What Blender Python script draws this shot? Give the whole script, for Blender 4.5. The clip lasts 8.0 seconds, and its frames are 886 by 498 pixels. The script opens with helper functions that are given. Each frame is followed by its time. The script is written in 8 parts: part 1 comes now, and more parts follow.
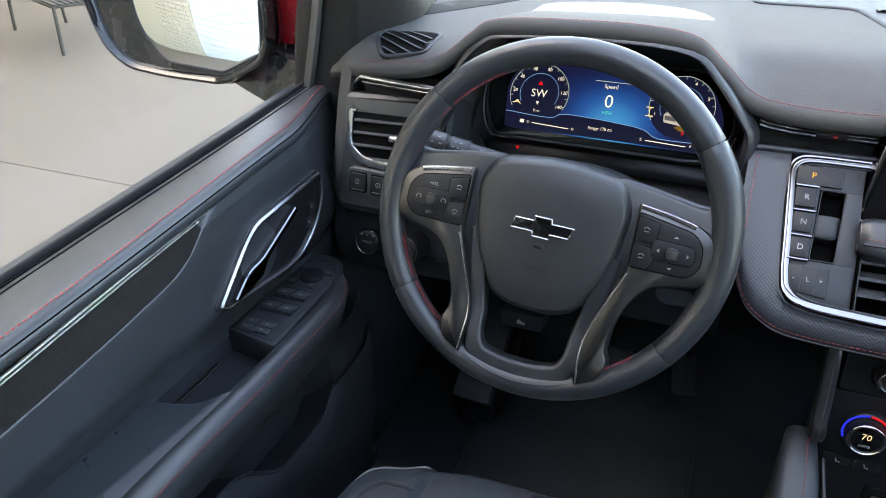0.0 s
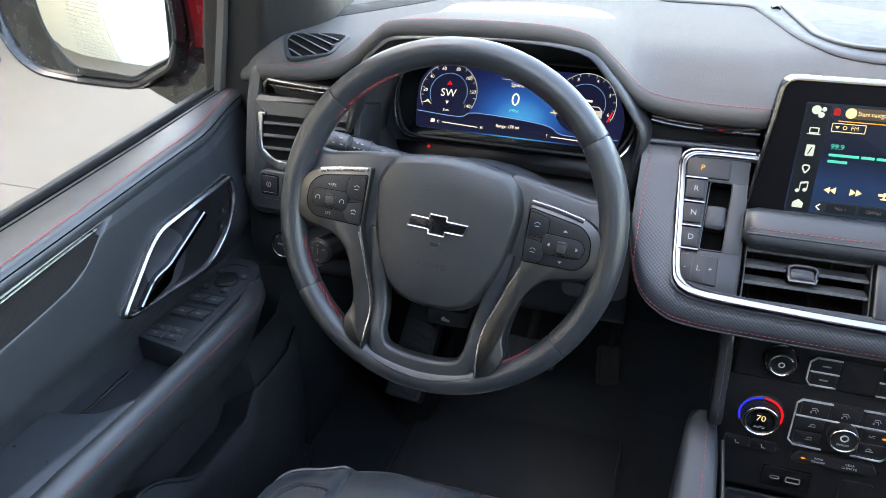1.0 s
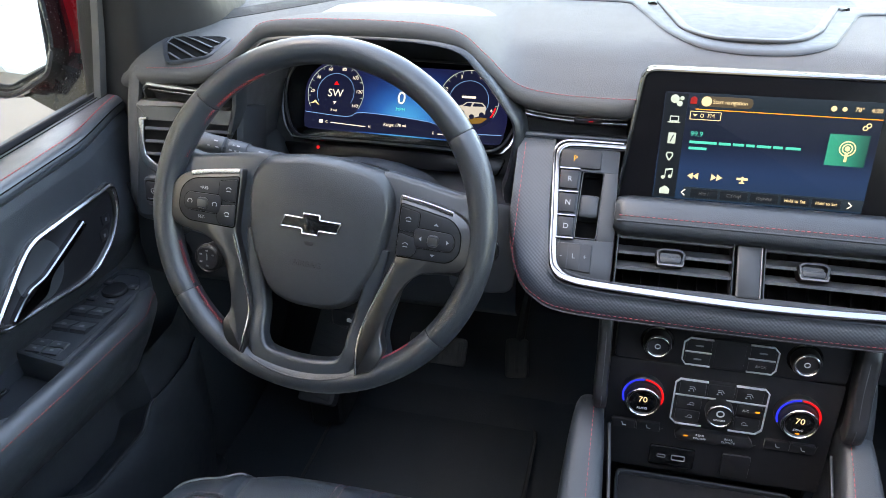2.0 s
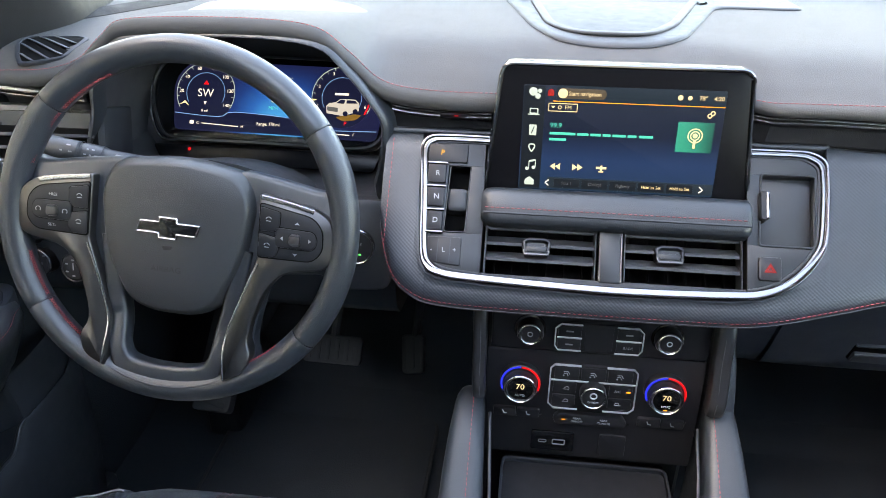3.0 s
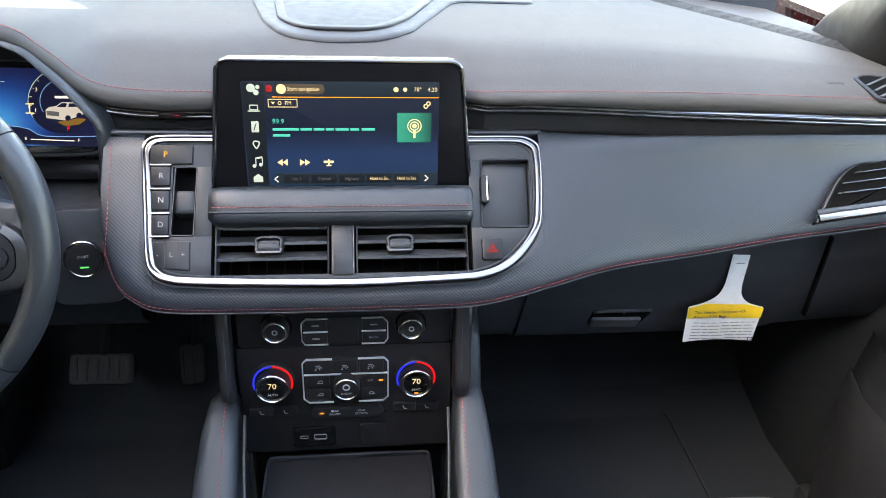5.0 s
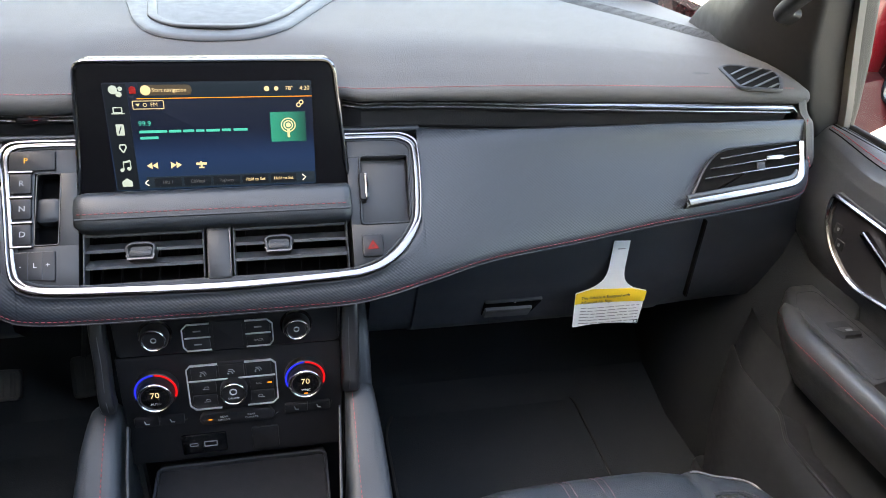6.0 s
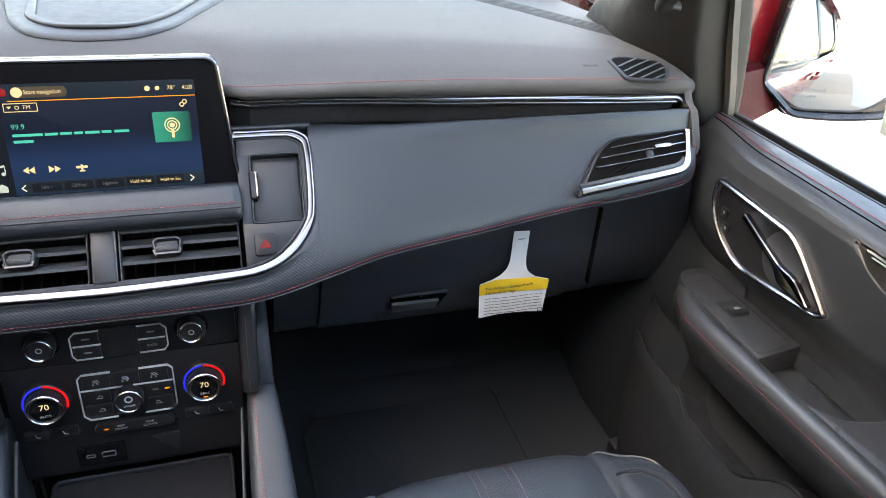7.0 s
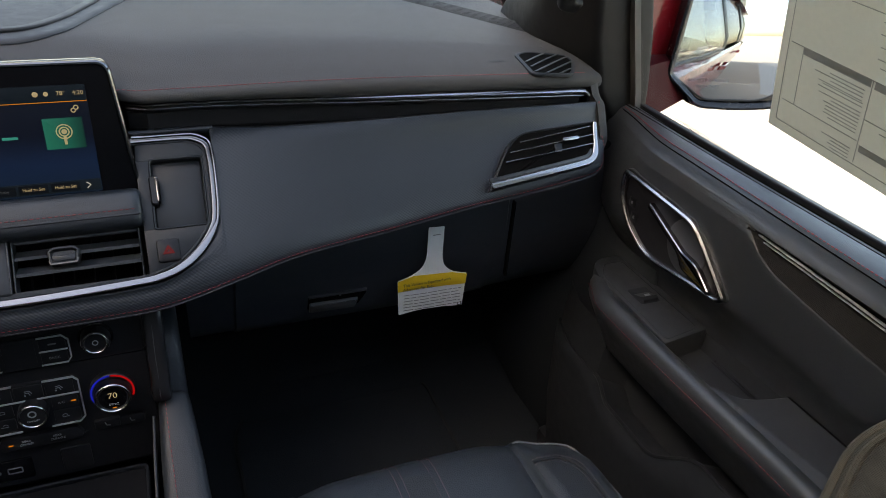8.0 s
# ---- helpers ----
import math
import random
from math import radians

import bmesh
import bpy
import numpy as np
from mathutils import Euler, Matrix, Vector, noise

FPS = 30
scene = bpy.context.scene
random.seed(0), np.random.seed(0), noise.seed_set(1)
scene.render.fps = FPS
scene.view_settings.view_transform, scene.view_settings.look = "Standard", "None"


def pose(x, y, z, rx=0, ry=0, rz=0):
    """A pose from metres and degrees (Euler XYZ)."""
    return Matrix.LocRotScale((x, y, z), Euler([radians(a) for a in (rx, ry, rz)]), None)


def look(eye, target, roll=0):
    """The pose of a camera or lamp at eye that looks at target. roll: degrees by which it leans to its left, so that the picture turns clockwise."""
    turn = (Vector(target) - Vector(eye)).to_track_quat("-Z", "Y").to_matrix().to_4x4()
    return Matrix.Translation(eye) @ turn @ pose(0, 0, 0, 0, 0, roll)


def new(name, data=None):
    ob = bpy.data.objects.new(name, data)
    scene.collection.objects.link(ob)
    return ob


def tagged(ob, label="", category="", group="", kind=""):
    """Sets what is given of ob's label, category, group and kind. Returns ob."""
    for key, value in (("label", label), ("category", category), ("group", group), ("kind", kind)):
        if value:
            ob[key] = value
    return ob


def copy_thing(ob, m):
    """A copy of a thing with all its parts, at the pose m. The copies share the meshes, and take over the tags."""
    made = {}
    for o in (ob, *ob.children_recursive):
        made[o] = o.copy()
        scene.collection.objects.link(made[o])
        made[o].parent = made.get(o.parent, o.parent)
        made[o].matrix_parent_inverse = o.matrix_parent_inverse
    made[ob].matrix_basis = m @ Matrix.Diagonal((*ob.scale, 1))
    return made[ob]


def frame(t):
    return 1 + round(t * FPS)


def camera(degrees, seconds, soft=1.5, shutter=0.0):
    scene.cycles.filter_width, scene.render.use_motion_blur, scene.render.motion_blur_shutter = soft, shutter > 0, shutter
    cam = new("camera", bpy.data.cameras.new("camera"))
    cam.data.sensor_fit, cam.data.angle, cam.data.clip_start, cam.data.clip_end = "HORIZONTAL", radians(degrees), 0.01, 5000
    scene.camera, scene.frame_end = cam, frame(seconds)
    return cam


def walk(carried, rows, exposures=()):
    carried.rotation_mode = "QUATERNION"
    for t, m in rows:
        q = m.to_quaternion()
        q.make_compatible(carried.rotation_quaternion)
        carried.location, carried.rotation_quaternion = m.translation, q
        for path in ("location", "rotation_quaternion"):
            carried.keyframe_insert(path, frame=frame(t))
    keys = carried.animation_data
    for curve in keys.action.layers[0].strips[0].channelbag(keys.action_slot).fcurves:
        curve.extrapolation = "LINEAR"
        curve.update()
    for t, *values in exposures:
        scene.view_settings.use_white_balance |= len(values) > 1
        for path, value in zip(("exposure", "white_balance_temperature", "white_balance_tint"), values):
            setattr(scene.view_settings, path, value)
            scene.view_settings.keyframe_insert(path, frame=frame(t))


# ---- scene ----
cam = camera(63.0, 8.0, soft=0.85)
PATH = [
    (0, (-0.307, -0.854, 1.02), (-0.972, 0.76, 0.043), -0.8),
    (0.5, (-0.278, -0.846, 1.021), (-0.905, 0.782, 0.043), -0.9),
    (1, (-0.241, -0.839, 1.023), (-0.804, 0.812, 0.044), -0.8),
    (1.5, (-0.206, -0.833, 1.023), (-0.697, 0.841, 0.043), -0.8),
    (1.7, (-0.192, -0.831, 1.021), (-0.653, 0.852, 0.045), -0.8),
    (2.8, (-0.112, -0.815, 1.012), (-0.374, 0.913, 0.04), -0.2),
    (3, (-0.105, -0.816, 1.015), (-0.317, 0.916, 0.037), 0.1),
    (3.5, (-0.073, -0.816, 1.015), (-0.179, 0.926, 0.038), 0.7),
    (4, (-0.041, -0.813, 1.016), (-0.036, 0.931, 0.036), 1.4),
    (4.5, (-0.009, -0.814, 1.016), (0.103, 0.927, 0.037), 2.0),
    (6, (0.081, -0.828, 1.024), (0.485, 0.865, 0.038), 3.2),
    (6.5, (0.104, -0.837, 1.025), (0.593, 0.834, 0.04), 3.5),
    (7, (0.132, -0.849, 1.026), (0.696, 0.8, 0.044), 3.7),
    (7.5, (0.157, -0.859, 1.033), (0.785, 0.764, 0.047), 3.8),
    (8, (0.179, -0.868, 1.036), (0.871, 0.727, 0.047), 3.9),
]
EXPOSURE, KELVIN, TINT = 4.45, 8500.0, 12.0
walk(cam, [(t, look(eye, target, roll)) for t, eye, target, roll in PATH],
     [(t, EXPOSURE + d, KELVIN, TINT) for t, d in ((0.0, 0.0), (0.5, 0.25), (1.5, 0.38), (3.0, 0.42), (4.5, 0.30), (6.0, 0.18), (7.0, 0.02), (7.5, -0.05), (7.7, -0.45), (8.0, -1.6))])
LIT = 2.0 ** -EXPOSURE

# ---- world, sun, exposure ----
world = bpy.data.worlds.new("world")
scene.world = world
world.use_nodes = True
wn = world.node_tree
sky = wn.nodes.new("ShaderNodeTexSky")
sky.sky_type = "NISHITA"
sky.sun_disc = False
SUN_ELEVATION, SUN_AZIMUTH = 42.0, -108.0
sky.sun_elevation, sky.sun_rotation = radians(SUN_ELEVATION), radians(SUN_AZIMUTH)
sky.air_density, sky.dust_density, sky.ozone_density = 1.0, 2.0, 1.0
wn.nodes["Background"].inputs["Strength"].default_value = 0.15
wn.links.new(sky.outputs[0], wn.nodes["Background"].inputs["Color"])
sun_data = bpy.data.lights.new("sun", "SUN")
sun_data.energy, sun_data.angle, sun_data.color = 3.6, radians(0.6), (1.0, 0.93, 0.83)
sun = new("sun", sun_data)
sa, se = radians(SUN_AZIMUTH), radians(SUN_ELEVATION)
sun_way = Vector((math.sin(sa) * math.cos(se), math.cos(sa) * math.cos(se), math.sin(se)))
sun.matrix_world = look(sun_way * 30, (0, 0, 0))


# ---- materials ----
def mat_nodes(name):
    m = bpy.data.materials.new(name)
    m.use_nodes = True
    return m, m.node_tree, m.node_tree.nodes["Principled BSDF"]


def surface(name, colour, rough=0.5, metal=0.0, grain=0.0, grain_scale=900.0, vary=0.15, coat=0.0, spec=0.5, kind="leather", rough_vary=0.12):
    """A surface with two scales of variation: broad wear in colour and gloss, fine relief in the normal."""
    m, tree, bsdf = mat_nodes(name)
    n, l = tree.nodes, tree.links
    co = n.new("ShaderNodeTexCoord")
    broad = n.new("ShaderNodeTexNoise")
    broad.inputs["Scale"].default_value, broad.inputs["Detail"].default_value = 9.0, 5.0
    l.new(co.outputs["Object"], broad.inputs["Vector"])
    mix = n.new("ShaderNodeMix")
    mix.data_type = "RGBA"
    mix.inputs["A"].default_value = (*[c * (1 - vary) for c in colour], 1)
    mix.inputs["B"].default_value = (*[min(1, c * (1 + vary)) for c in colour], 1)
    l.new(broad.outputs["Fac"], mix.inputs["Factor"])
    l.new(mix.outputs["Result"], bsdf.inputs["Base Color"])
    ramp = n.new("ShaderNodeMapRange")
    ramp.inputs["To Min"].default_value, ramp.inputs["To Max"].default_value = max(0.02, rough - rough_vary), min(1, rough + rough_vary)
    fine = n.new("ShaderNodeTexNoise")
    fine.inputs["Scale"].default_value, fine.inputs["Detail"].default_value = 60.0, 4.0
    l.new(co.outputs["Object"], fine.inputs["Vector"])
    l.new(fine.outputs["Fac"], ramp.inputs["Value"])
    l.new(ramp.outputs["Result"], bsdf.inputs["Roughness"])
    bsdf.inputs["Metallic"].default_value = metal
    bsdf.inputs["Coat Weight"].default_value = coat
    bsdf.inputs["Specular IOR Level"].default_value = spec
    if grain:
        if kind == "leather":
            tex = n.new("ShaderNodeTexVoronoi")
            tex.inputs["Scale"].default_value = grain_scale
            out = tex.outputs["Distance"]
            l.new(co.outputs["Object"], tex.inputs["Vector"])
        elif kind == "weave":
            a, b = n.new("ShaderNodeTexWave"), n.new("ShaderNodeTexWave")
            a.bands_direction, b.bands_direction = "X", "Z"
            for w in (a, b):
                w.inputs["Scale"].default_value = grain_scale
                l.new(co.outputs["Object"], w.inputs["Vector"])
            mul = n.new("ShaderNodeMath")
            mul.operation = "MULTIPLY"
            l.new(a.outputs["Fac"], mul.inputs[0])
            l.new(b.outputs["Fac"], mul.inputs[1])
            out = mul.outputs[0]
        elif kind == "dots":
            # staggered rows of small raised dots
            sep = n.new("ShaderNodeSeparateXYZ")
            l.new(co.outputs["Object"], sep.inputs[0])
            waves = []
            for axis, k in (("X", grain_scale), ("Z", grain_scale * 1.33)):
                mul, sine = n.new("ShaderNodeMath"), n.new("ShaderNodeMath")
                mul.operation, sine.operation = "MULTIPLY", "SINE"
                mul.inputs[1].default_value = k
                l.new(sep.outputs[axis], mul.inputs[0])
                l.new(mul.outputs[0], sine.inputs[0])
                waves.append(sine.outputs[0])
            dot = n.new("ShaderNodeMath")
            dot.operation = "MULTIPLY"
            l.new(waves[0], dot.inputs[0])
            l.new(waves[1], dot.inputs[1])
            out = dot.outputs[0]
        else:
            tex = n.new("ShaderNodeTexNoise")
            tex.inputs["Scale"].default_value, tex.inputs["Detail"].default_value = grain_scale, 6.0
            l.new(co.outputs["Object"], tex.inputs["Vector"])
            out = tex.outputs["Fac"]
        bump = n.new("ShaderNodeBump")
        bump.inputs["Strength"].default_value, bump.inputs["Distance"].default_value = grain, 0.0006
        l.new(out, bump.inputs["Height"])
        l.new(bump.outputs["Normal"], bsdf.inputs["Normal"])
    return m


def glow(name, colour, strength):
    m, tree, bsdf = mat_nodes(name)
    bsdf.inputs["Base Color"].default_value = (*[c * 0.1 for c in colour], 1)
    bsdf.inputs["Emission Color"].default_value = (*colour, 1)
    bsdf.inputs["Emission Strength"].default_value = strength * LIT
    bsdf.inputs["Roughness"].default_value, bsdf.inputs["Specular IOR Level"].default_value = 0.5, 0.08
    return m


def glow_ramp(name, axis, low, high, stops, strength):
    """A lit display whose picture shades from one colour to the next along an object axis."""
    m, tree, bsdf = mat_nodes(name)
    n, l = tree.nodes, tree.links
    co, sep, mr, ramp = (n.new("ShaderNode" + k) for k in ("TexCoord", "SeparateXYZ", "MapRange", "ValToRGB"))
    l.new(co.outputs["Object"], sep.inputs[0])
    l.new(sep.outputs[axis], mr.inputs["Value"])
    mr.inputs["From Min"].default_value, mr.inputs["From Max"].default_value = low, high
    l.new(mr.outputs["Result"], ramp.inputs["Fac"])
    e = ramp.color_ramp.elements
    e[0].position, e[0].color = stops[0][0], (*stops[0][1], 1)
    e[1].position, e[1].color = stops[-1][0], (*stops[-1][1], 1)
    for p, c in stops[1:-1]:
        e.new(p).color = (*c, 1)
    l.new(ramp.outputs["Color"], bsdf.inputs["Emission Color"])
    bsdf.inputs["Emission Strength"].default_value = strength * LIT
    bsdf.inputs["Base Color"].default_value = (0.005, 0.005, 0.008, 1)
    bsdf.inputs["Roughness"].default_value, bsdf.inputs["Specular IOR Level"].default_value = 0.5, 0.08
    return m


def glow_pool(name, centre, half, z_low, z_high, stops, strength):
    """A lit display with a brighter pool low in its middle."""
    m, tree, bsdf = mat_nodes(name)
    n, l = tree.nodes, tree.links
    co, sep, dist, near, low, both, ramp = (n.new("ShaderNode" + k) for k in ("TexCoord", "SeparateXYZ", "Math", "MapRange", "MapRange", "Math", "ValToRGB"))
    l.new(co.outputs["Object"], sep.inputs[0])
    sub_x = n.new("ShaderNodeMath")
    sub_x.operation, dist.operation, both.operation = "SUBTRACT", "ABSOLUTE", "MULTIPLY"
    sub_x.inputs[1].default_value = centre
    l.new(sep.outputs["X"], sub_x.inputs[0])
    l.new(sub_x.outputs[0], dist.inputs[0])
    near.interpolation_type = low.interpolation_type = "SMOOTHSTEP"
    near.inputs["From Min"].default_value, near.inputs["From Max"].default_value = half, 0.0
    low.inputs["From Min"].default_value, low.inputs["From Max"].default_value = z_high, z_low
    l.new(dist.outputs[0], near.inputs["Value"])
    l.new(sep.outputs["Z"], low.inputs["Value"])
    l.new(near.outputs["Result"], both.inputs[0])
    l.new(low.outputs["Result"], both.inputs[1])
    l.new(both.outputs[0], ramp.inputs["Fac"])
    e = ramp.color_ramp.elements
    e[0].position, e[0].color = stops[0][0], (*stops[0][1], 1)
    e[1].position, e[1].color = stops[-1][0], (*stops[-1][1], 1)
    for p, c in stops[1:-1]:
        e.new(p).color = (*c, 1)
    l.new(ramp.outputs["Color"], bsdf.inputs["Emission Color"])
    bsdf.inputs["Emission Strength"].default_value = strength * LIT
    bsdf.inputs["Base Color"].default_value = (0.005, 0.005, 0.008, 1)
    bsdf.inputs["Roughness"].default_value, bsdf.inputs["Specular IOR Level"].default_value = 0.5, 0.08
    return m


def glass(name, tint=(1, 1, 1), rough=0.0):
    """Thin pane: clear, with more shine towards grazing angles."""
    m, tree, bsdf = mat_nodes(name)
    n, l = tree.nodes, tree.links
    clear, shine, mix, facing, power, gain = (n.new("ShaderNode" + k) for k in ("BsdfTransparent", "BsdfGlossy", "MixShader", "LayerWeight", "Math", "Math"))
    clear.inputs["Color"].default_value = (*tint, 1)
    shine.inputs["Roughness"].default_value = rough
    facing.inputs["Blend"].default_value = 0.5
    power.operation, gain.operation = "POWER", "MULTIPLY_ADD"
    power.inputs[1].default_value = 4.0
    gain.inputs[1].default_value, gain.inputs[2].default_value = 0.6, 0.03
    l.new(facing.outputs["Facing"], power.inputs[0])
    l.new(power.outputs[0], gain.inputs[0])
    l.new(gain.outputs[0], mix.inputs["Fac"])
    l.new(clear.outputs[0], mix.inputs[1])
    l.new(shine.outputs[0], mix.inputs[2])
    l.new(mix.outputs[0], n["Material Output"].inputs["Surface"])
    return m


LEATHER = surface("black_leather", (0.019, 0.022, 0.026), 0.36, grain=0.22, grain_scale=850, spec=0.6)
DASH_TOP = surface("dash_top_skin", (0.058, 0.057, 0.056), 0.62, grain=0.4, grain_scale=900, spec=0.09, rough_vary=0.04, vary=0.08)
PAD_TEX = surface("embossed_pad", (0.015, 0.019, 0.025), 0.40, grain=0.17, grain_scale=1350, kind="dots", spec=0.55, rough_vary=0.06)
DOOR_SKIN = surface("door_skin", (0.034, 0.038, 0.043), 0.36, grain=0.22, grain_scale=900, spec=0.6)
PLASTIC = surface("black_plastic", (0.028, 0.031, 0.036), 0.45, grain=0.3, grain_scale=1100, kind="noise")
DARK = surface("matt_black_plastic", (0.025, 0.028, 0.033), 0.55, grain=0.3, grain_scale=700, kind="noise", spec=0.25)
PANEL = surface("satin_black_panel", (0.014, 0.016, 0.019), 0.40, spec=0.36, vary=0.08)
BUTTON = surface("button_black", (0.015, 0.015, 0.017), 0.38, vary=0.08, spec=0.25)
# vinyl lightened to carry the sky sheen on the pad top
ARM_SKIN = surface("armrest_sheen_vinyl", (0.046, 0.051, 0.058), 0.32, grain=0.15, grain_scale=900)
SEAM_THREAD = surface("dark_red_thread", (0.27, 0.030, 0.036), 0.6, vary=0.25)
ROLL_SKIN = surface("padded_roll_leather", (0.013, 0.016, 0.020), 0.38, grain=0.22, grain_scale=850)
KEYCAP = surface("satin_switch_cap", (0.040, 0.043, 0.048), 0.36, vary=0.06)
GLOVE_SKIN = surface("glovebox_plastic", (0.038, 0.043, 0.052), 0.42, grain=0.3, grain_scale=1100, kind="noise")
BINNACLE = surface("binnacle_plastic", (0.048, 0.050, 0.056), 0.5, grain=0.3, grain_scale=800, kind="noise")
CONSOLE_SKIN = surface("console_leather", (0.028, 0.032, 0.038), 0.40, spec=0.38, grain=0.25, grain_scale=850)
POST_BLACK = surface("satin_black_post", (0.015, 0.015, 0.017), 0.34, rough_vary=0.02, vary=0.03)
GLOSS = surface("gloss_black", (0.006, 0.006, 0.007), 0.14, rough_vary=0.05, vary=0.05, spec=0.35)
COVER_GLASS = surface("coated_cover_glass", (0.004, 0.004, 0.005), 0.25, rough_vary=0.04, vary=0.05, spec=0.12)
# near-black base colour carries the shade of recesses, grooves and seams
GAP_SHADE = surface("gap_shade_black", (0.004, 0.004, 0.004), 0.9, spec=0.05)
TRAY_SKIN = surface("tray_skin", (0.036, 0.037, 0.039), 0.55, grain=0.2, grain_scale=900, spec=0.2)
CHROME = surface("chrome", (0.18, 0.18, 0.19), 0.12, metal=1.0, vary=0.03, rough_vary=0.02)
SATIN = surface("satin_gunmetal", (0.090, 0.087, 0.087), 0.33, metal=0.9, vary=0.06, rough_vary=0.03, grain=0.08, grain_scale=1500, kind="noise")
SURROUND = surface("smoked_chrome", (0.17, 0.165, 0.165), 0.16, metal=1.0, vary=0.03, rough_vary=0.02)
BRIGHT = surface("satin_silver", (0.37, 0.37, 0.38), 0.24, metal=1.0, vary=0.04, rough_vary=0.02)
SATIN_GREY = surface("grey_plastic", (0.07, 0.07, 0.075), 0.4)
THREAD = surface("red_thread", (0.30, 0.030, 0.036), 0.6, vary=0.25)
RIM_THREAD = surface("bright_red_thread", (0.32, 0.032, 0.038), 0.6, vary=0.25)
SEAT_THREAD = surface("pink_grey_thread", (0.24, 0.12, 0.13), 0.6, vary=0.25)
THREAD_DARK = surface("grey_thread", (0.10, 0.085, 0.085), 0.6, vary=0.25)
PIPING = surface("grey_piping", (0.13, 0.13, 0.14), 0.5, vary=0.1)
CARPET = surface("black_carpet", (0.029, 0.034, 0.040), 0.95, grain=1.0, grain_scale=450, kind="noise", spec=0.2, rough_vary=0.04)
MESH_CLOTH = surface("woven_insert", (0.020, 0.019, 0.018), 0.75, grain=0.8, grain_scale=340, kind="weave", spec=0.15)
PERFORATED = surface("perforated_leather", (0.024, 0.029, 0.036), 0.46, grain=0.6, grain_scale=640)
RUBBER = surface("black_rubber", (0.016, 0.016, 0.018), 0.8, grain=0.3, grain_scale=500, kind="noise", spec=0.2)
HEADLINER = surface("grey_headliner", (0.36, 0.35, 0.33), 0.9, grain=0.5, grain_scale=500, kind="noise")
PILLAR = surface("dark_pillar_trim", (0.010, 0.0095, 0.0095), 0.5, grain=0.3, grain_scale=700, kind="noise", spec=0.3)
CHANNEL = surface("grey_window_channel", (0.060, 0.058, 0.056), 0.45)
RED_PAINT = surface("red_metallic_paint", (0.15, 0.004, 0.008), 0.26, coat=0.7, vary=0.06, rough_vary=0.06, spec=0.4)
# darkened copy of the red paint, for a foot that stands in shade
SHADED_RED = surface("shaded_red_paint", (0.045, 0.003, 0.005), 0.45, spec=0.12, vary=0.2)
MIRROR = surface("mirror_glass", (0.62, 0.65, 0.66), 0.02, metal=1.0, vary=0.02, rough_vary=0.01)
def dusty(name, colour, dust):
    """Gloss plastic with fine dust specks and faint smears."""
    m, tree, bsdf = mat_nodes(name)
    n, l = tree.nodes, tree.links
    co, specks, smear, cut, soft, most, mix, rough = (n.new("ShaderNode" + k) for k in ("TexCoord", "TexNoise", "TexNoise", "MapRange", "MapRange", "Math", "Mix", "MapRange"))
    specks.inputs["Scale"].default_value, specks.inputs["Detail"].default_value = 260.0, 2.0
    smear.inputs["Scale"].default_value, smear.inputs["Detail"].default_value = 14.0, 5.0
    for tex in (specks, smear):
        l.new(co.outputs["Object"], tex.inputs["Vector"])
    cut.inputs["From Min"].default_value, cut.inputs["From Max"].default_value = 0.66, 0.74
    soft.inputs["From Min"].default_value, soft.inputs["From Max"].default_value, soft.inputs["To Max"].default_value = 0.5, 0.75, 0.25
    l.new(specks.outputs["Fac"], cut.inputs["Value"])
    l.new(smear.outputs["Fac"], soft.inputs["Value"])
    most.operation = "MAXIMUM"
    l.new(cut.outputs["Result"], most.inputs[0])
    l.new(soft.outputs["Result"], most.inputs[1])
    mix.data_type = "RGBA"
    mix.inputs["A"].default_value, mix.inputs["B"].default_value = (*colour, 1), (*dust, 1)
    l.new(most.outputs[0], mix.inputs["Factor"])
    l.new(mix.outputs["Result"], bsdf.inputs["Base Color"])
    rough.inputs["To Min"].default_value, rough.inputs["To Max"].default_value = 0.07, 0.6
    l.new(most.outputs[0], rough.inputs["Value"])
    l.new(rough.outputs["Result"], bsdf.inputs["Roughness"])
    return m


DUSTY_GLOSS = dusty("dusty_gloss_black", (0.006, 0.007, 0.009), (0.16, 0.15, 0.14))
PAPER = surface("white_card", (0.78, 0.79, 0.80), 0.6, vary=0.04)
YELLOW = surface("yellow_card", (0.80, 0.52, 0.03), 0.6, vary=0.05)
INK = surface("ink", (0.03, 0.03, 0.035), 0.6)
PRINT = surface("faded_print", (0.40, 0.38, 0.34), 0.6)
GREY_INK = surface("grey_ink", (0.30, 0.30, 0.31), 0.6)
MARK = surface("button_marking", (0.38, 0.39, 0.40), 0.5)
SOFT_MARK = surface("soft_marking", (0.24, 0.24, 0.245), 0.5)
DIM_MARK = surface("dim_marking", (0.16, 0.16, 0.165), 0.5)
CONCRETE = surface("beige_concrete", (0.190, 0.146, 0.110), 0.75, grain=0.4, grain_scale=40, kind="noise", vary=0.12)
PALE_GROUND = surface("pale_concrete", (0.225, 0.22, 0.21), 0.85, grain=0.4, grain_scale=30, kind="noise", vary=0.12)
WHITE_WALL = surface("white_painted_door", (0.72, 0.74, 0.73), 0.6, vary=0.06)
LIMESTONE = surface("limestone", (0.58, 0.50, 0.40), 0.85, grain=0.8, grain_scale=25, kind="noise", vary=0.25)
STEEL = surface("dark_steel", (0.05, 0.045, 0.04), 0.5, metal=0.4)
WHITE_CAR = surface("white_car_paint", (0.75, 0.75, 0.74), 0.25, coat=0.8, vary=0.04)
CAR_GLASS = surface("dark_car_glass", (0.02, 0.025, 0.03), 0.08, rough_vary=0.03)
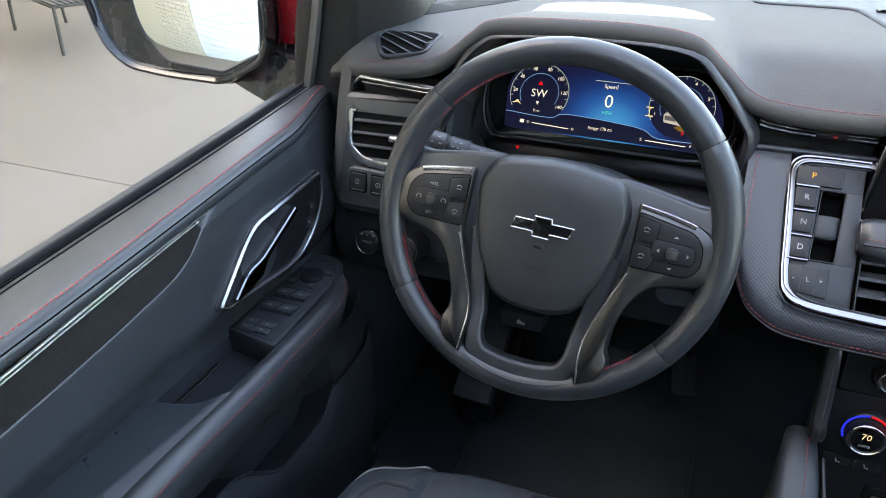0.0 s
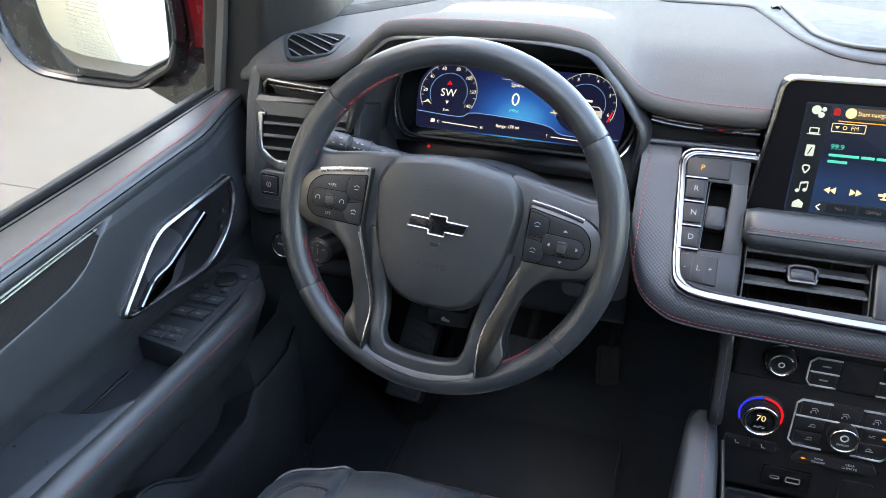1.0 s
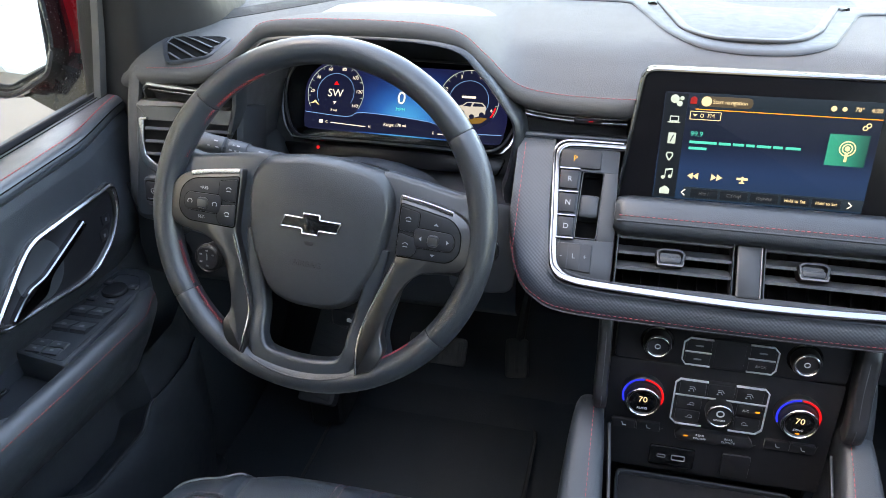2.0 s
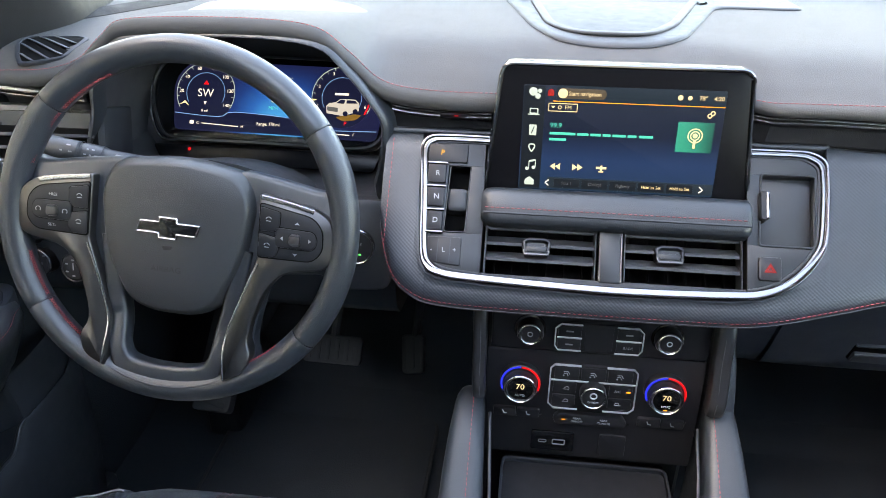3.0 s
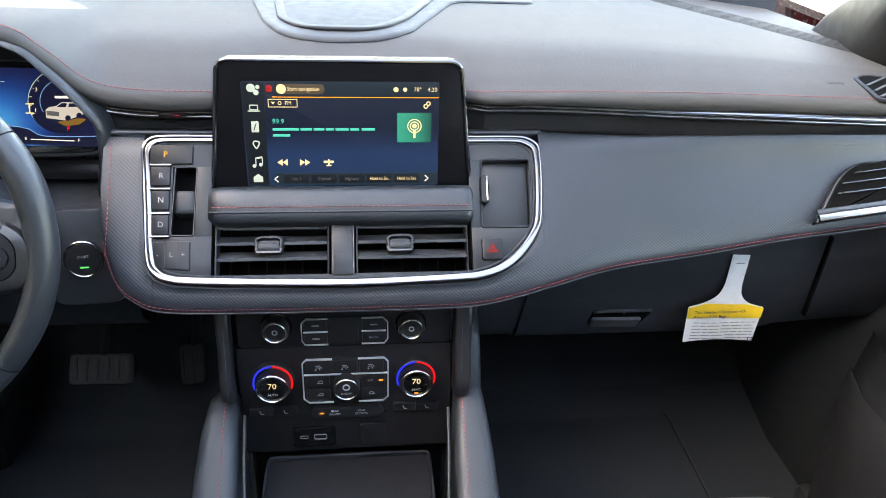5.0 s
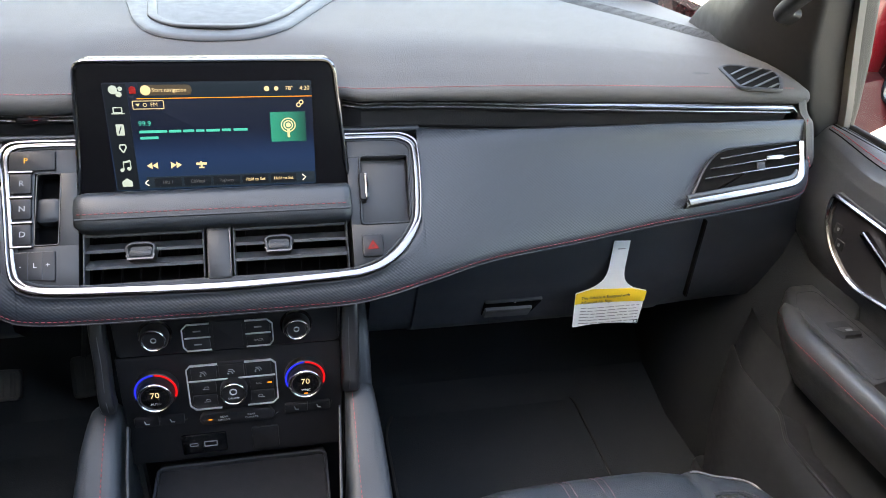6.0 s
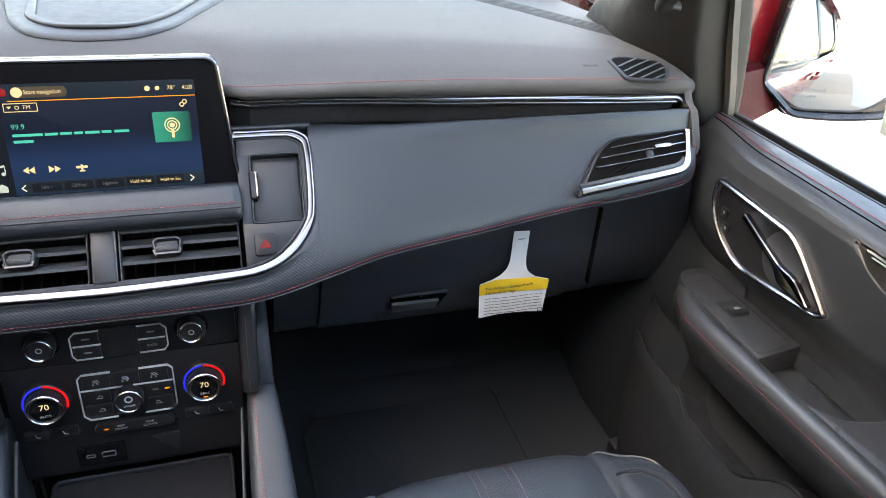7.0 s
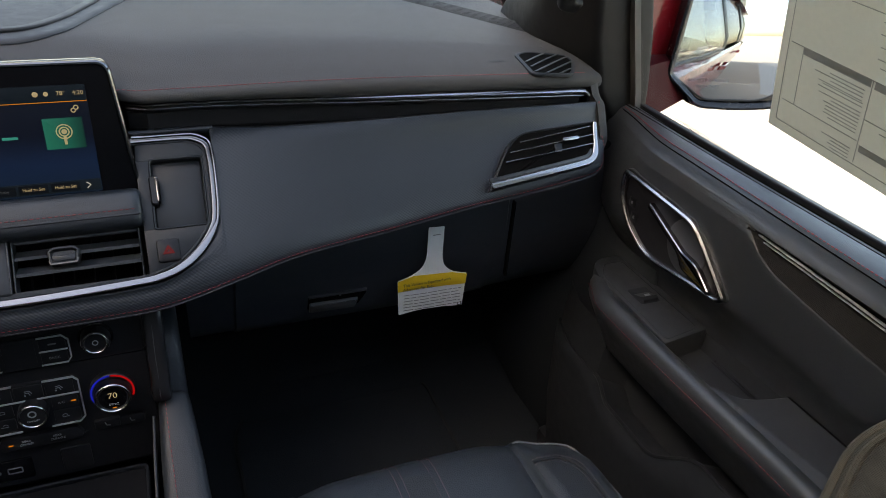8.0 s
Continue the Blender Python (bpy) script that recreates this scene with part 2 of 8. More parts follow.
TAN = surface("tan_canvas", (0.075, 0.060, 0.038), 0.85, grain=0.9, grain_scale=300, kind="weave")
CAMO = surface("mottled_canvas", (0.055, 0.047, 0.032), 0.9, grain=0.9, grain_scale=300, vary=0.7, kind="weave")
PANE = glass("clear_pane", (0.95, 0.97, 0.96))
PRIVACY = glass("privacy_pane", (0.20, 0.21, 0.21))
G_WHITE = glow("lit_white", (1.0, 0.98, 0.92), 1.0)
G_ICON = glow("lit_icon_grey", (0.62, 0.78, 0.76), 0.8)
G_AMBER = glow("lit_amber", (1.0, 0.50, 0.05), 1.2)
G_CREAM = glow("lit_cream", (1.0, 0.82, 0.50), 0.9)
G_RED = glow("lit_red", (1.0, 0.012, 0.02), 1.0)
G_REDDIM = glow("lit_red_dim", (0.8, 0.05, 0.05), 0.3)
G_BLUE = glow("lit_blue", (0.01, 0.03, 1.0), 1.1)
G_CYAN = glow("lit_cyan", (0.05, 0.75, 0.62), 0.8)
G_GREEN = glow("lit_green", (0.05, 0.9, 0.2), 1.0)
G_DIM = glow("lit_dim", (0.25, 0.28, 0.32), 0.35)
G_ORANGE = glow("lit_orange", (1.0, 0.35, 0.04), 1.2)
G_NAVY = glow("lit_navy", (0.010, 0.014, 0.05), 0.7)
G_CAR = glow("lit_silver", (0.80, 0.80, 0.80), 0.62)
G_GLOW = glow("lit_amber_pool", (0.45, 0.26, 0.06), 0.4)
G_LINE = glow("lit_line_blue", (0.20, 0.45, 0.9), 0.8)


# ---- mesh helpers ----
WORLD_OF = {}


def thing(name, label, category, at=(0, 0, 0), group="", kind=""):
    ob = new(name)
    ob.location = at
    WORLD_OF[ob] = Matrix.Translation(at)
    return tagged(ob, label, category, group, kind)


def part(name, bm, material, parent=None, label="", m=None, sharp=24.0, kind=""):
    if m is not None:
        bm.transform(m)
    bmesh.ops.recalc_face_normals(bm, faces=bm.faces[:])
    me = bpy.data.meshes.new(name)
    bm.to_mesh(me)
    bm.free()
    me.shade_smooth()
    me.set_sharp_from_angle(angle=radians(sharp))
    me.materials.append(material)
    ob = new(name, me)
    WORLD_OF[ob] = Matrix.Identity(4)
    if parent is not None:
        ob.parent = parent
        ob.matrix_parent_inverse = WORLD_OF[parent].inverted()
    if label or kind:
        tagged(ob, label, kind=kind)
    return ob


def axes(origin, right, up):
    """A frame: its x runs to the right, y up, z out towards the viewer."""
    r = Vector(right).normalized()
    u = Vector(up)
    u = (u - r * u.dot(r)).normalized()
    o = r.cross(u)
    m = Matrix.Identity(4)
    for i in range(3):
        m[i][0], m[i][1], m[i][2], m[i][3] = r[i], u[i], o[i], origin[i]
    return m


def spline(pts, n=8, closed=False):
    """A smooth curve through the points (Catmull-Rom), n steps a span."""
    p = [np.array(q, float) for q in pts]
    k = len(p)
    out = []
    for i in range(k if closed else k - 1):
        if closed:
            a, b, c, d = p[i - 1], p[i], p[(i + 1) % k], p[(i + 2) % k]
        else:
            a, b, c, d = p[max(i - 1, 0)], p[i], p[i + 1], p[min(i + 2, k - 1)]
        for j in range(n):
            s = j / n
            out.append(0.5 * (2 * b + (c - a) * s + (2 * a - 5 * b + 4 * c - d) * s * s + (3 * b - a - 3 * c + d) * s ** 3))
    if not closed:
        out.append(p[-1])
    return out


def graph(pairs, n=10):
    """A function through (x, value) pairs, smooth between them."""
    c = np.array(spline(pairs, n))
    return lambda x: float(np.interp(x, c[:, 0], c[:, 1]))


def step(a, b, x):
    s = min(1.0, max(0.0, (x - a) / (b - a)))
    return s * s * (3 - 2 * s)


def loft(rings, closed=True, caps=(True, True), loop=False):
    """A skin over rings of equal length. loop joins the last ring to the first."""
    bm = bmesh.new()
    vs = [[bm.verts.new(tuple(float(c) for c in p)) for p in ring] for ring in rings]
    n = len(vs[0])
    for i in range(len(vs) if loop else len(vs) - 1):
        a, b = vs[i], vs[(i + 1) % len(vs)]
        for j in range(n if closed else n - 1):
            k = (j + 1) % n
            bm.faces.new((a[j], a[k], b[k], b[j]))
    if not loop and closed:
        if caps[0]:
            bm.faces.new(vs[0][::-1])
        if caps[1]:
            bm.faces.new(vs[-1])
    return bm


def add(bm, other):
    """Joins another bmesh into bm."""
    me = bpy.data.meshes.new("joined")
    other.to_mesh(me)
    other.free()
    bm.from_mesh(me)
    bpy.data.meshes.remove(me)
    return bm


def inset(outline, d):
    """The outline moved inwards by d (counter-clockwise outline)."""
    n = len(outline)
    out = []
    for i in range(n):
        a, b, c = (np.array(outline[k][:2], float) for k in (i - 1, i, (i + 1) % n))
        e, f = b - a, c - b
        ne = np.array((-e[1], e[0])) / (np.linalg.norm(e) + 1e-12)
        nf = np.array((-f[1], f[0])) / (np.linalg.norm(f) + 1e-12)
        s = ne + nf
        s /= max(0.35, np.linalg.norm(s))
        out.append(b + s * d / max(0.6, float(s @ ne)))
    return out


def area2(outline):
    return sum(outline[i - 1][0] * outline[i][1] - outline[i][0] * outline[i - 1][1] for i in range(len(outline)))


def rounded(points, r, n=5):
    """The polygon with its corners rounded, counter-clockwise. r: one radius or one a corner."""
    pts = [np.array(p, float) for p in points]
    radii = list(r) if isinstance(r, (tuple, list)) else [r] * len(pts)
    if area2(pts) < 0:
        pts, radii = pts[::-1], radii[::-1]
    out = []
    for i, b in enumerate(pts):
        a, c = pts[i - 1], pts[(i + 1) % len(pts)]
        la, lc = np.linalg.norm(a - b), np.linalg.norm(c - b)
        q = min(radii[i], 0.48 * la, 0.48 * lc)
        p0, p1 = b + (a - b) / la * q, b + (c - b) / lc * q
        for j in range(n + 1):
            s = j / n
            out.append((1 - s) ** 2 * p0 + 2 * s * (1 - s) * b + s * s * p1)
    return out


def rrect(w, h, r, cx=0.0, cy=0.0, n=4):
    return rounded([(cx - w / 2, cy - h / 2), (cx + w / 2, cy - h / 2), (cx + w / 2, cy + h / 2), (cx - w / 2, cy + h / 2)], r, n)


def circle(r, n=24, cx=0.0, cy=0.0):
    return [(cx + r * math.cos(2 * math.pi * i / n), cy + r * math.sin(2 * math.pi * i / n)) for i in range(n)]


def lift(outline, z):
    return [(p[0], p[1], z) for p in outline]


def plate(outline, z0, z1, bevel=0.001):
    """A slab with a rounded upper edge."""
    b = min(bevel, (z1 - z0) * 0.9)
    return loft([lift(outline, z0), lift(outline, z1 - b), lift(inset(outline, b * 0.3), z1 - b * 0.3), lift(inset(outline, b), z1)])


def dome(outline, heights):
    """Rings of (inset, height) over one outline: cushions, caps, covers."""
    return loft([lift(inset(outline, d), z) for d, z in heights])


def cushion(outline, heights):
    """Rings of (scale, height) that shrink towards the outline's middle."""
    c = np.mean([np.array(p[:2], float) for p in outline], axis=0)
    return loft([lift([c + (np.array(p[:2], float) - c) * k for p in outline], z) for k, z in heights])


def frame_ring(outline, width, z0, z1, bevel=0.001):
    """A flat border that follows an outline, width inwards."""
    i = inset(outline, width)
    return loft([lift(outline, z0), lift(outline, z1 - bevel), lift(inset(outline, bevel), z1), lift(inset(outline, width - bevel), z1), lift(i, z1 - bevel), lift(i, z0)], loop=True)


def disc(r, z0, z1, bevel=0.001, n=28, cx=0.0, cy=0.0):
    return plate(circle(r, n, cx, cy), z0, z1, bevel)


def box(x0, x1, y0, y1, z0, z1, bevel=0.0):
    r = max(bevel, 1e-4)
    if bevel:
        o = rrect(x1 - x0, y1 - y0, r * 1.8, (x0 + x1) / 2, (y0 + y1) / 2, 3)
        return loft([lift(inset(o, r), z0), lift(inset(o, r * 0.3), z0 + r * 0.3), lift(o, z0 + r), lift(o, z1 - r), lift(inset(o, r * 0.3), z1 - r * 0.3), lift(inset(o, r), z1)])
    return loft([[(x0, y0, z), (x1, y0, z), (x1, y1, z), (x0, y1, z)] for z in (z0, z1)])


def sweep(path, section, up=(0, 0, 1), closed=False, caps=(True, True)):
    """A section (x across, y along up) carried along a path; section may be a function of 0..1."""
    p = [Vector([float(c) for c in q]) for q in path]
    n = len(p)
    rings = []
    for i, q in enumerate(p):
        t = (p[(i + 1) % n] - p[i - 1]) if closed else (p[min(i + 1, n - 1)] - p[max(i - 1, 0)])
        t.normalize()
        u = Vector(up)
        u = (u - t * u.dot(t)).normalized()
        side = t.cross(u)
        s = section(i / (n - 1)) if callable(section) else section
        rings.append([q + side * a + u * b for a, b in s])
    return loft(rings, True, caps, loop=closed)


def tube(path, r, n=8, closed=False):
    up = (0.13, 0.21, 0.97)
    return sweep(path, circle(r, n), up, closed)


def stitches(path, length=0.0042, gap=0.0018, r=0.00055, lift_by=(0, 0, 0)):
    """A row of sewn stitches along a path, each a small raised bar."""
    p = np.array([[float(c) for c in q] for q in path]) + np.array(lift_by)
    seg = np.linalg.norm(np.diff(p, axis=0), axis=1)
    along = np.concatenate(([0], np.cumsum(seg)))
    bm = bmesh.new()
    s = 0.0
    while s + length < along[-1]:
        a = Vector([np.interp(s, along, p[:, k]) for k in range(3)])
        b = Vector([np.interp(s + length, along, p[:, k]) for k in range(3)])
        t = (b - a).normalized()
        w = t.orthogonal().normalized()
        v = t.cross(w)
        rings = []
        for q, k in ((a, 0.45), (a + t * length * 0.25, 1.0), (b - t * length * 0.25, 1.0), (b, 0.45)):
            rings.append([bm.verts.new(q + (w * x + v * y) * r * k) for x, y in ((1, 0), (0, 1), (-1, 0), (0, -1))])
        for i in range(3):
            for j in range(4):
                bm.faces.new((rings[i][j], rings[i][(j + 1) % 4], rings[i + 1][(j + 1) % 4], rings[i + 1][j]))
        bm.faces.new(rings[0][::-1])
        bm.faces.new(rings[-1])
        s += length + gap
    return bm


def writing(name, words, size, m, material, parent, x=0.0, y=0.0, z=0.0, align="CENTER", squeeze=1.0, label=""):
    """Words in the built-in font, as a thin raised mesh in the frame m."""
    cu = bpy.data.curves.new(name, "FONT")
    cu.body, cu.size, cu.extrude, cu.align_x, cu.align_y, cu.resolution_u = words, size, 0.00012, align, "CENTER", 3
    ob = bpy.data.objects.new(name, cu)
    scene.collection.objects.link(ob)
    me = bpy.data.meshes.new_from_object(ob.evaluated_get(bpy.context.evaluated_depsgraph_get()))
    bpy.data.objects.remove(ob)
    bpy.data.curves.remove(cu)
    bm = bmesh.new()
    bm.from_mesh(me)
    bpy.data.meshes.remove(me)
    bm.transform(m @ Matrix.Translation((x, y, z)) @ Matrix.Diagonal((squeeze, 1, 1, 1)))
    return part(name, bm, material, parent, label)


def bar(name, w, h, m, material, parent, x=0.0, y=0.0, z=0.0, r=0.0006):
    return part(name, plate(rrect(w, h, min(r, w / 2.2, h / 2.2), x, y, 2), z, z + 0.0003, 0.0001), material, parent, m=m)


def polyline(name, pts, width, m, material, parent, z=0.0, closed=False):
    path = [(p[0], p[1], z) for p in pts]
    sec = [(-width / 2, 0), (width / 2, 0), (width / 2, 0.0003), (-width / 2, 0.0003)]
    return part(name, sweep(path, sec, (0, 0, 1), closed), material, parent, m=m)


def arc(r, a0, a1, n=24, cx=0.0, cy=0.0):
    return [(cx + r * math.cos(radians(a0 + (a1 - a0) * i / n)), cy + r * math.sin(radians(a0 + (a1 - a0) * i / n))) for i in range(n + 1)]


MIRROR_X = Matrix.Diagonal((-1, 1, 1, 1))


# ---- setting: ground, unseen sun-blocking canopy, walls ----
GROUND_Z = -0.65


def joined_boxes(rows):
    bm = bmesh.new()
    for r in rows:
        add(bm, box(*r))
    return bm


def build_setting():
    tagged(part("ground", loft([[(x, y, GROUND_Z) for x in np.linspace(-400, 400, 9)] for y in np.linspace(-400, 400, 9)], closed=False), PALE_GROUND),
           "pale sunlit concrete ground around the car", "ground", kind="structure")
    slab = thing("pavement", "beige smooth concrete slab with thin saw-cut joints", "floor", (-6, 0, GROUND_Z), kind="structure")
    xs, ys = [-13.0, -9.2, -1.0, 2.2], [-6.7, -3.6, -0.9, 1.93, 5.9, 8.9, 12.0]
    for i in range(len(xs) - 1):
        for j in range(len(ys) - 1):
            part("concrete_panel", box(xs[i] + 0.004, xs[i + 1] - 0.004, ys[j] + 0.004, ys[j + 1] - 0.004, GROUND_Z + 0.002, GROUND_Z + 0.02, 0.004), CONCRETE, slab)
    # unseen slab, added to keep direct sun off car and pavement
    tagged(part("canopy", joined_boxes([(-17.0, -4.6, -9.5, 12.0, 6.4, 6.7, 0.02)]), WHITE_WALL), "unseen white canopy slab added to block the sun", "canopy", kind="structure")
    # out of view; its height closes off the bright sky under the canopy
    tagged(part("wall_side", joined_boxes([(-13.3, -13.0, -7.2, 12.0, GROUND_Z, 6.40, 0.02)]), LIMESTONE), "unseen limestone wall, raised to block bright low sky", "wall", kind="structure")
    tagged(part("wall_front", joined_boxes([(-13.0, -5.0, 12.0, 12.3, GROUND_Z, 3.0, 0.02)]), LIMESTONE), "low limestone wall across the covered drive", "wall", kind="structure")
    wall = thing("wall_back", "limestone block wall beside a white garage door", "wall", (-8, -6.8, GROUND_Z), kind="structure")
    part("wall_core", box(-12.9, -4.3, -7.1, -6.75, GROUND_Z, 4.9), LIMESTONE, wall)
    part("wall_core", box(-4.3, 0.3, -7.3, -7.0, GROUND_Z, 4.9), LIMESTONE, wall)
    rng = random.Random(5)
    z = GROUND_Z + 0.02
    while z < 4.6:
        h = rng.choice((0.18, 0.24, 0.30))
        x = -7.2
        while x < -4.35:
            w = min(rng.uniform(0.3, 0.62), -4.3 - x)
            part("stone", box(x + 0.008, x + w - 0.008, -6.76, -6.70 + rng.uniform(0, 0.02), z + 0.008, z + h - 0.008, 0.012), LIMESTONE, wall)
            x += w
        z += h
    garage = thing("garage_door", "white ribbed sectional garage door, closed", "door", (-2.4, -6.8, GROUND_Z), kind="structure")
    for k in range(15):
        z0 = GROUND_Z + 0.33 * k
        part("door_panel", box(-4.28, 0.2, -6.9, -6.84, z0 + 0.006, z0 + 0.324, 0.012), WHITE_WALL, garage)


build_setting()


def bench(at):
    b = thing("metal_bench", "dark steel bench with a slatted mesh seat on slim legs", "bench")
    x, y, g = 0.0, 0.0, 0.0
    for k in range(9):
        part("slat", box(x - 0.75, x + 0.75, y - 0.24 + 0.055 * k, y - 0.2 + 0.055 * k, g + 0.43, g + 0.445, 0.004), STEEL, b)
    for sx in (-0.72, 0.72):
        for sy in (-0.23, 0.24):
            part("leg", tube([(x + sx, y + sy, g + 0.43), (x + sx * 1.03, y + sy * 1.1, g)], 0.017, 8), STEEL, b)
        part("rail", tube([(x + sx, y - 0.24, g + 0.42), (x + sx, y + 0.26, g + 0.42)], 0.015, 8), STEEL, b)
    part("rail", tube([(x - 0.73, y - 0.24, g + 0.42), (x + 0.73, y - 0.24, g + 0.42)], 0.015, 8), STEEL, b)
    b.matrix_world = pose(at[0], at[1], GROUND_Z + 0.02, 0, 0, at[2])
    return b


bench((-6.62, 4.56, -25.0))


def truck(name, x, y, paint, turn, label):
    """A parked pickup, far off."""
    t = thing(name, label, "truck", (0, 0, GROUND_Z), group="parked trucks")
    side = [(-2.7, 0.45), (2.75, 0.45), (2.8, 0.95), (1.6, 1.12), (0.85, 1.75), (-0.75, 1.78), (-0.95, 1.2), (-2.75, 1.15)]
    o = rounded(side, 0.12, 3)
    up = axes((0, 0, 0), (1, 0, 0), (0, 0, 1))
    part("body", plate(o, -0.95, 0.95, 0.08), paint, t, m=up)
    for zz in (-0.965, 0.965):
        part("window", plate(rounded([(-0.65, 1.22), (1.2, 1.2), (0.72, 1.66), (-0.62, 1.68)], 0.05, 3), -0.01, 0.01, 0.004), CAR_GLASS, t, m=up @ Matrix.Translation((0, 0, zz)))
        for wx in (-1.7, 1.75):
            w = part("tyre", disc(0.4, -0.13, 0.13, 0.04, 20), RUBBER, t, m=up @ Matrix.Translation((wx, 0.4, zz * 0.9)))
            part("rim", disc(0.24, -0.14, 0.14, 0.02, 16), BRIGHT, w, m=up @ Matrix.Translation((wx, 0.4, zz * 0.9)))
    t.matrix_world = pose(x, y, GROUND_Z, 0, 0, turn)
    return t


first_truck = truck("parked_truck", 14, -34, WHITE_CAR, 80, "white pickup truck parked in a far row")
for k in range(1, 6):
    copy_thing(first_truck, pose(14 + 4.2 * k, -34 - 1.2 * k, GROUND_Z, 0, 0, 80))
copy_thing(first_truck, pose(9.6, -33, GROUND_Z, 0, 0, 80))


def light_pole(x, y):
    p = thing("light_pole", "tall thin steel lot light pole, far away", "light pole", (x, y, GROUND_Z))
    part("pole", tube([(x, y, GROUND_Z), (x, y, 6.8)], 0.08, 10), STEEL, p)
    part("arm", tube([(x, y, 6.7), (x + 1.0, y, 6.9)], 0.04, 8), STEEL, p)
    part("lamp_head", box(x + 0.7, x + 1.4, y - 0.15, y + 0.15, 6.85, 7.0, 0.03), STEEL, p)


light_pole(10, -37)


# ---- car shell ----
def build_shell():
    car = thing("car_body", "red metallic SUV body shell closing the cabin", "car body", (0, -1, GROUND_Z))
    part("floor_pan", box(-0.98, 0.98, -3.3, 1.0, -0.13, -0.075), CARPET, car)
    part("firewall", loft([[(-0.9, 0.50, -0.1), (-0.9, 0.62, 0.1), (-0.9, 0.70, 0.80)], [(0.9, 0.50, -0.1), (0.9, 0.62, 0.1), (0.9, 0.70, 0.80)]], closed=False), CARPET, car, "black carpeted firewall")
    lining = lambda x, y: 1.17 + 0.03 * math.cos(x * 1.6) - 0.02 * step(-0.5, -0.2, y)
    # roof strips leave an unseen opening, added to let sky light in
    for nm, up, wide, mt, words in (("headliner", 0.0, 0.78, HEADLINER, "light grey cloth headliner"), ("roof", 0.055, 0.84, RED_PAINT, "red roof skin")):
        for x0, x1, y0, y1 in ((-wide, -0.50, -3.15, -0.22), (0.50, wide, -3.15, -0.22), (-0.50, 0.50, -0.30, -0.22), (-0.50, 0.50, -3.15, -0.80)):
            part(nm, loft([[(x, y, lining(x, y) + up + 0.01 * up * math.cos(x)) for x in np.linspace(x0, x1, 8)] for y in np.linspace(y0, y1, 8)], closed=False), mt, car, words)
    # clear pane over that added opening
    roof_pane = part("added_roof_pane", loft([[(x, y, lining(x, y) + 0.045) for x in np.linspace(-0.51, 0.51, 8)] for y in np.linspace(-0.81, -0.29, 8)], closed=False), PANE, car, "clear pane over a roof opening added for sky light")
    roof_pane.visible_shadow = False
    part("rear_wall", box(-0.98, 0.98, -3.3, -3.2, -0.1, 0.62), PLASTIC, car)
    tail = part("rear_pane", loft([[(x, -3.26 - 0.02 * math.cos(x), 0.60) for x in np.linspace(-0.94, 0.94, 9)], [(x * 0.86, -3.12, 1.20) for x in np.linspace(-0.94, 0.94, 9)]], closed=False), PRIVACY, car, "dark tinted rear glass")
    tail.visible_shadow = False
    part("rear_seat_back", box(-0.72, 0.72, -2.05, -1.85, -0.05, 0.66, 0.05), LEATHER, car, "black leather rear bench")
    for s in (-1, 1):
        m = Matrix.Diagonal((s, 1, 1, 1))
        sec = [(0.945, 0.672), (0.985, 0.655), (1.005, 0.60), (1.022, 0.45), (1.03, 0.30), (1.02, 0.05), (0.99, -0.30), (0.97, -0.34)]
        ys = (-3.3, -2.2, -1.0, -0.7, -0.5, -0.35, -0.2, 0.02)
        part("side_panel", loft([[(x - 0.03 * step(-2.2, -3.3, y), y, z - 0.055 * step(0.1, -0.7, y) * max(0.0, z - 0.3) / 0.37) for x, z in sec] for y in ys], closed=False), RED_PAINT, car, m=m)
        fender = [(0.945, 0.72), (0.99, 0.69), (1.01, 0.60), (1.03, 0.45), (1.04, 0.30), (1.03, 0.0)]
        part("fender", loft([[(x - 0.12 * step(0.9, 2.0, y), y, z + 0.03 * step(0.1, 0.6, y) - 0.1 * step(1.2, 2.0, y)) for x, z in fender] for y in (0.2, 0.5, 0.9, 1.3, 2.0)], closed=False), RED_PAINT, car, m=m)
        for y in (-1.02, -2.12):
            part("pillar", loft([[(0.90, y - 0.06, z), (0.935, y - 0.06, z), (0.935, y + 0.06, z), (0.90, y + 0.06, z)] if z < 0.7 else
                                 [(0.73, y - 0.05, z), (0.80, y - 0.05, z), (0.80, y + 0.05, z), (0.73, y + 0.05, z)] for z in (0.0, 0.66, 1.20)]), PILLAR, car, m=m)
        part("rear_quarter", loft([[(0.935, -2.6, z), (0.935, -3.25, z)] if z < 0.7 else [(0.80, -2.6, z), (0.80, -3.1, z)] for z in (0.6, 0.68, 1.2)], closed=False), RED_PAINT, car, m=m)
        for y0, y1 in ((-1.98, -1.1), (-2.62, -2.2)):
            pane = part("window_pane", loft([[(0.925, y0, 0.67), (0.925, y1, 0.67)], [(0.79, y0, 1.19), (0.79, y1, 1.19)]], closed=False), PRIVACY, car, "dark tinted rear side glass", m=m)
            pane.visible_shadow = False
        # windscreen pillar: a trim that leans back with the glass
        rings = []
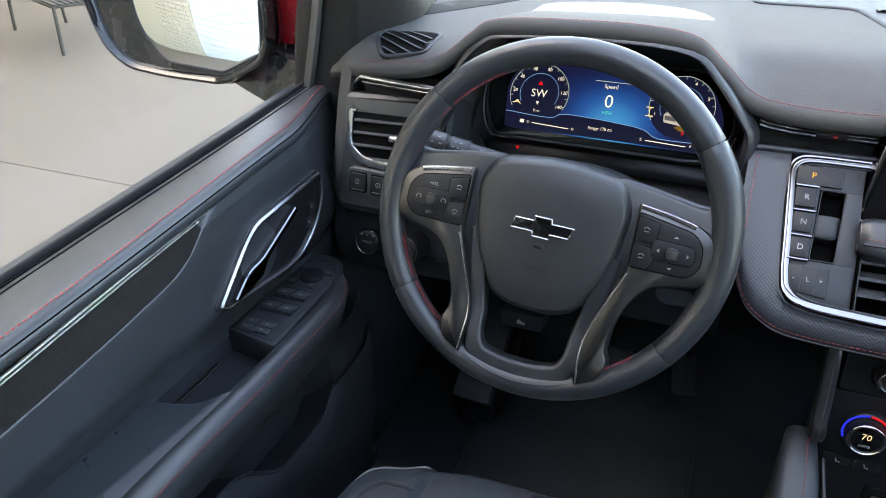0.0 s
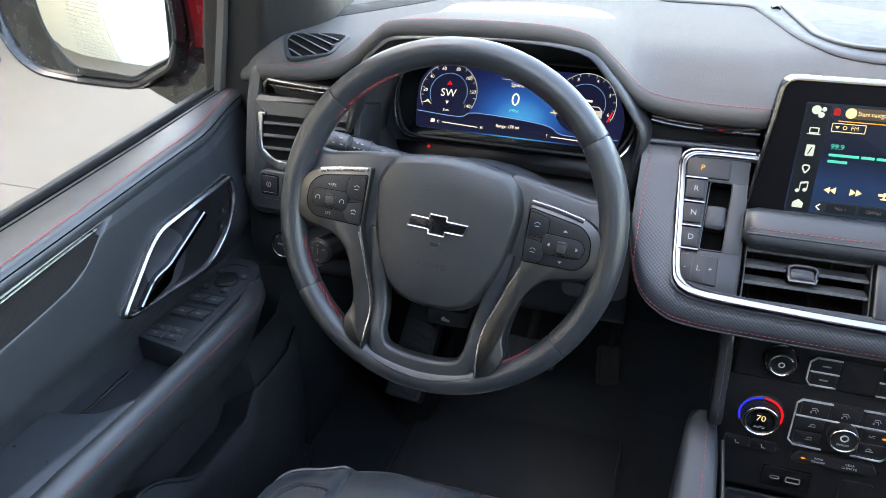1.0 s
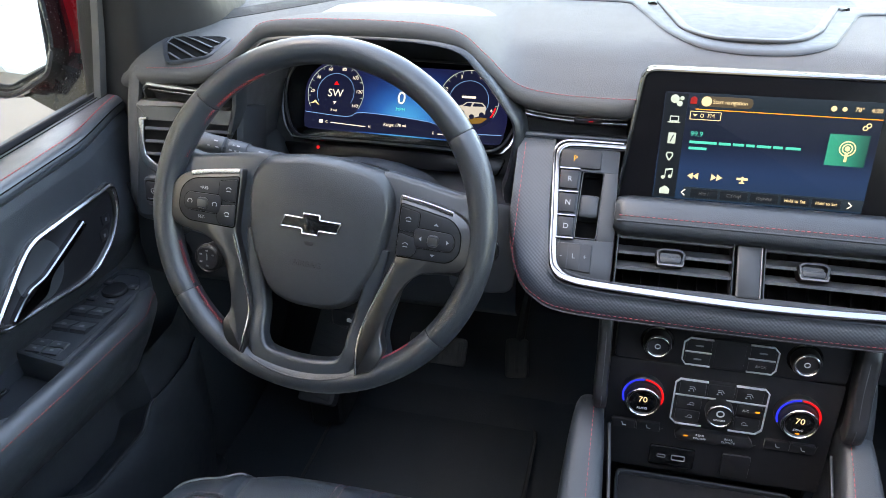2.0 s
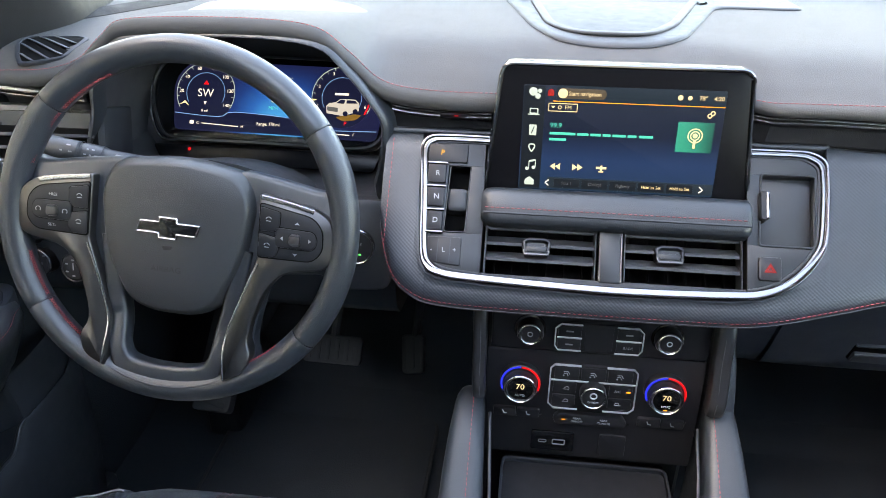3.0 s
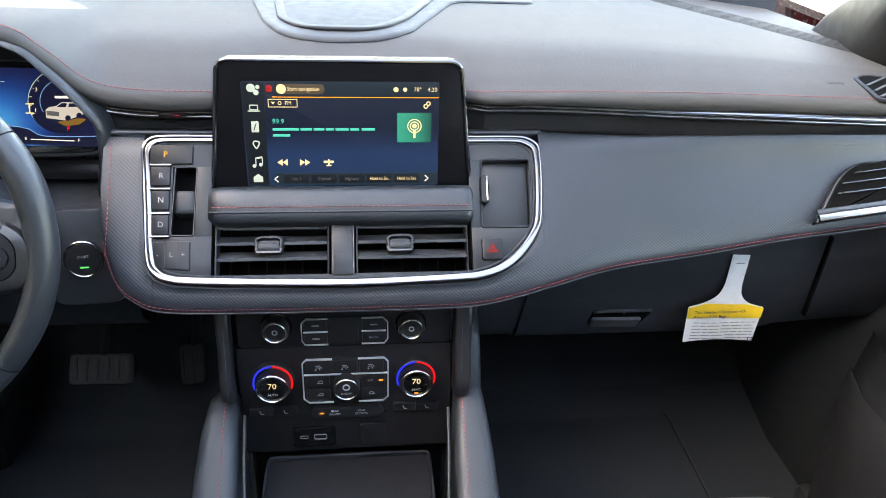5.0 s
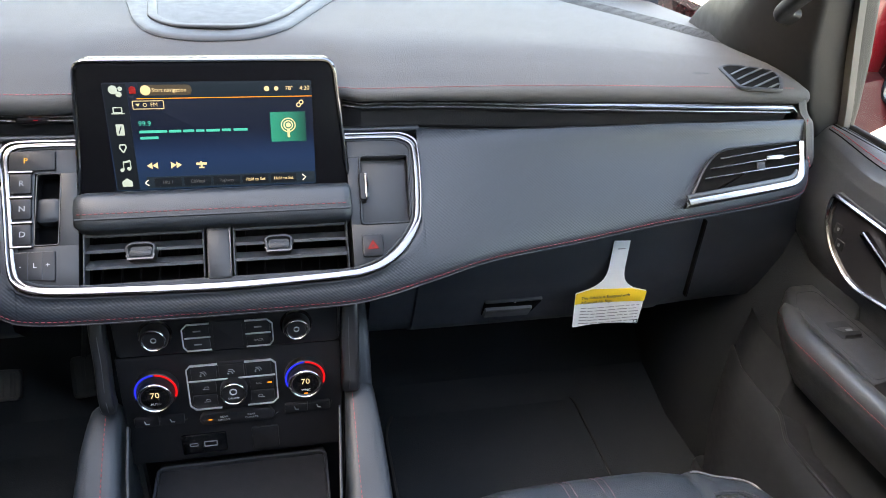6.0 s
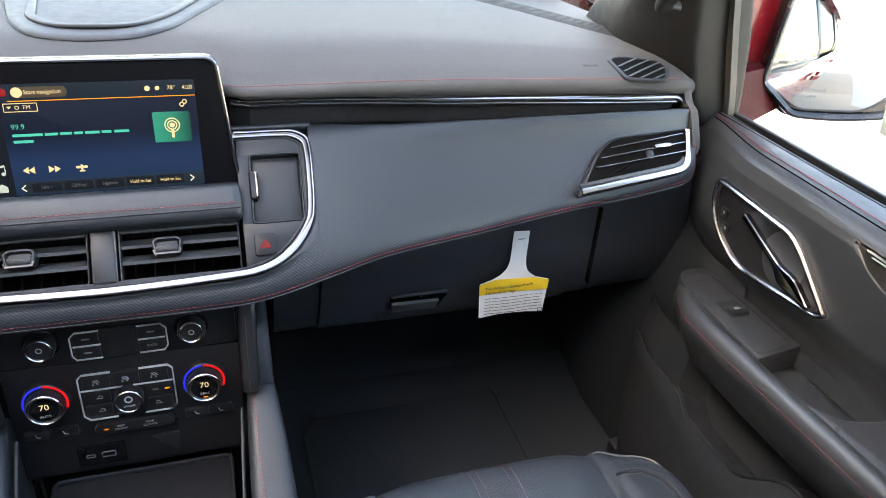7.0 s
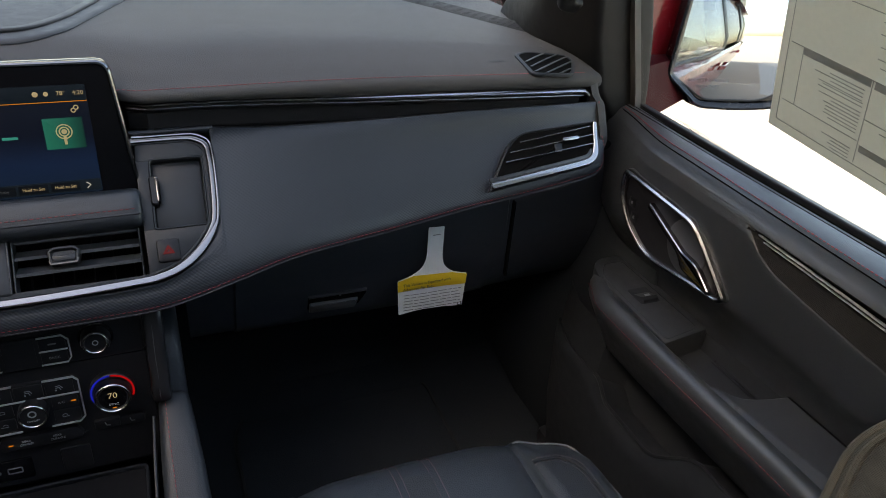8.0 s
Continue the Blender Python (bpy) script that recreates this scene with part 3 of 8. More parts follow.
        for z, yr, yf, xi, xo in ((0.60, 0.076, 0.56, 0.865, 0.93), (0.70, 0.076, 0.52, 0.795, 0.925), (0.78, 0.076, 0.42, 0.775, 0.915), (0.86, 0.072, 0.30, 0.765, 0.895), (0.96, -0.03, 0.11, 0.765, 0.875), (1.06, -0.18, -0.04, 0.73, 0.845), (1.19, -0.36, -0.22, 0.69, 0.81)):
            ring = rounded([(xi + 0.045, yr), (xo + 0.012, yr), (xo + 0.012, yf), (xi + 0.055, yf), (xi, yr + (yf - yr) * 0.38)], [0.012, 0.01, 0.02, 0.03, 0.06], 4)
            rings.append(lift(ring, z))
        part("pillar_trim", loft(rings), PILLAR, car, "dark windscreen pillar trim", m=m)
        if s > 0:
            bow = spline([(0.772, 0.070, 0.835), (0.748, 0.062, 0.842), (0.728, 0.010, 0.872), (0.712, -0.09, 0.935), (0.706, -0.19, 1.005), (0.724, -0.235, 1.05), (0.745, -0.25, 1.065)], 5)
            part("grab_handle", sweep(bow, rrect(0.026, 0.016, 0.007, n=4), (0, 0.7, 0.7)), PILLAR, car, "dark grab handle on the pillar", sharp=60)
        part("window_channel", loft([[(x, 0.062, z), (x + 0.011, 0.062, z), (x + 0.011, 0.080, z), (x, 0.080, z)] for x, z in ((0.909, 0.64), (0.899, 0.70), (0.875, 0.80), (0.851, 0.91))]), CHANNEL, car, "grey window channel", m=m)
        part("kick_panel", box(0.865, 0.885, -0.12, 0.72, -0.1, 0.62, 0.004), CARPET, car, "black carpeted footwell side", m=m)
        part("sill", box(0.84, 0.98, -1.0, 0.1, -0.12, -0.03, 0.01), PLASTIC, car, m=m)
        handle_y = (-0.78, -1.85)
        for y in handle_y:
            part("door_handle", sweep([(1.028, y - 0.11, 0.52), (1.06, y - 0.08, 0.525), (1.062, y + 0.08, 0.53), (1.028, y + 0.11, 0.53)], rrect(0.018, 0.034, 0.007), (0, 0, 1)), RED_PAINT, car, m=m)
    wind = part("windscreen", loft([[(x, 0.86 - 0.10 * (x / 0.8) ** 2, 0.775) for x in np.linspace(-0.86, 0.86, 11)], [(x * 0.82, -0.24 - 0.04 * (x / 0.8) ** 2, 1.195) for x in np.linspace(-0.86, 0.86, 11)]], closed=False), PANE, car, "clear laminated windscreen")
    wind.visible_shadow = False
    part("cowl", box(-0.9, 0.9, 0.84, 1.0, 0.5, 0.775, 0.02), DARK, car)
    hood = [[(x, y, 0.735 - 0.05 * (x / 0.9) ** 2 - 0.05 * step(1.0, 2.1, y)) for x in np.linspace(-0.9, 0.9, 11)] for y in np.linspace(0.98, 2.1, 6)]
    part("bonnet", loft(hood, closed=False), RED_PAINT, car)


build_shell()


def build_floor():
    tagged(part("floor", loft([[(x, y, -0.06 + 0.22 * step(0.30, 0.62, y)) for x in np.linspace(-0.9, 0.9, 7)] for y in np.linspace(-1.4, 0.66, 16)], closed=False), CARPET),
           "black carpeted cabin floor", "floor", kind="structure")
    for cx, words in ((-0.46, "driver footwell"), (0.46, "passenger footwell")):
        mat = thing("floor_mat", "black carpet floor mat with a sewn edge, in the %s" % words, "floor mat", (cx, 0.1, -0.055), group="floor mats")
        o = rounded([(-0.22, -0.36), (0.2, -0.36), (0.21, 0.20), (0.12, 0.21), (0.08, 0.28), (-0.14, 0.28), (-0.22, 0.15)], 0.04, 4)
        part("carpet", plate(o, 0.0, 0.012, 0.005), CARPET, mat, m=Matrix.Translation((cx, 0.13, -0.055)))
        part("edge_binding", tube([(p[0], p[1], 0.010) for p in inset(o, 0.002)], 0.0045, 6, True), surface_binding, mat, m=Matrix.Translation((cx, 0.13, -0.055)))


surface_binding = surface("mat_binding", (0.021, 0.021, 0.022), 0.8)
build_floor()


def build_pedals():
    for name, cx, cy, w, h, z, label in (("brake_pedal", -0.448, 0.262, 0.112, 0.054, 0.172, "wide grey rubber brake pedal"), ("accelerator_pedal", -0.297, 0.285, 0.044, 0.075, 0.158, "narrow grey hanging accelerator pedal")):
        p = thing(name, label, "pedal", (cx, cy, z))
        f = axes((cx, cy, z), (1, 0, -0.02 if w > h else 0.12), (0, 0.62, 0.78))
        part("pad", plate(rrect(w, h, 0.010), -0.008, 0.006, 0.004), PEDAL_RUBBER, p, m=f)
        n = 6 if w > h else 3
        for k in range(n):
            part("rib", plate(rrect(w / n * 0.45, h * 0.78, 0.003, -w * 0.40 + w * 0.80 * k / (n - 1), 0), 0.006, 0.0075, 0.0008), PEDAL_RUBBER, p, m=f)
        part("arm", tube([(cx, cy + 0.006, z), (cx + 0.01, cy + 0.10, z + 0.14), (cx + 0.01, cy + 0.22, z + 0.3)], 0.009, 8), DARK, p)
    rest = thing("footrest", "ribbed black rubber footrest on the carpet", "footrest", (-0.69, 0.2, 0.0))
    f = axes((-0.686, 0.195, 0.050), (1, -0.06, 0), (0.06, 0.74, 0.67))
    part("pad", plate(rrect(0.078, 0.30, 0.010, 0.0, 0.150), -0.020, 0.004, 0.004), PEDAL_RUBBER, rest, m=f)
    for k in range(9):
        part("rib", plate(rounded([(-0.030, 0.018 + 0.030 * k), (0.030, 0.006 + 0.030 * k), (0.030, 0.018 + 0.030 * k), (-0.030, 0.030 + 0.030 * k)], 0.003, 2), 0.004, 0.0065, 0.001), PEDAL_RUBBER, rest, m=f)
    part("bracket", box(-0.725, -0.650, 0.24, 0.45, -0.06, 0.06, 0.01), DARK, rest)


PEDAL_RUBBER = surface("grey_pedal_rubber", (0.050, 0.055, 0.062), 0.6, grain=0.3, grain_scale=500, kind="noise", spec=0.3)
build_pedals()


# ---- dashboard ----
SLOPE = axes((0, -0.081, 0.598), (1, 0, 0), (0, 0.6606, 0.7507))
edge_y = graph([(-0.88, 0.085), (-0.84, 0.055), (-0.80, 0.036), (-0.72, 0.020), (-0.655, 0.010), (-0.585, 0.004), (-0.45, 0.003), (-0.345, 0.008), (-0.28, 0.012), (-0.15, 0.002), (-0.125, 0.022), (0.0, 0.028), (0.13, 0.022), (0.155, -0.004), (0.20, -0.003), (0.4, 0.018), (0.6, 0.033), (0.79, 0.048), (0.84, 0.075), (0.88, 0.11)])
edge_z = graph([(-0.88, 0.730), (-0.84, 0.746), (-0.80, 0.755), (-0.72, 0.764), (-0.665, 0.781), (-0.625, 0.812), (-0.585, 0.833), (-0.45, 0.838), (-0.36, 0.830), (-0.32, 0.802), (-0.285, 0.770), (-0.24, 0.760), (-0.15, 0.760), (0.0, 0.765), (0.15, 0.764), (0.4, 0.757), (0.6, 0.748), (0.79, 0.738), (0.84, 0.728), (0.88, 0.72)])


def top_z(x, y):
    """Height of the dash top."""
    flat = 0.797 - (0.050 if x > 0 else 0.018) * (abs(x) / 0.85) ** 2 - 0.01 * step(0.3, 0.8, y)
    s = y - edge_y(x)
    reach = 0.13 - 0.05 * step(-0.6, -0.7, x) + 0.25 * step(0.775, 0.83, edge_z(x))
    k = step(-0.02, reach, s)
    return edge_z(x) * (1 - k) + flat * k


def x_samples():
    return sorted(set(np.round(np.concatenate((np.linspace(-0.88, 0.88, 90), np.linspace(-0.70, -0.22, 60))), 4)))


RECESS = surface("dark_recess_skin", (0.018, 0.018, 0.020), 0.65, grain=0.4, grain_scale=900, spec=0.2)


def build_dash():
    dash = thing("dashboard", "black leather-wrapped dashboard with red stitching and chrome trim", "dashboard", (0, 0.3, 0.5))
    rows = []
    for x in x_samples():
        ye, ze = edge_y(x), edge_z(x)
        sec = [(y, top_z(x, y)) for y in (0.92, 0.8, 0.65, 0.5, 0.4, 0.32, 0.25, 0.19, 0.145)]
        sec += [(ye + d, top_z(x, ye + d)) for d in (0.10, 0.075, 0.05, 0.03)]
        r = 0.0115 - 0.0038 * step(0.10, 0.14, x) * step(0.46, 0.20, x)
        for a in (90, 60, 30, 0, -30, -60, -90):
            sec.append((ye + 0.011 - 0.011 * math.cos(radians(a)), ze - r + r * math.sin(radians(a))))
        sec += [(ye + 0.028, ze - 2 * r), (ye + 0.06, ze - 2 * r + 0.001)]
        rows.append([(x, y, z) for y, z in sec])
    pad = part("top_pad", loft(rows, closed=False), DASH_TOP, dash, "soft grained dash top with a rolled front edge", sharp=60)
    line = [(x, edge_y(x) + 0.010, edge_z(x) + 0.0006) for x in np.linspace(-0.80, 0.80, 240)]
    part("stitching", stitches([p for p in line if abs(p[0]) > 0.145]), SEAM_THREAD, pad, "red stitching along the dash edge")
    # chrome strip and dark recess below the rolled edge
    for x0, x1 in ((0.149, 0.79), (-0.27, -0.149), (-0.792, -0.66)):
        xs = np.linspace(x0, x1, 30)
        lead = lambda x: edge_y(x) + 0.013 - 0.017 * step(0.15, 0.79, abs(x))
        down = lambda x: 0.7352 if x < -0.5 else min(edge_z(x), 0.764) - 0.0265 + (0.0070 * step(0.46, 0.20, x) if x > 0 else 0.0)
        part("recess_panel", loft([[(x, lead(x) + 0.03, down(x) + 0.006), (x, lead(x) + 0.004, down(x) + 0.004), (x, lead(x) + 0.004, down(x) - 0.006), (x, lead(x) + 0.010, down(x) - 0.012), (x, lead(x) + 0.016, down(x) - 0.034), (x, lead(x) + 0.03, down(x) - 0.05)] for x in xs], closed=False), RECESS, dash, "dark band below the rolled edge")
        path = [(x, lead(x), down(x) + 0.003) for x in xs]
        tail = [(x1 + a, lead(x1) + b, down(x1) - c) for a, b, c in ((0.006, 0.001, 0.001), (0.011, 0.003, 0.005), (0.013, 0.005, 0.012), (0.014, 0.008, 0.024))] if x1 > 0.5 else []
        path += tail
        if x0 < -0.5:
            path = [(x0 - a, lead(x0) + b, down(x0) - c) for a, b, c in ((0.014, 0.010, 0.026), (0.013, 0.006, 0.013), (0.010, 0.003, 0.005), (0.005, 0.001, 0.001))] + path
        part("chrome_strip", sweep(path, rrect(0.006, 0.0036, 0.0012, n=2), (0, -0.6, 0.8)), BRIGHT, dash, "thin bright trim strip")
        path = [(x, lead(x) + 0.001, down(x) - 0.0040) for x in xs]
        part("chrome_strip", sweep(path, rrect(0.0030, 0.0024, 0.0008, n=2), (0, -0.6, 0.8)), BRIGHT, dash)
    f = axes((-0.194, 0.0168, 0.7295), (1, 0.0, 0), (0, 0.35, 1))
    lens = part("security_lens", plate(rrect(0.034, 0.006, 0.002), -0.004, 0.0012, 0.0005), COVER_GLASS, dash, "small dark lens with a red security lamp", m=f)
    bar("lamp", 0.005, 0.0011, f, G_RED, lens, 0.003, 0.0, 0.0012)
    # centre tray with a raised lip on the dash top
    f = Matrix.Translation((0, 0, 0.0))
    tray = [(-0.156, 0.42), (-0.108, 0.205), (-0.078, 0.132), (-0.02, 0.117), (0.052, 0.122), (0.088, 0.152), (0.170, 0.378), (0.31, 0.400), (0.31, 0.66), (-0.30, 0.66), (-0.30, 0.44)]
    o = rounded(tray, 0.025, 4)
    part("tray", loft([[(p[0], p[1], top_z(p[0], p[1]) + dz) for p in inset(o, d)] for d, dz in ((0, -0.012), (0, 0.0012), (0.002, 0.0028), (0.010, 0.003))], caps=(False, True)), TRAY_SKIN, dash, "raised smooth panel on the dash top", sharp=70)
    part("tray_seam", tube([(p[0], p[1], top_z(p[0], p[1]) + 0.0009) for p in inset(o, -0.0008)], 0.0007, 6, True), DARK, dash)
    lip = rounded([(-0.130, 0.42), (-0.080, 0.205), (-0.050, 0.164), (0.042, 0.160), (0.076, 0.212), (0.165, 0.42)], 0.03, 5)
    lip = [p for p in lip if p[1] < 0.419]
    lip = sorted(lip, key=lambda p: p[0])
    part("tray_lip", sweep([(p[0], p[1], top_z(p[0], p[1]) + 0.003) for p in lip], rrect(0.013, 0.005, 0.0022, n=3), (0, 0, 1)), TRAY_SKIN, dash, "rounded lip of the raised panel", sharp=60)
    # defroster bands at the foot of the pillars
    for s in (-1, 1):
        pts = spline([(0.565 * s, 0.68), (0.608 * s, 0.56), (0.680 * s, 0.44), (0.740 * s, 0.35), (0.795 * s, 0.28), (0.86 * s, 0.21)], 8)
        part("defroster_grille", sweep([(p[0], p[1], top_z(p[0], p[1]) + 0.001) for p in pts], rrect(0.066, 0.002, 0.0009, n=2), (0, 0, 1)), MESH_CLOTH, dash, "dark fine-mesh defroster band")
    # corner outlets on the dash top, flush with it
    shape = rounded([(-0.044, -0.056), (0.014, -0.058), (0.030, -0.024), (0.046, 0.026), (0.044, 0.058), (-0.022, 0.062), (-0.044, 0.042)], 0.012, 4)
    for s in (-1, 1):
        def on_top(p, h):
            x, y = (0.746 + p[0] * 1.12) * s, 0.078 + p[1] * 0.66
            return (x, y, top_z(x, y) + h)
        rim = [[on_top(p, h) for p in inset(shape, d)] for d, h in ((-0.001, -0.002), (-0.001, 0.0016), (0.001, 0.0024), (0.004, 0.0024), (0.005, 0.0010), (0.005, -0.002))]
        outlet = part("corner_outlet", loft(rim, loop=True), DARK, dash, "black corner demister outlet")
        # nearly flush floor, coloured black for the shade of a deep opening
        part("outlet_floor", loft([[on_top((p[0] * k, p[1] * k), 0.0011) for p in inset(shape, 0.0045)] for k in (1.0, 0.8, 0.6, 0.4, 0.2, 0.02)]), GAP_SHADE, outlet)
        hole = inset(shape, 0.006)
        for k in range(-2, 4):
            q = (0.016 * k * 0.76, -0.016 * k * 0.65)
            run = []
            for j in np.linspace(-0.08, 0.08, 65):
                p = (q[0] + j * 0.65, q[1] + j * 0.76)
                if all((b[0] - a[0]) * (p[1] - a[1]) - (b[1] - a[1]) * (p[0] - a[0]) > 0 for a, b in zip(hole, hole[1:] + hole[:1])):
                    run.append(on_top(p, 0.0018))
            if len(run) > 5:
                part("fin", sweep(run, rrect(0.0052, 0.0014, 0.0006, n=2), (0, 0.35, 0.94)), PLASTIC, outlet, "black diagonal fin")
    writing("airbag_mark", "AIRBAG", 0.009, axes((0.655, 0.082, top_z(0.655, 0.082) + 0.0004), (1, 0.08, -0.02), (0, 1, 0.2)), DARK, dash)
    return dash


dash = build_dash()


def bend(x):
    return 0.045 * step(0.20, 0.62, x)


def slope_point(x, v, out=0.0):
    p = SLOPE @ Vector((x, v, out))
    return (p.x, p.y + bend(x) * (1 - 0.5 * step(0.085, 0.15, v)), p.z)


pad_low = graph([(-0.275, 0.03), (-0.268, 0.0), (-0.255, -0.033), (-0.235, -0.052), (-0.20, -0.064), (-0.10, -0.067), (0.10, -0.067), (0.17, -0.063), (0.25, -0.045), (0.33, -0.030), (0.48, -0.022), (0.65, -0.006), (0.76, 0.008), (0.795, 0.016), (0.809, 0.030), (0.816, 0.055), (0.822, 0.08)], 8)


surround_low = ((-0.2300, 0.147), (-0.2290, 0.105), (-0.2250, 0.05), (-0.2210, -0.002), (-0.2135, -0.0195), (-0.196, -0.0275), (-0.15, -0.0315), (0.0, -0.036), (0.13, -0.0325), (0.165, -0.0285), (0.190, -0.0185), (0.212, 0.0), (0.2285, 0.022), (0.2345, 0.040), (0.2375, 0.08), (0.2390, 0.152), (0.29, 0.1475), (0.36, 0.1435), (0.50, 0.1395), (0.62, 0.139))


def pad_high(x):
    """Upper edge of the pad: it follows the chrome surround, then runs level."""
    return float(np.interp(x, [p[0] for p in surround_low], [p[1] for p in surround_low]))


def build_lower_pad():
    xs = sorted(set(np.round(np.concatenate((np.linspace(-0.275, -0.234, 8), np.linspace(-0.232, -0.208, 33), np.linspace(-0.2, 0.2, 24), np.linspace(0.2, 0.245, 60), np.linspace(0.25, 0.77, 40), np.linspace(0.775, 0.816, 14))), 4)))
    rows = []
    for x in xs:
        lo, hi = pad_low(x), pad_high(x)
        thin = hi - lo < 0.02
        sec = [(hi, -0.03), (hi, -0.004), (hi - 0.002, -0.001)] if thin else [(hi, -0.03), (hi, -0.006), (hi - 0.003, -0.0015)]
        r = 0.010 if thin else 0.013
        fall = r if thin else min(0.034, 0.75 * (hi - lo))
        for k in range(7):
            sec.append((hi - 0.005 + (lo + fall - hi + 0.005) * k / 6, 0.0015 * math.sin(math.pi * k / 6)))
        for a in (15, 30, 45, 60, 75, 90, 130, 160):
            sec.append((lo + fall - fall * math.sin(radians(a)) if a <= 90 else lo + r - r * math.sin(radians(a)), -r + r * math.cos(radians(a))))
        sec.append((lo + 0.014, -0.045))
        rows.append([slope_point(x, v, o) for v, o in sec])
    pad = part("lower_pad", loft(rows, closed=False), PAD_TEX, dash, "embossed black lower dash pad", sharp=60)
    # narrow bands of the same skin above the chrome surround
    for x0, x1 in ((-0.272, -0.145), (0.145, 0.243)):
        rows = [[slope_point(x, v, o) for v, o in ((0.1440, -0.020), (0.1452, -0.0035), (0.1468, -0.0012), (0.150, -0.0010), (0.1525, -0.0018), (0.1545, -0.006), (0.156, -0.02))] for x in np.linspace(x0, x1, 12)]
        part("pad_band", loft(rows, closed=False), PAD_TEX, pad, sharp=60)
    line = [slope_point(x, pad_low(x) + 0.0040, -0.0062) for x in np.linspace(-0.272, 0.813, 280)]
    part("welt", tube([slope_point(x, pad_low(x) + 0.0012, -0.0105) for x in np.linspace(-0.272, 0.813, 120)], 0.0013, 6), LEATHER, pad)
    part("stitching", stitches(line, r=0.0006), SEAM_THREAD, pad, "red stitching along the pad's lower edge")
    line = [slope_point(-0.266, v, 0.0030) for v in np.linspace(0.0, 0.14, 30)]
    part("stitching", stitches(line, r=0.0006), THREAD, pad)
    line = [slope_point(0.8110, v, 0.0030) for v in np.linspace(0.055, 0.135, 18)]
    part("stitching", stitches(line, r=0.0006), THREAD, pad, "red stitching up the pad's end")
    # end cheeks beside the doors, from the rolled edge down
    right_end = rounded([(0.20, 0.742), (0.080, 0.7385), (0.060, 0.731), (0.055, 0.716), (0.046, 0.704), (0.031, 0.699), (0.002, 0.642), (0.030, 0.600), (0.20, 0.60)], [0.004, 0.01, 0.01, 0.012, 0.012, 0.01, 0.02, 0.02, 0.004], 4)
    part("end_cheek", plate(right_end, -0.004, 0.014, 0.010), DASH_TOP, dash, "padded end of the dash", m=axes((0.812, 0, 0), (0, 1, 0), (0, 0, 1)), sharp=60)
    left_end = rounded([(0.20, 0.762), (0.065, 0.757), (0.044, 0.747), (0.038, 0.732), (0.028, 0.712), (0.004, 0.64), (-0.012, 0.575), (0.010, 0.540), (0.20, 0.54)], [0.004, 0.01, 0.01, 0.012, 0.012, 0.02, 0.02, 0.02, 0.004], 4)
    part("end_cheek", plate(left_end, -0.006, 0.016, 0.011), DASH_TOP, dash, "padded end of the dash", m=MIRROR_X @ axes((0.818, 0, 0), (0, 1, 0), (0, 0, 1)), sharp=60)
    # passenger side outlet set into the pad
    right, rise = [Vector(slope_point(*b)) - Vector(slope_point(*a)) for a, b in (((0.63, 0.02), (0.79, 0.075)), ((0.71, 0.0), (0.71, 0.09)))]
    fr = axes(slope_point(0.716, 0.0465, 0.0062), right, rise) @ pose(0, 0, 0, 0, 0, -17.0)
    o = rounded([(-0.115, -0.040), (0.062, -0.023), (0.078, -0.008), (0.087, 0.044), (-0.045, 0.040), (-0.072, 0.020)], [0.002, 0.012, 0.01, 0.006, 0.02, 0.02], 4)
    vent = part("side_outlet", frame_ring(o, 0.003, -0.004, 0.0052, 0.0015), PANEL, dash, "black slatted side air outlet", m=fr)
    # shallow floor; the outlet's inner shade is in its colour
    part("outlet_floor", plate(inset(o, 0.0022), -0.003, 0.0030, 0.0003), GAP_SHADE, vent, m=fr)
    for k in (1, 2, 3):
        y = -0.009 + 0.0135 * k
        x0 = (-0.088, -0.079, -0.068, -0.049)[k]
        part("slat", sweep([(x0, y - 0.006, 0.0045), (0.074, y + 0.005, 0.0045)], rrect(0.0024, 0.0022, 0.0008, n=2), (0, 0.5, 0.8)), BRIGHT, vent, m=fr)
    part("tab", plate(rrect(0.028, 0.0066, 0.003, 0.034, 0.0205), 0.004, 0.010, 0.0025), BRIGHT, vent, "bright outlet tab", m=fr)
    part("tab_neck", plate(rrect(0.012, 0.013, 0.003, 0.012, 0.010), 0.003, 0.0055, 0.0010), DARK, vent, m=fr)
    ch = [(-0.110, -0.0335, 0.005), (-0.03, -0.0265, 0.005), (0.040, -0.0200, 0.005), (0.058, -0.0165, 0.005), (0.0685, -0.0085, 0.005), (0.0735, 0.004, 0.005), (0.078, 0.022, 0.005), (0.0825, 0.041, 0.005)]
    part("inner_ledge", sweep(spline([(x - 0.007 * step(0.5, 0.8, k / 7), y + 0.0085, 0.0038) for k, (x, y, z) in enumerate(ch[:5])], 6), rrect(0.006, 0.003, 0.001, n=2), (0, 0, 1)), SATIN, vent, m=fr)
    part("chrome_trim", sweep(spline(ch, 6), lambda t: rrect(0.0095 - 0.0025 * step(0.6, 0.8, t), 0.007, 0.0025, n=3), (0, 0, 1)), BRIGHT, vent, "L-shaped satin chrome outlet trim", m=fr)


build_lower_pad()


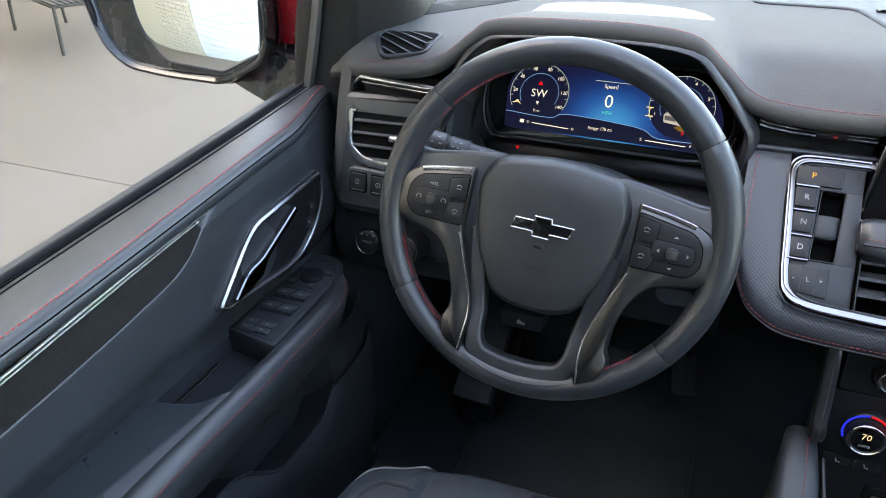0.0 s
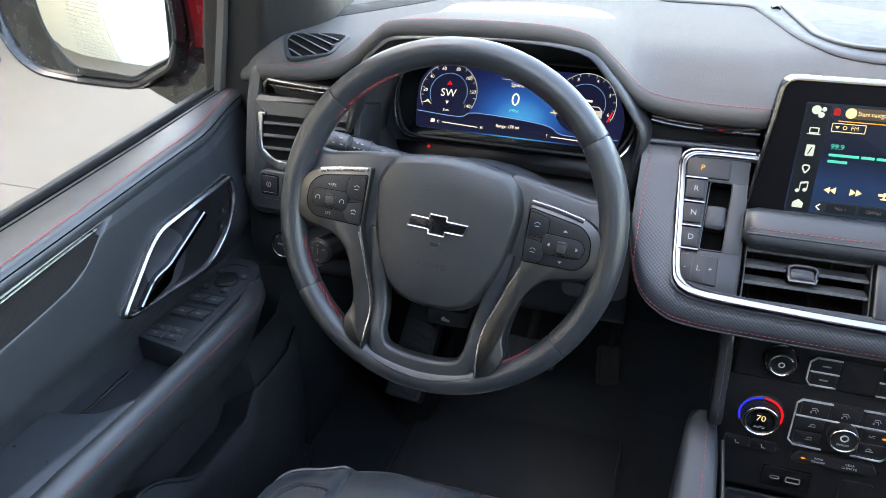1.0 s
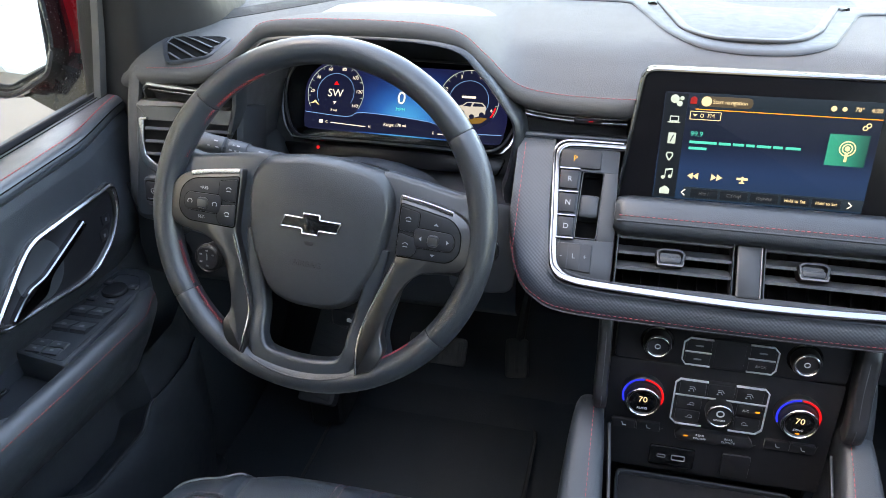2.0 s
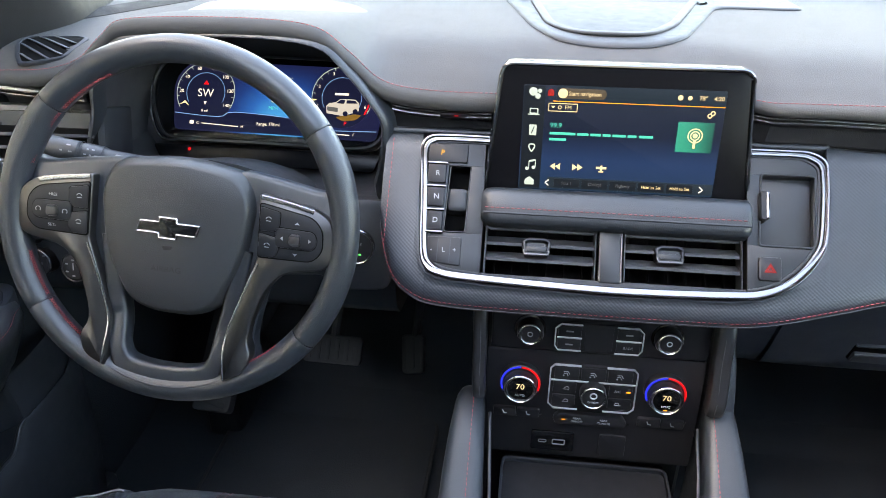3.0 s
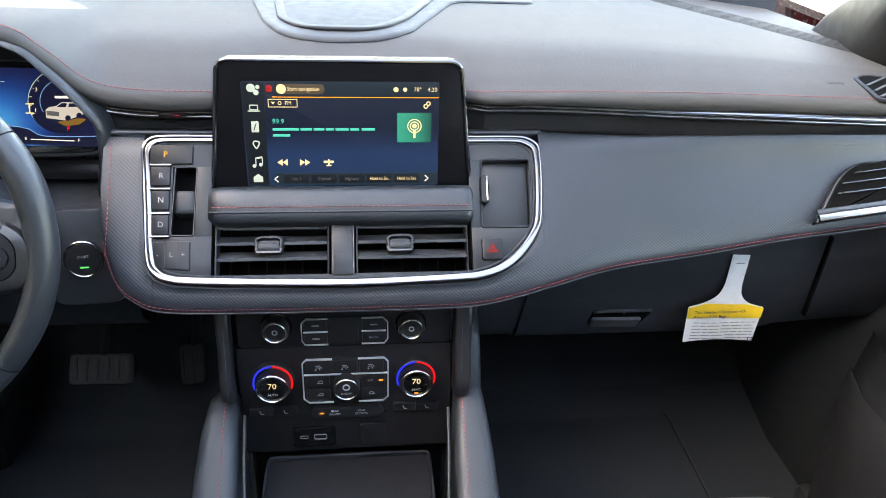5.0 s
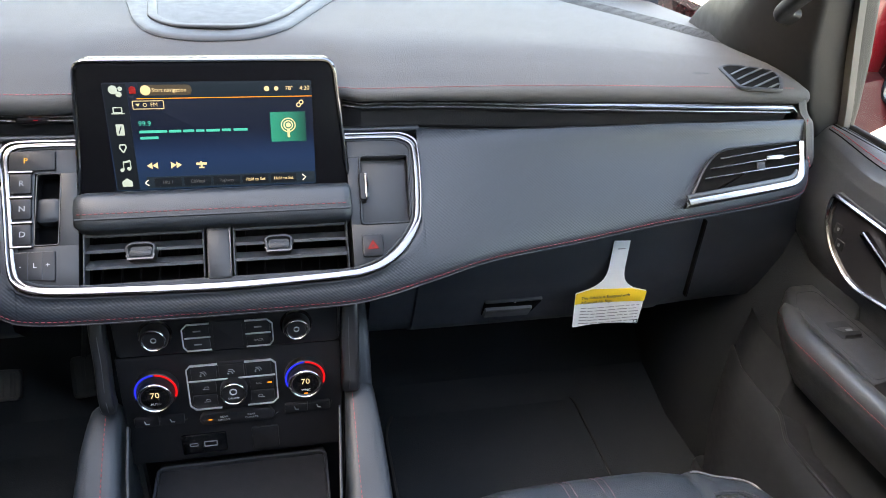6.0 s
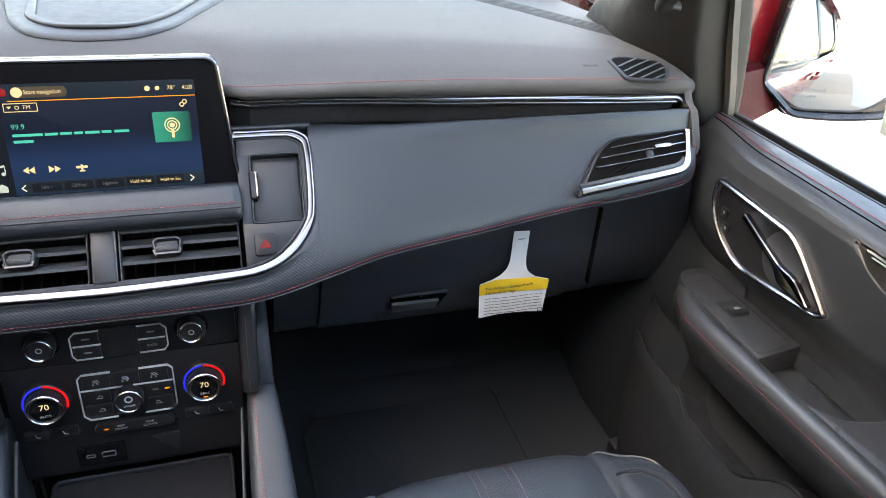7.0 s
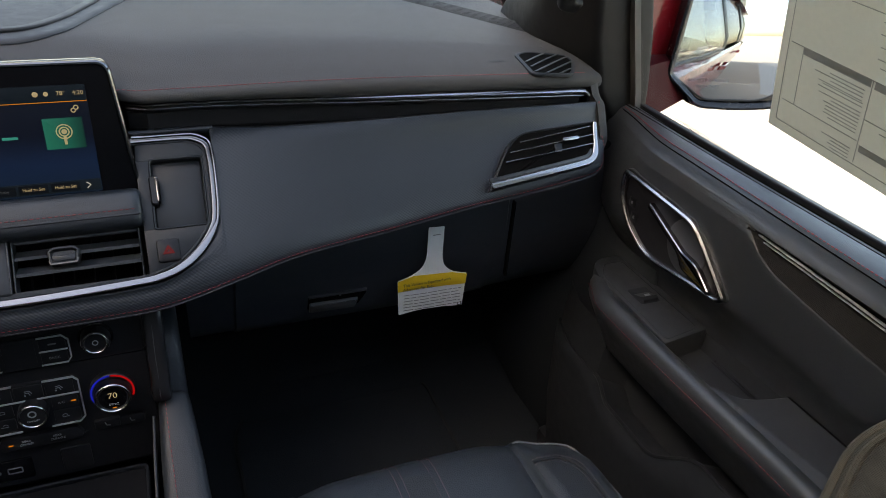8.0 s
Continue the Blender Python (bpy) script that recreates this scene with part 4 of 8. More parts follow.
def build_left_panel():
    """The panel with the driver's outlet, left of the wheel."""
    fr = axes((-0.745, 0.000, 0.640), (1, -0.05, 0.02), (0, 0.30, 0.95))
    o = rounded([(-0.078, -0.090), (0.10, -0.090), (0.10, 0.083), (-0.078, 0.083)], [0.02, 0.004, 0.004, 0.012], 4)
    pan = part("driver_side_panel", dome(o, ((0, -0.06), (0, -0.012), (0.003, -0.004), (0.010, 0.0))), LEATHER, dash, "black padded panel round the driver's outlet", m=fr)
    o = rounded([(-0.056, 0.006), (-0.028, -0.015), (0.09, -0.019), (0.09, 0.054), (-0.056, 0.054)], [0.01, 0.02, 0.004, 0.004, 0.006], 4)
    part("outlet_floor", plate(o, -0.001, 0.0012, 0.0004), GAP_SHADE, pan, m=fr)
    ch = [(0.09, -0.0195, 0.002), (0.0, -0.0165, 0.002), (-0.028, -0.0145, 0.002), (-0.048, -0.004, 0.002), (-0.0565, 0.012, 0.002), (-0.0575, 0.050, 0.002), (-0.0555, 0.0545, 0.002), (-0.049, 0.0555, 0.002)]
    part("chrome_trim", sweep(spline(ch, 5), lambda t: rrect(0.014 - 0.005 * step(0.4, 0.6, t) - 0.004 * step(0.75, 0.9, t), 0.008, 0.0025, n=3), (0, 0, 1)), BRIGHT, pan, "satin chrome outlet trim", m=fr)
    for k in range(4):
        y = -0.010 + 0.0175 * k
        part("slat", sweep([(-0.051 + (0.02 if k == 0 else 0), y, 0.004), (0.088, y + 0.002, 0.004)], rrect(0.0048, 0.0024, 0.0008, n=2), (0, 0.5, 0.8)), DARK, pan, m=fr)
    part("tab", plate(rrect(0.028, 0.010, 0.004, 0.022, 0.022), 0.004, 0.012, 0.003), BRIGHT, pan, "bright outlet tab", m=fr)
    # switch bank below the outlet
    fr2 = axes((-0.749, -0.0205, 0.597), (1, -0.05, -0.02), (0, 0.18, 0.97))
    o = rrect(0.135, 0.043, 0.012, 0.016, 0.001)
    part("switch_bank", dome(o, ((0, -0.05), (0, -0.003), (0.002, 0.0), (0.004, 0.0005))), PLASTIC, dash, m=fr2)
    for k, w in enumerate((0.025, 0.023, 0.023)):
        b = part("button", plate(rrect(w, 0.026, 0.003, -0.032 + 0.034 * k, 0.002), 0.0, 0.004, 0.0012), BUTTON, dash, m=fr2)
        part("symbol", frame_ring(circle(0.0040, 14, -0.032 + 0.034 * k, 0.003), 0.0008, 0.004, 0.0043, 0.0001), SOFT_MARK, b, m=fr2)
        bar("symbol", 0.0010, 0.0034, fr2, SOFT_MARK, b, -0.032 + 0.034 * k, 0.003, 0.004)
        part("well", frame_ring(rrect(w + 0.004, 0.030, 0.004, -0.032 + 0.034 * k, 0.002), 0.0022, -0.001, 0.0016, 0.0004), GAP_SHADE, b, m=fr2)
        bar("key_line", w * 0.8, 0.0007, fr2, SOFT_MARK, b, -0.032 + 0.034 * k, -0.0085, 0.004)
    # knee panel
    rows = []
    for x in np.linspace(-0.84, -0.27, 12):
        rows.append([(x, y + 0.0, z) for y, z in ((0.0, 0.60), (0.008, 0.54), (0.0, 0.50), (0.006, 0.455), (0.03, 0.430), (0.10, 0.415), (0.25, 0.41), (0.5, 0.41))])
    part("knee_panel", loft(rows, closed=False), DARK, dash, "black plastic knee panel", sharp=60)
    part("knee_trim_strip", sweep([(x, -0.004, 0.4840) for x in np.linspace(-0.705, -0.60, 6)], rrect(0.003, 0.002, 0.0008, n=2)), BRIGHT, dash)
    fr3 = axes((-0.775, -0.003, 0.4972), (1, -0.05, 0), (0, 0.25, 0.95))
    knob = part("mode_knob", dome(circle(0.0185, 30), ((0, -0.01), (0, 0.010), (0.002, 0.013), (0.004, 0.014))), BUTTON, dash, "round black drive mode dial with a chrome ring", m=fr3)
    part("ring", frame_ring(circle(0.0192, 30), 0.0014, 0.010, 0.0142, 0.0006), BRIGHT, knob, m=fr3)
    writing("mode_word", "MODE", 0.0055, fr3, MARK, knob, 0, 0, 0.0141)
    for k in range(3):
        bar("symbol", 0.004, 0.0025, fr3, DIM_MARK, knob, -0.010 + 0.010 * k, 0.011, 0.0141)
    fr5 = axes((-0.700, -0.034, 0.5125), (1, -0.05, 0), (0, 0.25, 0.95))
    lamp = part("lamp_knob", dome(circle(0.0195, 28), ((0, -0.05), (0, 0.009), (0.002, 0.012), (0.004, 0.013))), BUTTON, dash, "round black lamp switch with small symbols", m=fr5)
    part("ring", frame_ring(circle(0.0205, 28), 0.0014, 0.006, 0.0115, 0.0005), SATIN, lamp, m=fr5)
    for k in range(5):
        t = radians(30 + 60 * k)
        bar("symbol", 0.0042, 0.0022, fr5, DIM_MARK, lamp, 0.011 * math.cos(t), 0.011 * math.sin(t), 0.0131)
    bar("pointer", 0.0016, 0.010, fr5, DIM_MARK, lamp, 0.0, 0.002, 0.0131)
    # start button right of the column
    fr4 = axes((-0.312, -0.028, 0.566), (1, 0.1, 0), (0, 0.25, 0.95))
    part("start_surround", plate(rrect(0.085, 0.12, 0.02), -0.04, -0.004, 0.004), PLASTIC, dash, m=fr4)
    btn = part("start_button", dome(circle(0.021, 28), ((0, -0.006), (0, 0.002), (0.002, 0.004), (0.005, 0.0035))), BUTTON, dash, "round start button with a green lamp", m=fr4)
    part("ring", frame_ring(circle(0.0225, 28), 0.0022, -0.004, 0.004, 0.001), BRIGHT, btn, m=fr4)
    bar("lamp", 0.010, 0.002, fr4, G_GREEN, btn, 0, -0.010, 0.0037)
    writing("start_word", "START", 0.0045, fr4, MARK, btn, 0, 0.003, 0.0037)


build_left_panel()


# ---- instrument binnacle and cluster ----
CLUSTER = axes((-0.464, 0.146, 0.700), (1, 0, 0), (0, 0.5125, 0.8587))


def build_cluster():
    # sleeve from the hood's mouth back to the display
    mouth = [(-0.652, 0.618), (-0.655, 0.72), (-0.640, 0.772), (-0.610, 0.806), (-0.575, 0.817), (-0.45, 0.822), (-0.355, 0.814), (-0.320, 0.786), (-0.288, 0.745), (-0.272, 0.710), (-0.285, 0.635), (-0.315, 0.600)]
    mo = spline(mouth, 4, True)
    cx, cz = -0.46, 0.715

    def ring(scale, y, lean, drop=0.0):
        return [(cx + (p[0] - cx) * scale, y + lean * (p[1] - cz), cz + (p[1] - cz) * scale - drop) for p in mo]
    lip = [ring(1.03, 0.030, 0.0), ring(1.015, 0.012, 0.0), ring(0.99, 0.004, 0.0), ring(0.965, 0.003, 0.0), ring(0.945, 0.010, 0.0), ring(0.938, 0.024, 0.05)]
    part("binnacle_lip", loft(lip, caps=(False, False)), LEATHER, dash, "black leather lip inside the hood", sharp=60)
    rings = [ring(0.95, 0.020, 0.0), ring(0.955, 0.04, 0.1), ring(0.96, 0.13, 0.55), ring(0.95, 0.190, 0.6)]
    hood = part("binnacle", loft(rings, caps=(False, True)), BINNACLE, dash, "black binnacle round the instrument display", sharp=50)
    lower = [[(x, -0.03 + 0.03 * abs(x + 0.46) / 0.2, 0.60), (x, 0.00, 0.618), (x, 0.06, 0.608), (x, 0.13, 0.606)] for x in np.linspace(-0.66, -0.285, 14)]
    part("column_shelf", loft(lower, closed=False), BINNACLE, dash, sharp=60)
    fr = CLUSTER
    clu = thing("instrument_cluster", "wide digital instrument display glowing blue", "instrument cluster", (-0.464, 0.146, 0.70))
    o = rounded([(-0.180, -0.010), (-0.160, -0.062), (0.115, -0.066), (0.150, -0.062), (0.172, -0.015), (0.150, 0.055), (-0.150, 0.060), (-0.178, 0.03)], [0.02, 0.02, 0.01, 0.03, 0.04, 0.04, 0.04, 0.02], 5)
    part("bezel", plate(o, -0.012, 0.0, 0.002), GLOSS, clu, "gloss black bezel", m=fr)
    part("trim", frame_ring(inset(o, -0.004), 0.005, -0.010, 0.004, 0.0015), PANEL, clu, m=fr)
    low = [(-0.180, 0.020, 0.004), (-0.1815, -0.010, 0.004), (-0.176, -0.038, 0.004), (-0.164, -0.060, 0.004), (-0.14, -0.0665, 0.004), (0.0, -0.069, 0.004), (0.13, -0.071, 0.004), (0.160, -0.060, 0.004), (0.172, -0.030, 0.004)]
    part("chrome_trim", tube(spline(low, 6), 0.0021, 6), CHROME, clu, "thin bright lower rim", m=fr)
    d = rounded([(-0.145, -0.050), (0.150, -0.056), (0.158, -0.010), (0.128, 0.046), (-0.125, 0.050), (-0.150, 0.02)], [0.01, 0.01, 0.05, 0.05, 0.03, 0.03], 5)
    scr = part("screen", plate(d, 0.0, 0.0008, 0.0003), SCREEN_BLUE, clu, "lit navy and blue display", m=fr)
    z = 0.001
    # bright middle field and lower band
    top_line = spline([(-0.1465, -0.026), (-0.08, -0.030), (-0.055, -0.0225), (0.045, -0.030), (0.075, -0.042), (0.1520, -0.042)], 4)
    part("lower_band", plate([(p[0], p[1]) for p in top_line][::-1] + [(-0.144, -0.0485), (0.149, -0.0545)], 0.0008, 0.0012, 0.0001), G_NAVY, scr, "dark navy lower band", m=fr)
    polyline("band_line", spline([(-0.145, -0.026), (-0.08, -0.030), (-0.055, -0.0225), (0.045, -0.030), (0.075, -0.042), (0.150, -0.042)], 4), 0.0010, fr, G_LINE, scr, 0.0014)
    for cx2, r in ((-0.101, 0.043), (0.098, 0.043)):
        part("dial_face", plate(circle(r, 40, cx2, 0.004), 0.001, 0.0016, 0.0003), G_NAVY, scr, m=fr)
        polyline("dial_ring", arc(r, -30, 210, 40, cx2, 0.004), 0.0007, fr, G_ICON, scr, 0.0016)
        polyline("dial_ring", arc(r * 0.66, -30, 210, 32, cx2, 0.004), 0.0007, fr, G_LINE, scr, 0.0016)
        for k in range(15):
            a = radians(-25 + 230 * k / 14)
            polyline("tick", [(cx2 + r * 0.9 * math.cos(a), 0.004 + r * 0.9 * math.sin(a)), (cx2 + r * 0.98 * math.cos(a), 0.004 + r * 0.98 * math.sin(a))], 0.0007, fr, G_ICON, scr, 0.0017)
    for k, w in enumerate(("20", "40", "60", "80", "100", "120", "140")):
        a = radians(178 - 208 * k / 6)
        writing("dial_number", w, 0.0068, fr, G_WHITE, scr, -0.101 + 0.036 * math.cos(a), 0.004 + 0.036 * math.sin(a), 0.0017)
    for k, w in enumerate(("1", "2", "3", "4", "5", "6")):
        a = radians(200 - 220 * k / 5)
        writing("dial_number", w, 0.0068, fr, G_WHITE, scr, 0.098 + 0.036 * math.cos(a), 0.004 + 0.036 * math.sin(a), 0.0017)
    writing("heading_word", "SW", 0.016, fr, G_WHITE, scr, -0.101, 0.003, 0.002)
    part("arrow", plate([(-0.105, 0.0155), (-0.097, 0.0155), (-0.101, 0.0215)], 0.0017, 0.002, 0.0001), G_RED, scr, m=fr)
    part("arrow", plate([(-0.101, -0.0135), (-0.0985, -0.0085), (-0.1035, -0.0085)], 0.0017, 0.002, 0.0001), G_WHITE, scr, m=fr)
    writing("distance_word", "8 mi", 0.0055, fr, G_WHITE, scr, -0.101, -0.022, 0.002)
    part("needle", plate(rounded([(-0.138, -0.014), (-0.131, -0.008), (-0.124, -0.016), (-0.131, -0.012)], 0.001, 2), 0.0017, 0.002, 0.0001), G_CREAM, scr, m=fr)
    writing("speed_title", "Speed", 0.0080, fr, G_WHITE, scr, 0.0, 0.0225, 0.002)
    polyline("title_line", [(-0.024, 0.030), (0.026, 0.029)], 0.0008, fr, G_ICON, scr, 0.0014)
    writing("speed_number", "0", 0.026, fr, G_WHITE, scr, 0.0, 0.001, 0.002)
    writing("speed_unit", "MPH", 0.0068, fr, G_CYAN, scr, 0.0, -0.0148, 0.002)
    writing("range_word", "Range: 178 mi", 0.0066, fr, G_WHITE, scr, -0.006, -0.038, 0.002, squeeze=0.9)
    for x0, a, b in ((-0.100, "C", "H"), (0.062, "E", "F")):
        writing("gauge_letter", a, 0.0055, fr, G_WHITE, scr, x0 - 0.010, -0.040 - 0.008 * step(0, 0.1, x0), 0.002)
        writing("gauge_letter", b, 0.0055, fr, G_WHITE, scr, x0 + 0.056, -0.043 - 0.007 * step(0, 0.1, x0), 0.002)
        polyline("gauge_line", [(x0 - 0.004, -0.040 - 0.009 * step(0, 0.1, x0)), (x0 + 0.050, -0.043 - 0.008 * step(0, 0.1, x0))], 0.0012, fr, G_WHITE, scr, 0.0014)
    bar("gauge_symbol", 0.006, 0.005, fr, G_WHITE, scr, -0.119, -0.039, 0.0014)
    # four-wheel symbol, vehicle picture and gear letter on the right dial
    for dy in (-0.012, 0.0):
        polyline("axle", [(0.052, dy), (0.062, dy)], 0.0015, fr, G_CREAM, scr, 0.0017)
    polyline("axle", [(0.057, -0.012), (0.057, 0.0)], 0.0012, fr, G_CREAM, scr, 0.0017)
    writing("gear_letter", "P", 0.0080, fr, G_RED, scr, 0.1050, -0.0325, 0.002)
    part("picture_glow", plate(rounded([(0.090, -0.0235), (0.118, -0.0185), (0.128, -0.0195), (0.119, -0.0270), (0.101, -0.0290)], 0.003, 3), 0.0014, 0.0017, 0.0001), G_GLOW, scr, m=fr)
    o = rounded([(0.0765, -0.008), (0.080, -0.0045), (0.090, -0.0025), (0.0965, 0.0025), (0.118, 0.0020), (0.1235, -0.003), (0.1235, -0.0140), (0.108, -0.0195), (0.100, -0.0215), (0.0775, -0.0185)], 0.0015, 3)
    part("vehicle_picture", plate(o, 0.0018, 0.0022, 0.0003), G_CAR, scr, m=fr)
    part("vehicle_front", plate(rounded([(0.0778, -0.0090), (0.0935, -0.0105), (0.0935, -0.0165), (0.0785, -0.0150)], 0.001, 2), 0.0022, 0.0025, 0.0001), G_DIM, scr, m=fr)
    part("vehicle_glass", plate(rounded([(0.0905, -0.0040), (0.0970, 0.0012), (0.1035, 0.0010), (0.1020, -0.0045)], 0.001, 2), 0.0022, 0.0025, 0.0001), G_NAVY, scr, m=fr)
    part("vehicle_glass", plate(rounded([(0.1050, -0.0040), (0.1060, 0.0008), (0.1175, 0.0004), (0.1215, -0.0035)], 0.001, 2), 0.0022, 0.0025, 0.0001), G_NAVY, scr, m=fr)
    for x, y in ((0.1045, -0.0185), (0.1185, -0.0150)):
        part("vehicle_wheel", plate(circle(0.0036, 12, x, y), 0.0022, 0.0025, 0.0001), G_NAVY, scr, m=fr)
    bar("vehicle_word", 0.020, 0.0032, fr, G_WHITE, scr, 0.098, 0.0090, 0.0017)
    polyline("red_zone", arc(0.040, -34, -12, 8, 0.098, 0.004), 0.0020, fr, G_RED, scr, 0.0018)
    # warning lamp under the rim, at the left
    part("warning_lamp", plate(circle(0.0024, 16, -0.1170, -0.0785), 0.006, 0.007, 0.0003), G_RED, clu, "small red warning lamp", m=fr)
    part("lamp_panel", plate(rounded([(-0.172, -0.0725), (0.160, -0.0745), (0.150, -0.100), (-0.158, -0.096)], 0.006, 3), 0.0, 0.006, 0.001), COVER_GLASS, clu, m=fr)


SCREEN_BLUE = glow_pool("cluster_screen", -0.455, 0.105, 0.676, 0.748, ((0.0, (0.009, 0.012, 0.060)), (0.3, (0.008, 0.045, 0.24)), (0.65, (0.010, 0.13, 0.55)), (1.0, (0.03, 0.36, 0.90))), 0.85)
build_cluster()


# ---- steering wheel ----
WHEEL = axes((-0.463, -0.190, 0.671), (0.99695, 0.0101, -0.0773), (0.0684, 0.3634, 0.9291))


def build_wheel():
    w = thing("steering_wheel", "black leather steering wheel with red inner stitching and gunmetal spokes", "steering wheel", (-0.463, -0.19, 0.671))
    m = WHEEL
    R, CY = 0.1785, 0.0002

    def rim_ring(a, k=1.0):
        c, s = math.cos(a), math.sin(a)
        grip = 1.0 + 0.10 * (math.exp(-((math.degrees(a) % 360 - 25) / 12) ** 2) + math.exp(-((math.degrees(a) % 360 - 155) / 12) ** 2))
        out = []
        for b in range(14):
            t = 2 * math.pi * b / 14
            rr = R + 0.0148 * grip * k * math.cos(t)
            out.append((rr * c, rr * s + CY, -0.011 + 0.0170 * k * math.sin(t)))
        return out
    cuts = (38, 142, 216, 324, 398)
    for a0, a1 in zip(cuts[:-1], cuts[1:]):
        n = max(8, int((a1 - a0) / 3))
        g = 0.22
        angles = [a0 + g, a0 + g] + [a0 + 2 * g + (a1 - a0 - 4 * g) * i / n for i in range(n + 1)] + [a1 - g, a1 - g]
        rings = [rim_ring(radians(a), 0.90 if i in (0, len(angles) - 1) else (0.985 if i in (1, len(angles) - 2) else 1.0)) for i, a in enumerate(angles)]
        part("rim", loft(rings), LEATHER, w, "smooth black leather rim section", m=m, sharp=60)
    part("rim_core", loft([rim_ring(radians(a), 0.88) for a in range(0, 360, 6)], loop=True), DARK, w, m=m)
    for a0, a1 in ((118, 141.5), (142.5, 165), (197, 215.5), (216.5, 240), (300, 316)):
        n = int((a1 - a0) * 0.5)
        for side in (-1, 1):
            path = []
            for k in range(2 * n):
                a = radians(a0 + (a1 - a0) * k / (2 * n))
                t = radians(163 + 7 * side * (1 if k % 2 else -1))
                rr = R + 0.0153 * math.cos(t)
                path.append((rr * math.cos(a), rr * math.sin(a) + CY, -0.011 + 0.0175 * math.sin(t)))
            part("rim_stitching", tube(path, 0.0004, 5), RIM_THREAD, w, "red cross stitching inside the rim", m=m)
    # airbag cover
    hub = rounded([(-0.070, 0.060), (-0.084, 0.032), (-0.077, -0.034), (-0.048, -0.088), (-0.022, -0.098), (0.022, -0.098), (0.048, -0.088), (0.077, -0.034), (0.084, 0.032), (0.070, 0.060), (0.0, 0.071)], [0.016, 0.02, 0.03, 0.02, 0.016, 0.016, 0.02, 0.03, 0.02, 0.016, 0.05], 5)
    cover = part("airbag_cover", cushion(hub, ((0.98, -0.040), (1.012, -0.026), (1.006, -0.016), (0.985, -0.0105), (0.935, -0.0022), (0.915, -0.0005), (0.89, 0.0006), (0.6, 0.0028), (0.3, 0.0040), (0.05, 0.0043))), HUB_SKIN, w, "grained black airbag cover with bevelled sides", m=m, sharp=60)
    f = m @ Matrix.Translation((-0.003, -0.003, 0.004))
    tie = [(-0.034, -0.0075), (-0.010, -0.0075), (-0.010, -0.0125), (0.010, -0.0125), (0.010, -0.0075), (0.030, -0.0075), (0.034, 0.0055), (0.010, 0.0055), (0.010, 0.0105), (-0.010, 0.0105), (-0.010, 0.0055), (-0.030, 0.0055)]
    part("emblem_ground", plate(rounded(tie, 0.0008, 2), -0.002, 0.0016, 0.0005), GLOSS, cover, "black emblem with a chrome outline", m=f)
    part("emblem_edge", frame_ring(rounded(tie, 0.0008, 2), 0.0017, -0.001, 0.0030, 0.0007), BRIGHT, cover, m=f)
    writing("airbag_word", "AIRBAG", 0.0085, m, DIM_DARK, cover, -0.003, -0.0475, 0.0043, squeeze=1.1)
    part("horn_mark", plate(rounded([(-0.006, -0.0225), (0.006, -0.0225), (0.004, -0.027), (-0.004, -0.027)], 0.001, 2), 0.0040, 0.0046, 0.0002), DIM_DARK, cover, m=m @ Matrix.Translation((-0.003, 0, 0)))
    # spokes: their lower ends rise to the rim's face
    def raised(bm):
        for v in bm.verts:
            v.co.z += 0.0085 * step(-0.10, -0.145, v.co.y)
        return bm
    up_r = [(0.060, 0.064), (0.105, 0.058), (0.150, 0.050), (0.170, 0.056), (0.171, -0.050), (0.158, -0.036), (0.11, -0.042), (0.098, -0.058), (0.090, -0.10), (0.088, -0.12), (0.096, -0.14), (0.09, -0.158), (0.064, -0.160), (0.062, -0.11), (0.072, -0.07), (0.045, -0.06)]
    trim_r = [(0.088, 0.043), (0.148, 0.033), (0.164, 0.023), (0.1705, 0.006), (0.1705, -0.016), (0.162, -0.029), (0.118, -0.0375), (0.101, -0.057), (0.0892, -0.093), (0.0865, -0.115), (0.0935, -0.127), (0.0860, -0.148), (0.064, -0.1595), (0.0615, -0.110), (0.0760, -0.066), (0.0900, -0.026)]
    for s in (-1, 1):
        mm = m @ Matrix.Diagonal((s, 1, 1, 1))
        part("spoke", plate(rounded(up_r, 0.010, 4), -0.036, -0.013, 0.006), LEATHER, w, "black spoke body", m=mm, sharp=60)
        o = rounded(trim_r, [0.004, 0.012, 0.014, 0.012, 0.014, 0.012, 0.016, 0.016, 0.02, 0.01, 0.008, 0.008, 0.003, 0.02, 0.02, 0.004], 5)
        part("spoke_trim", raised(dome(o, ((0, -0.020), (0, -0.0035), (0.0008, -0.0014), (0.0020, -0.0006)))), SATIN, w, "satin gunmetal spoke trim", m=mm, sharp=40)
        part("trim_edge", sweep([(x, y, -0.0008 + 0.0085 * step(-0.10, -0.145, y)) for x, y in spline([(0.0665, -0.156), (0.0640, -0.112), (0.0780, -0.066), (0.0915, -0.030)], 6)], rrect(0.0022, 0.0022, 0.0008, n=2), (0, 0, 1)), BRIGHT, w, "bright trim edge", m=mm)
        part("trim_edge", sweep([(x, y, -0.0006) for x, y in spline([(0.091, 0.0395), (0.12, 0.0355), (0.146, 0.0300)], 6)], rrect(0.0050, 0.0025, 0.0010, n=2), (0, 0, 1)), BRIGHT, w, m=mm)
        pod = rounded([(0.0905, 0.0335), (0.146, 0.0240), (0.157, 0.012), (0.158, -0.010), (0.148, -0.0215), (0.0915, -0.0225)], [0.003, 0.008, 0.008, 0.008, 0.010, 0.003], 4)
        pods = part("switch_pod", plate(pod, -0.010, 0.0006, 0.0012), BUTTON, w, "black thumb switch pod", m=mm)
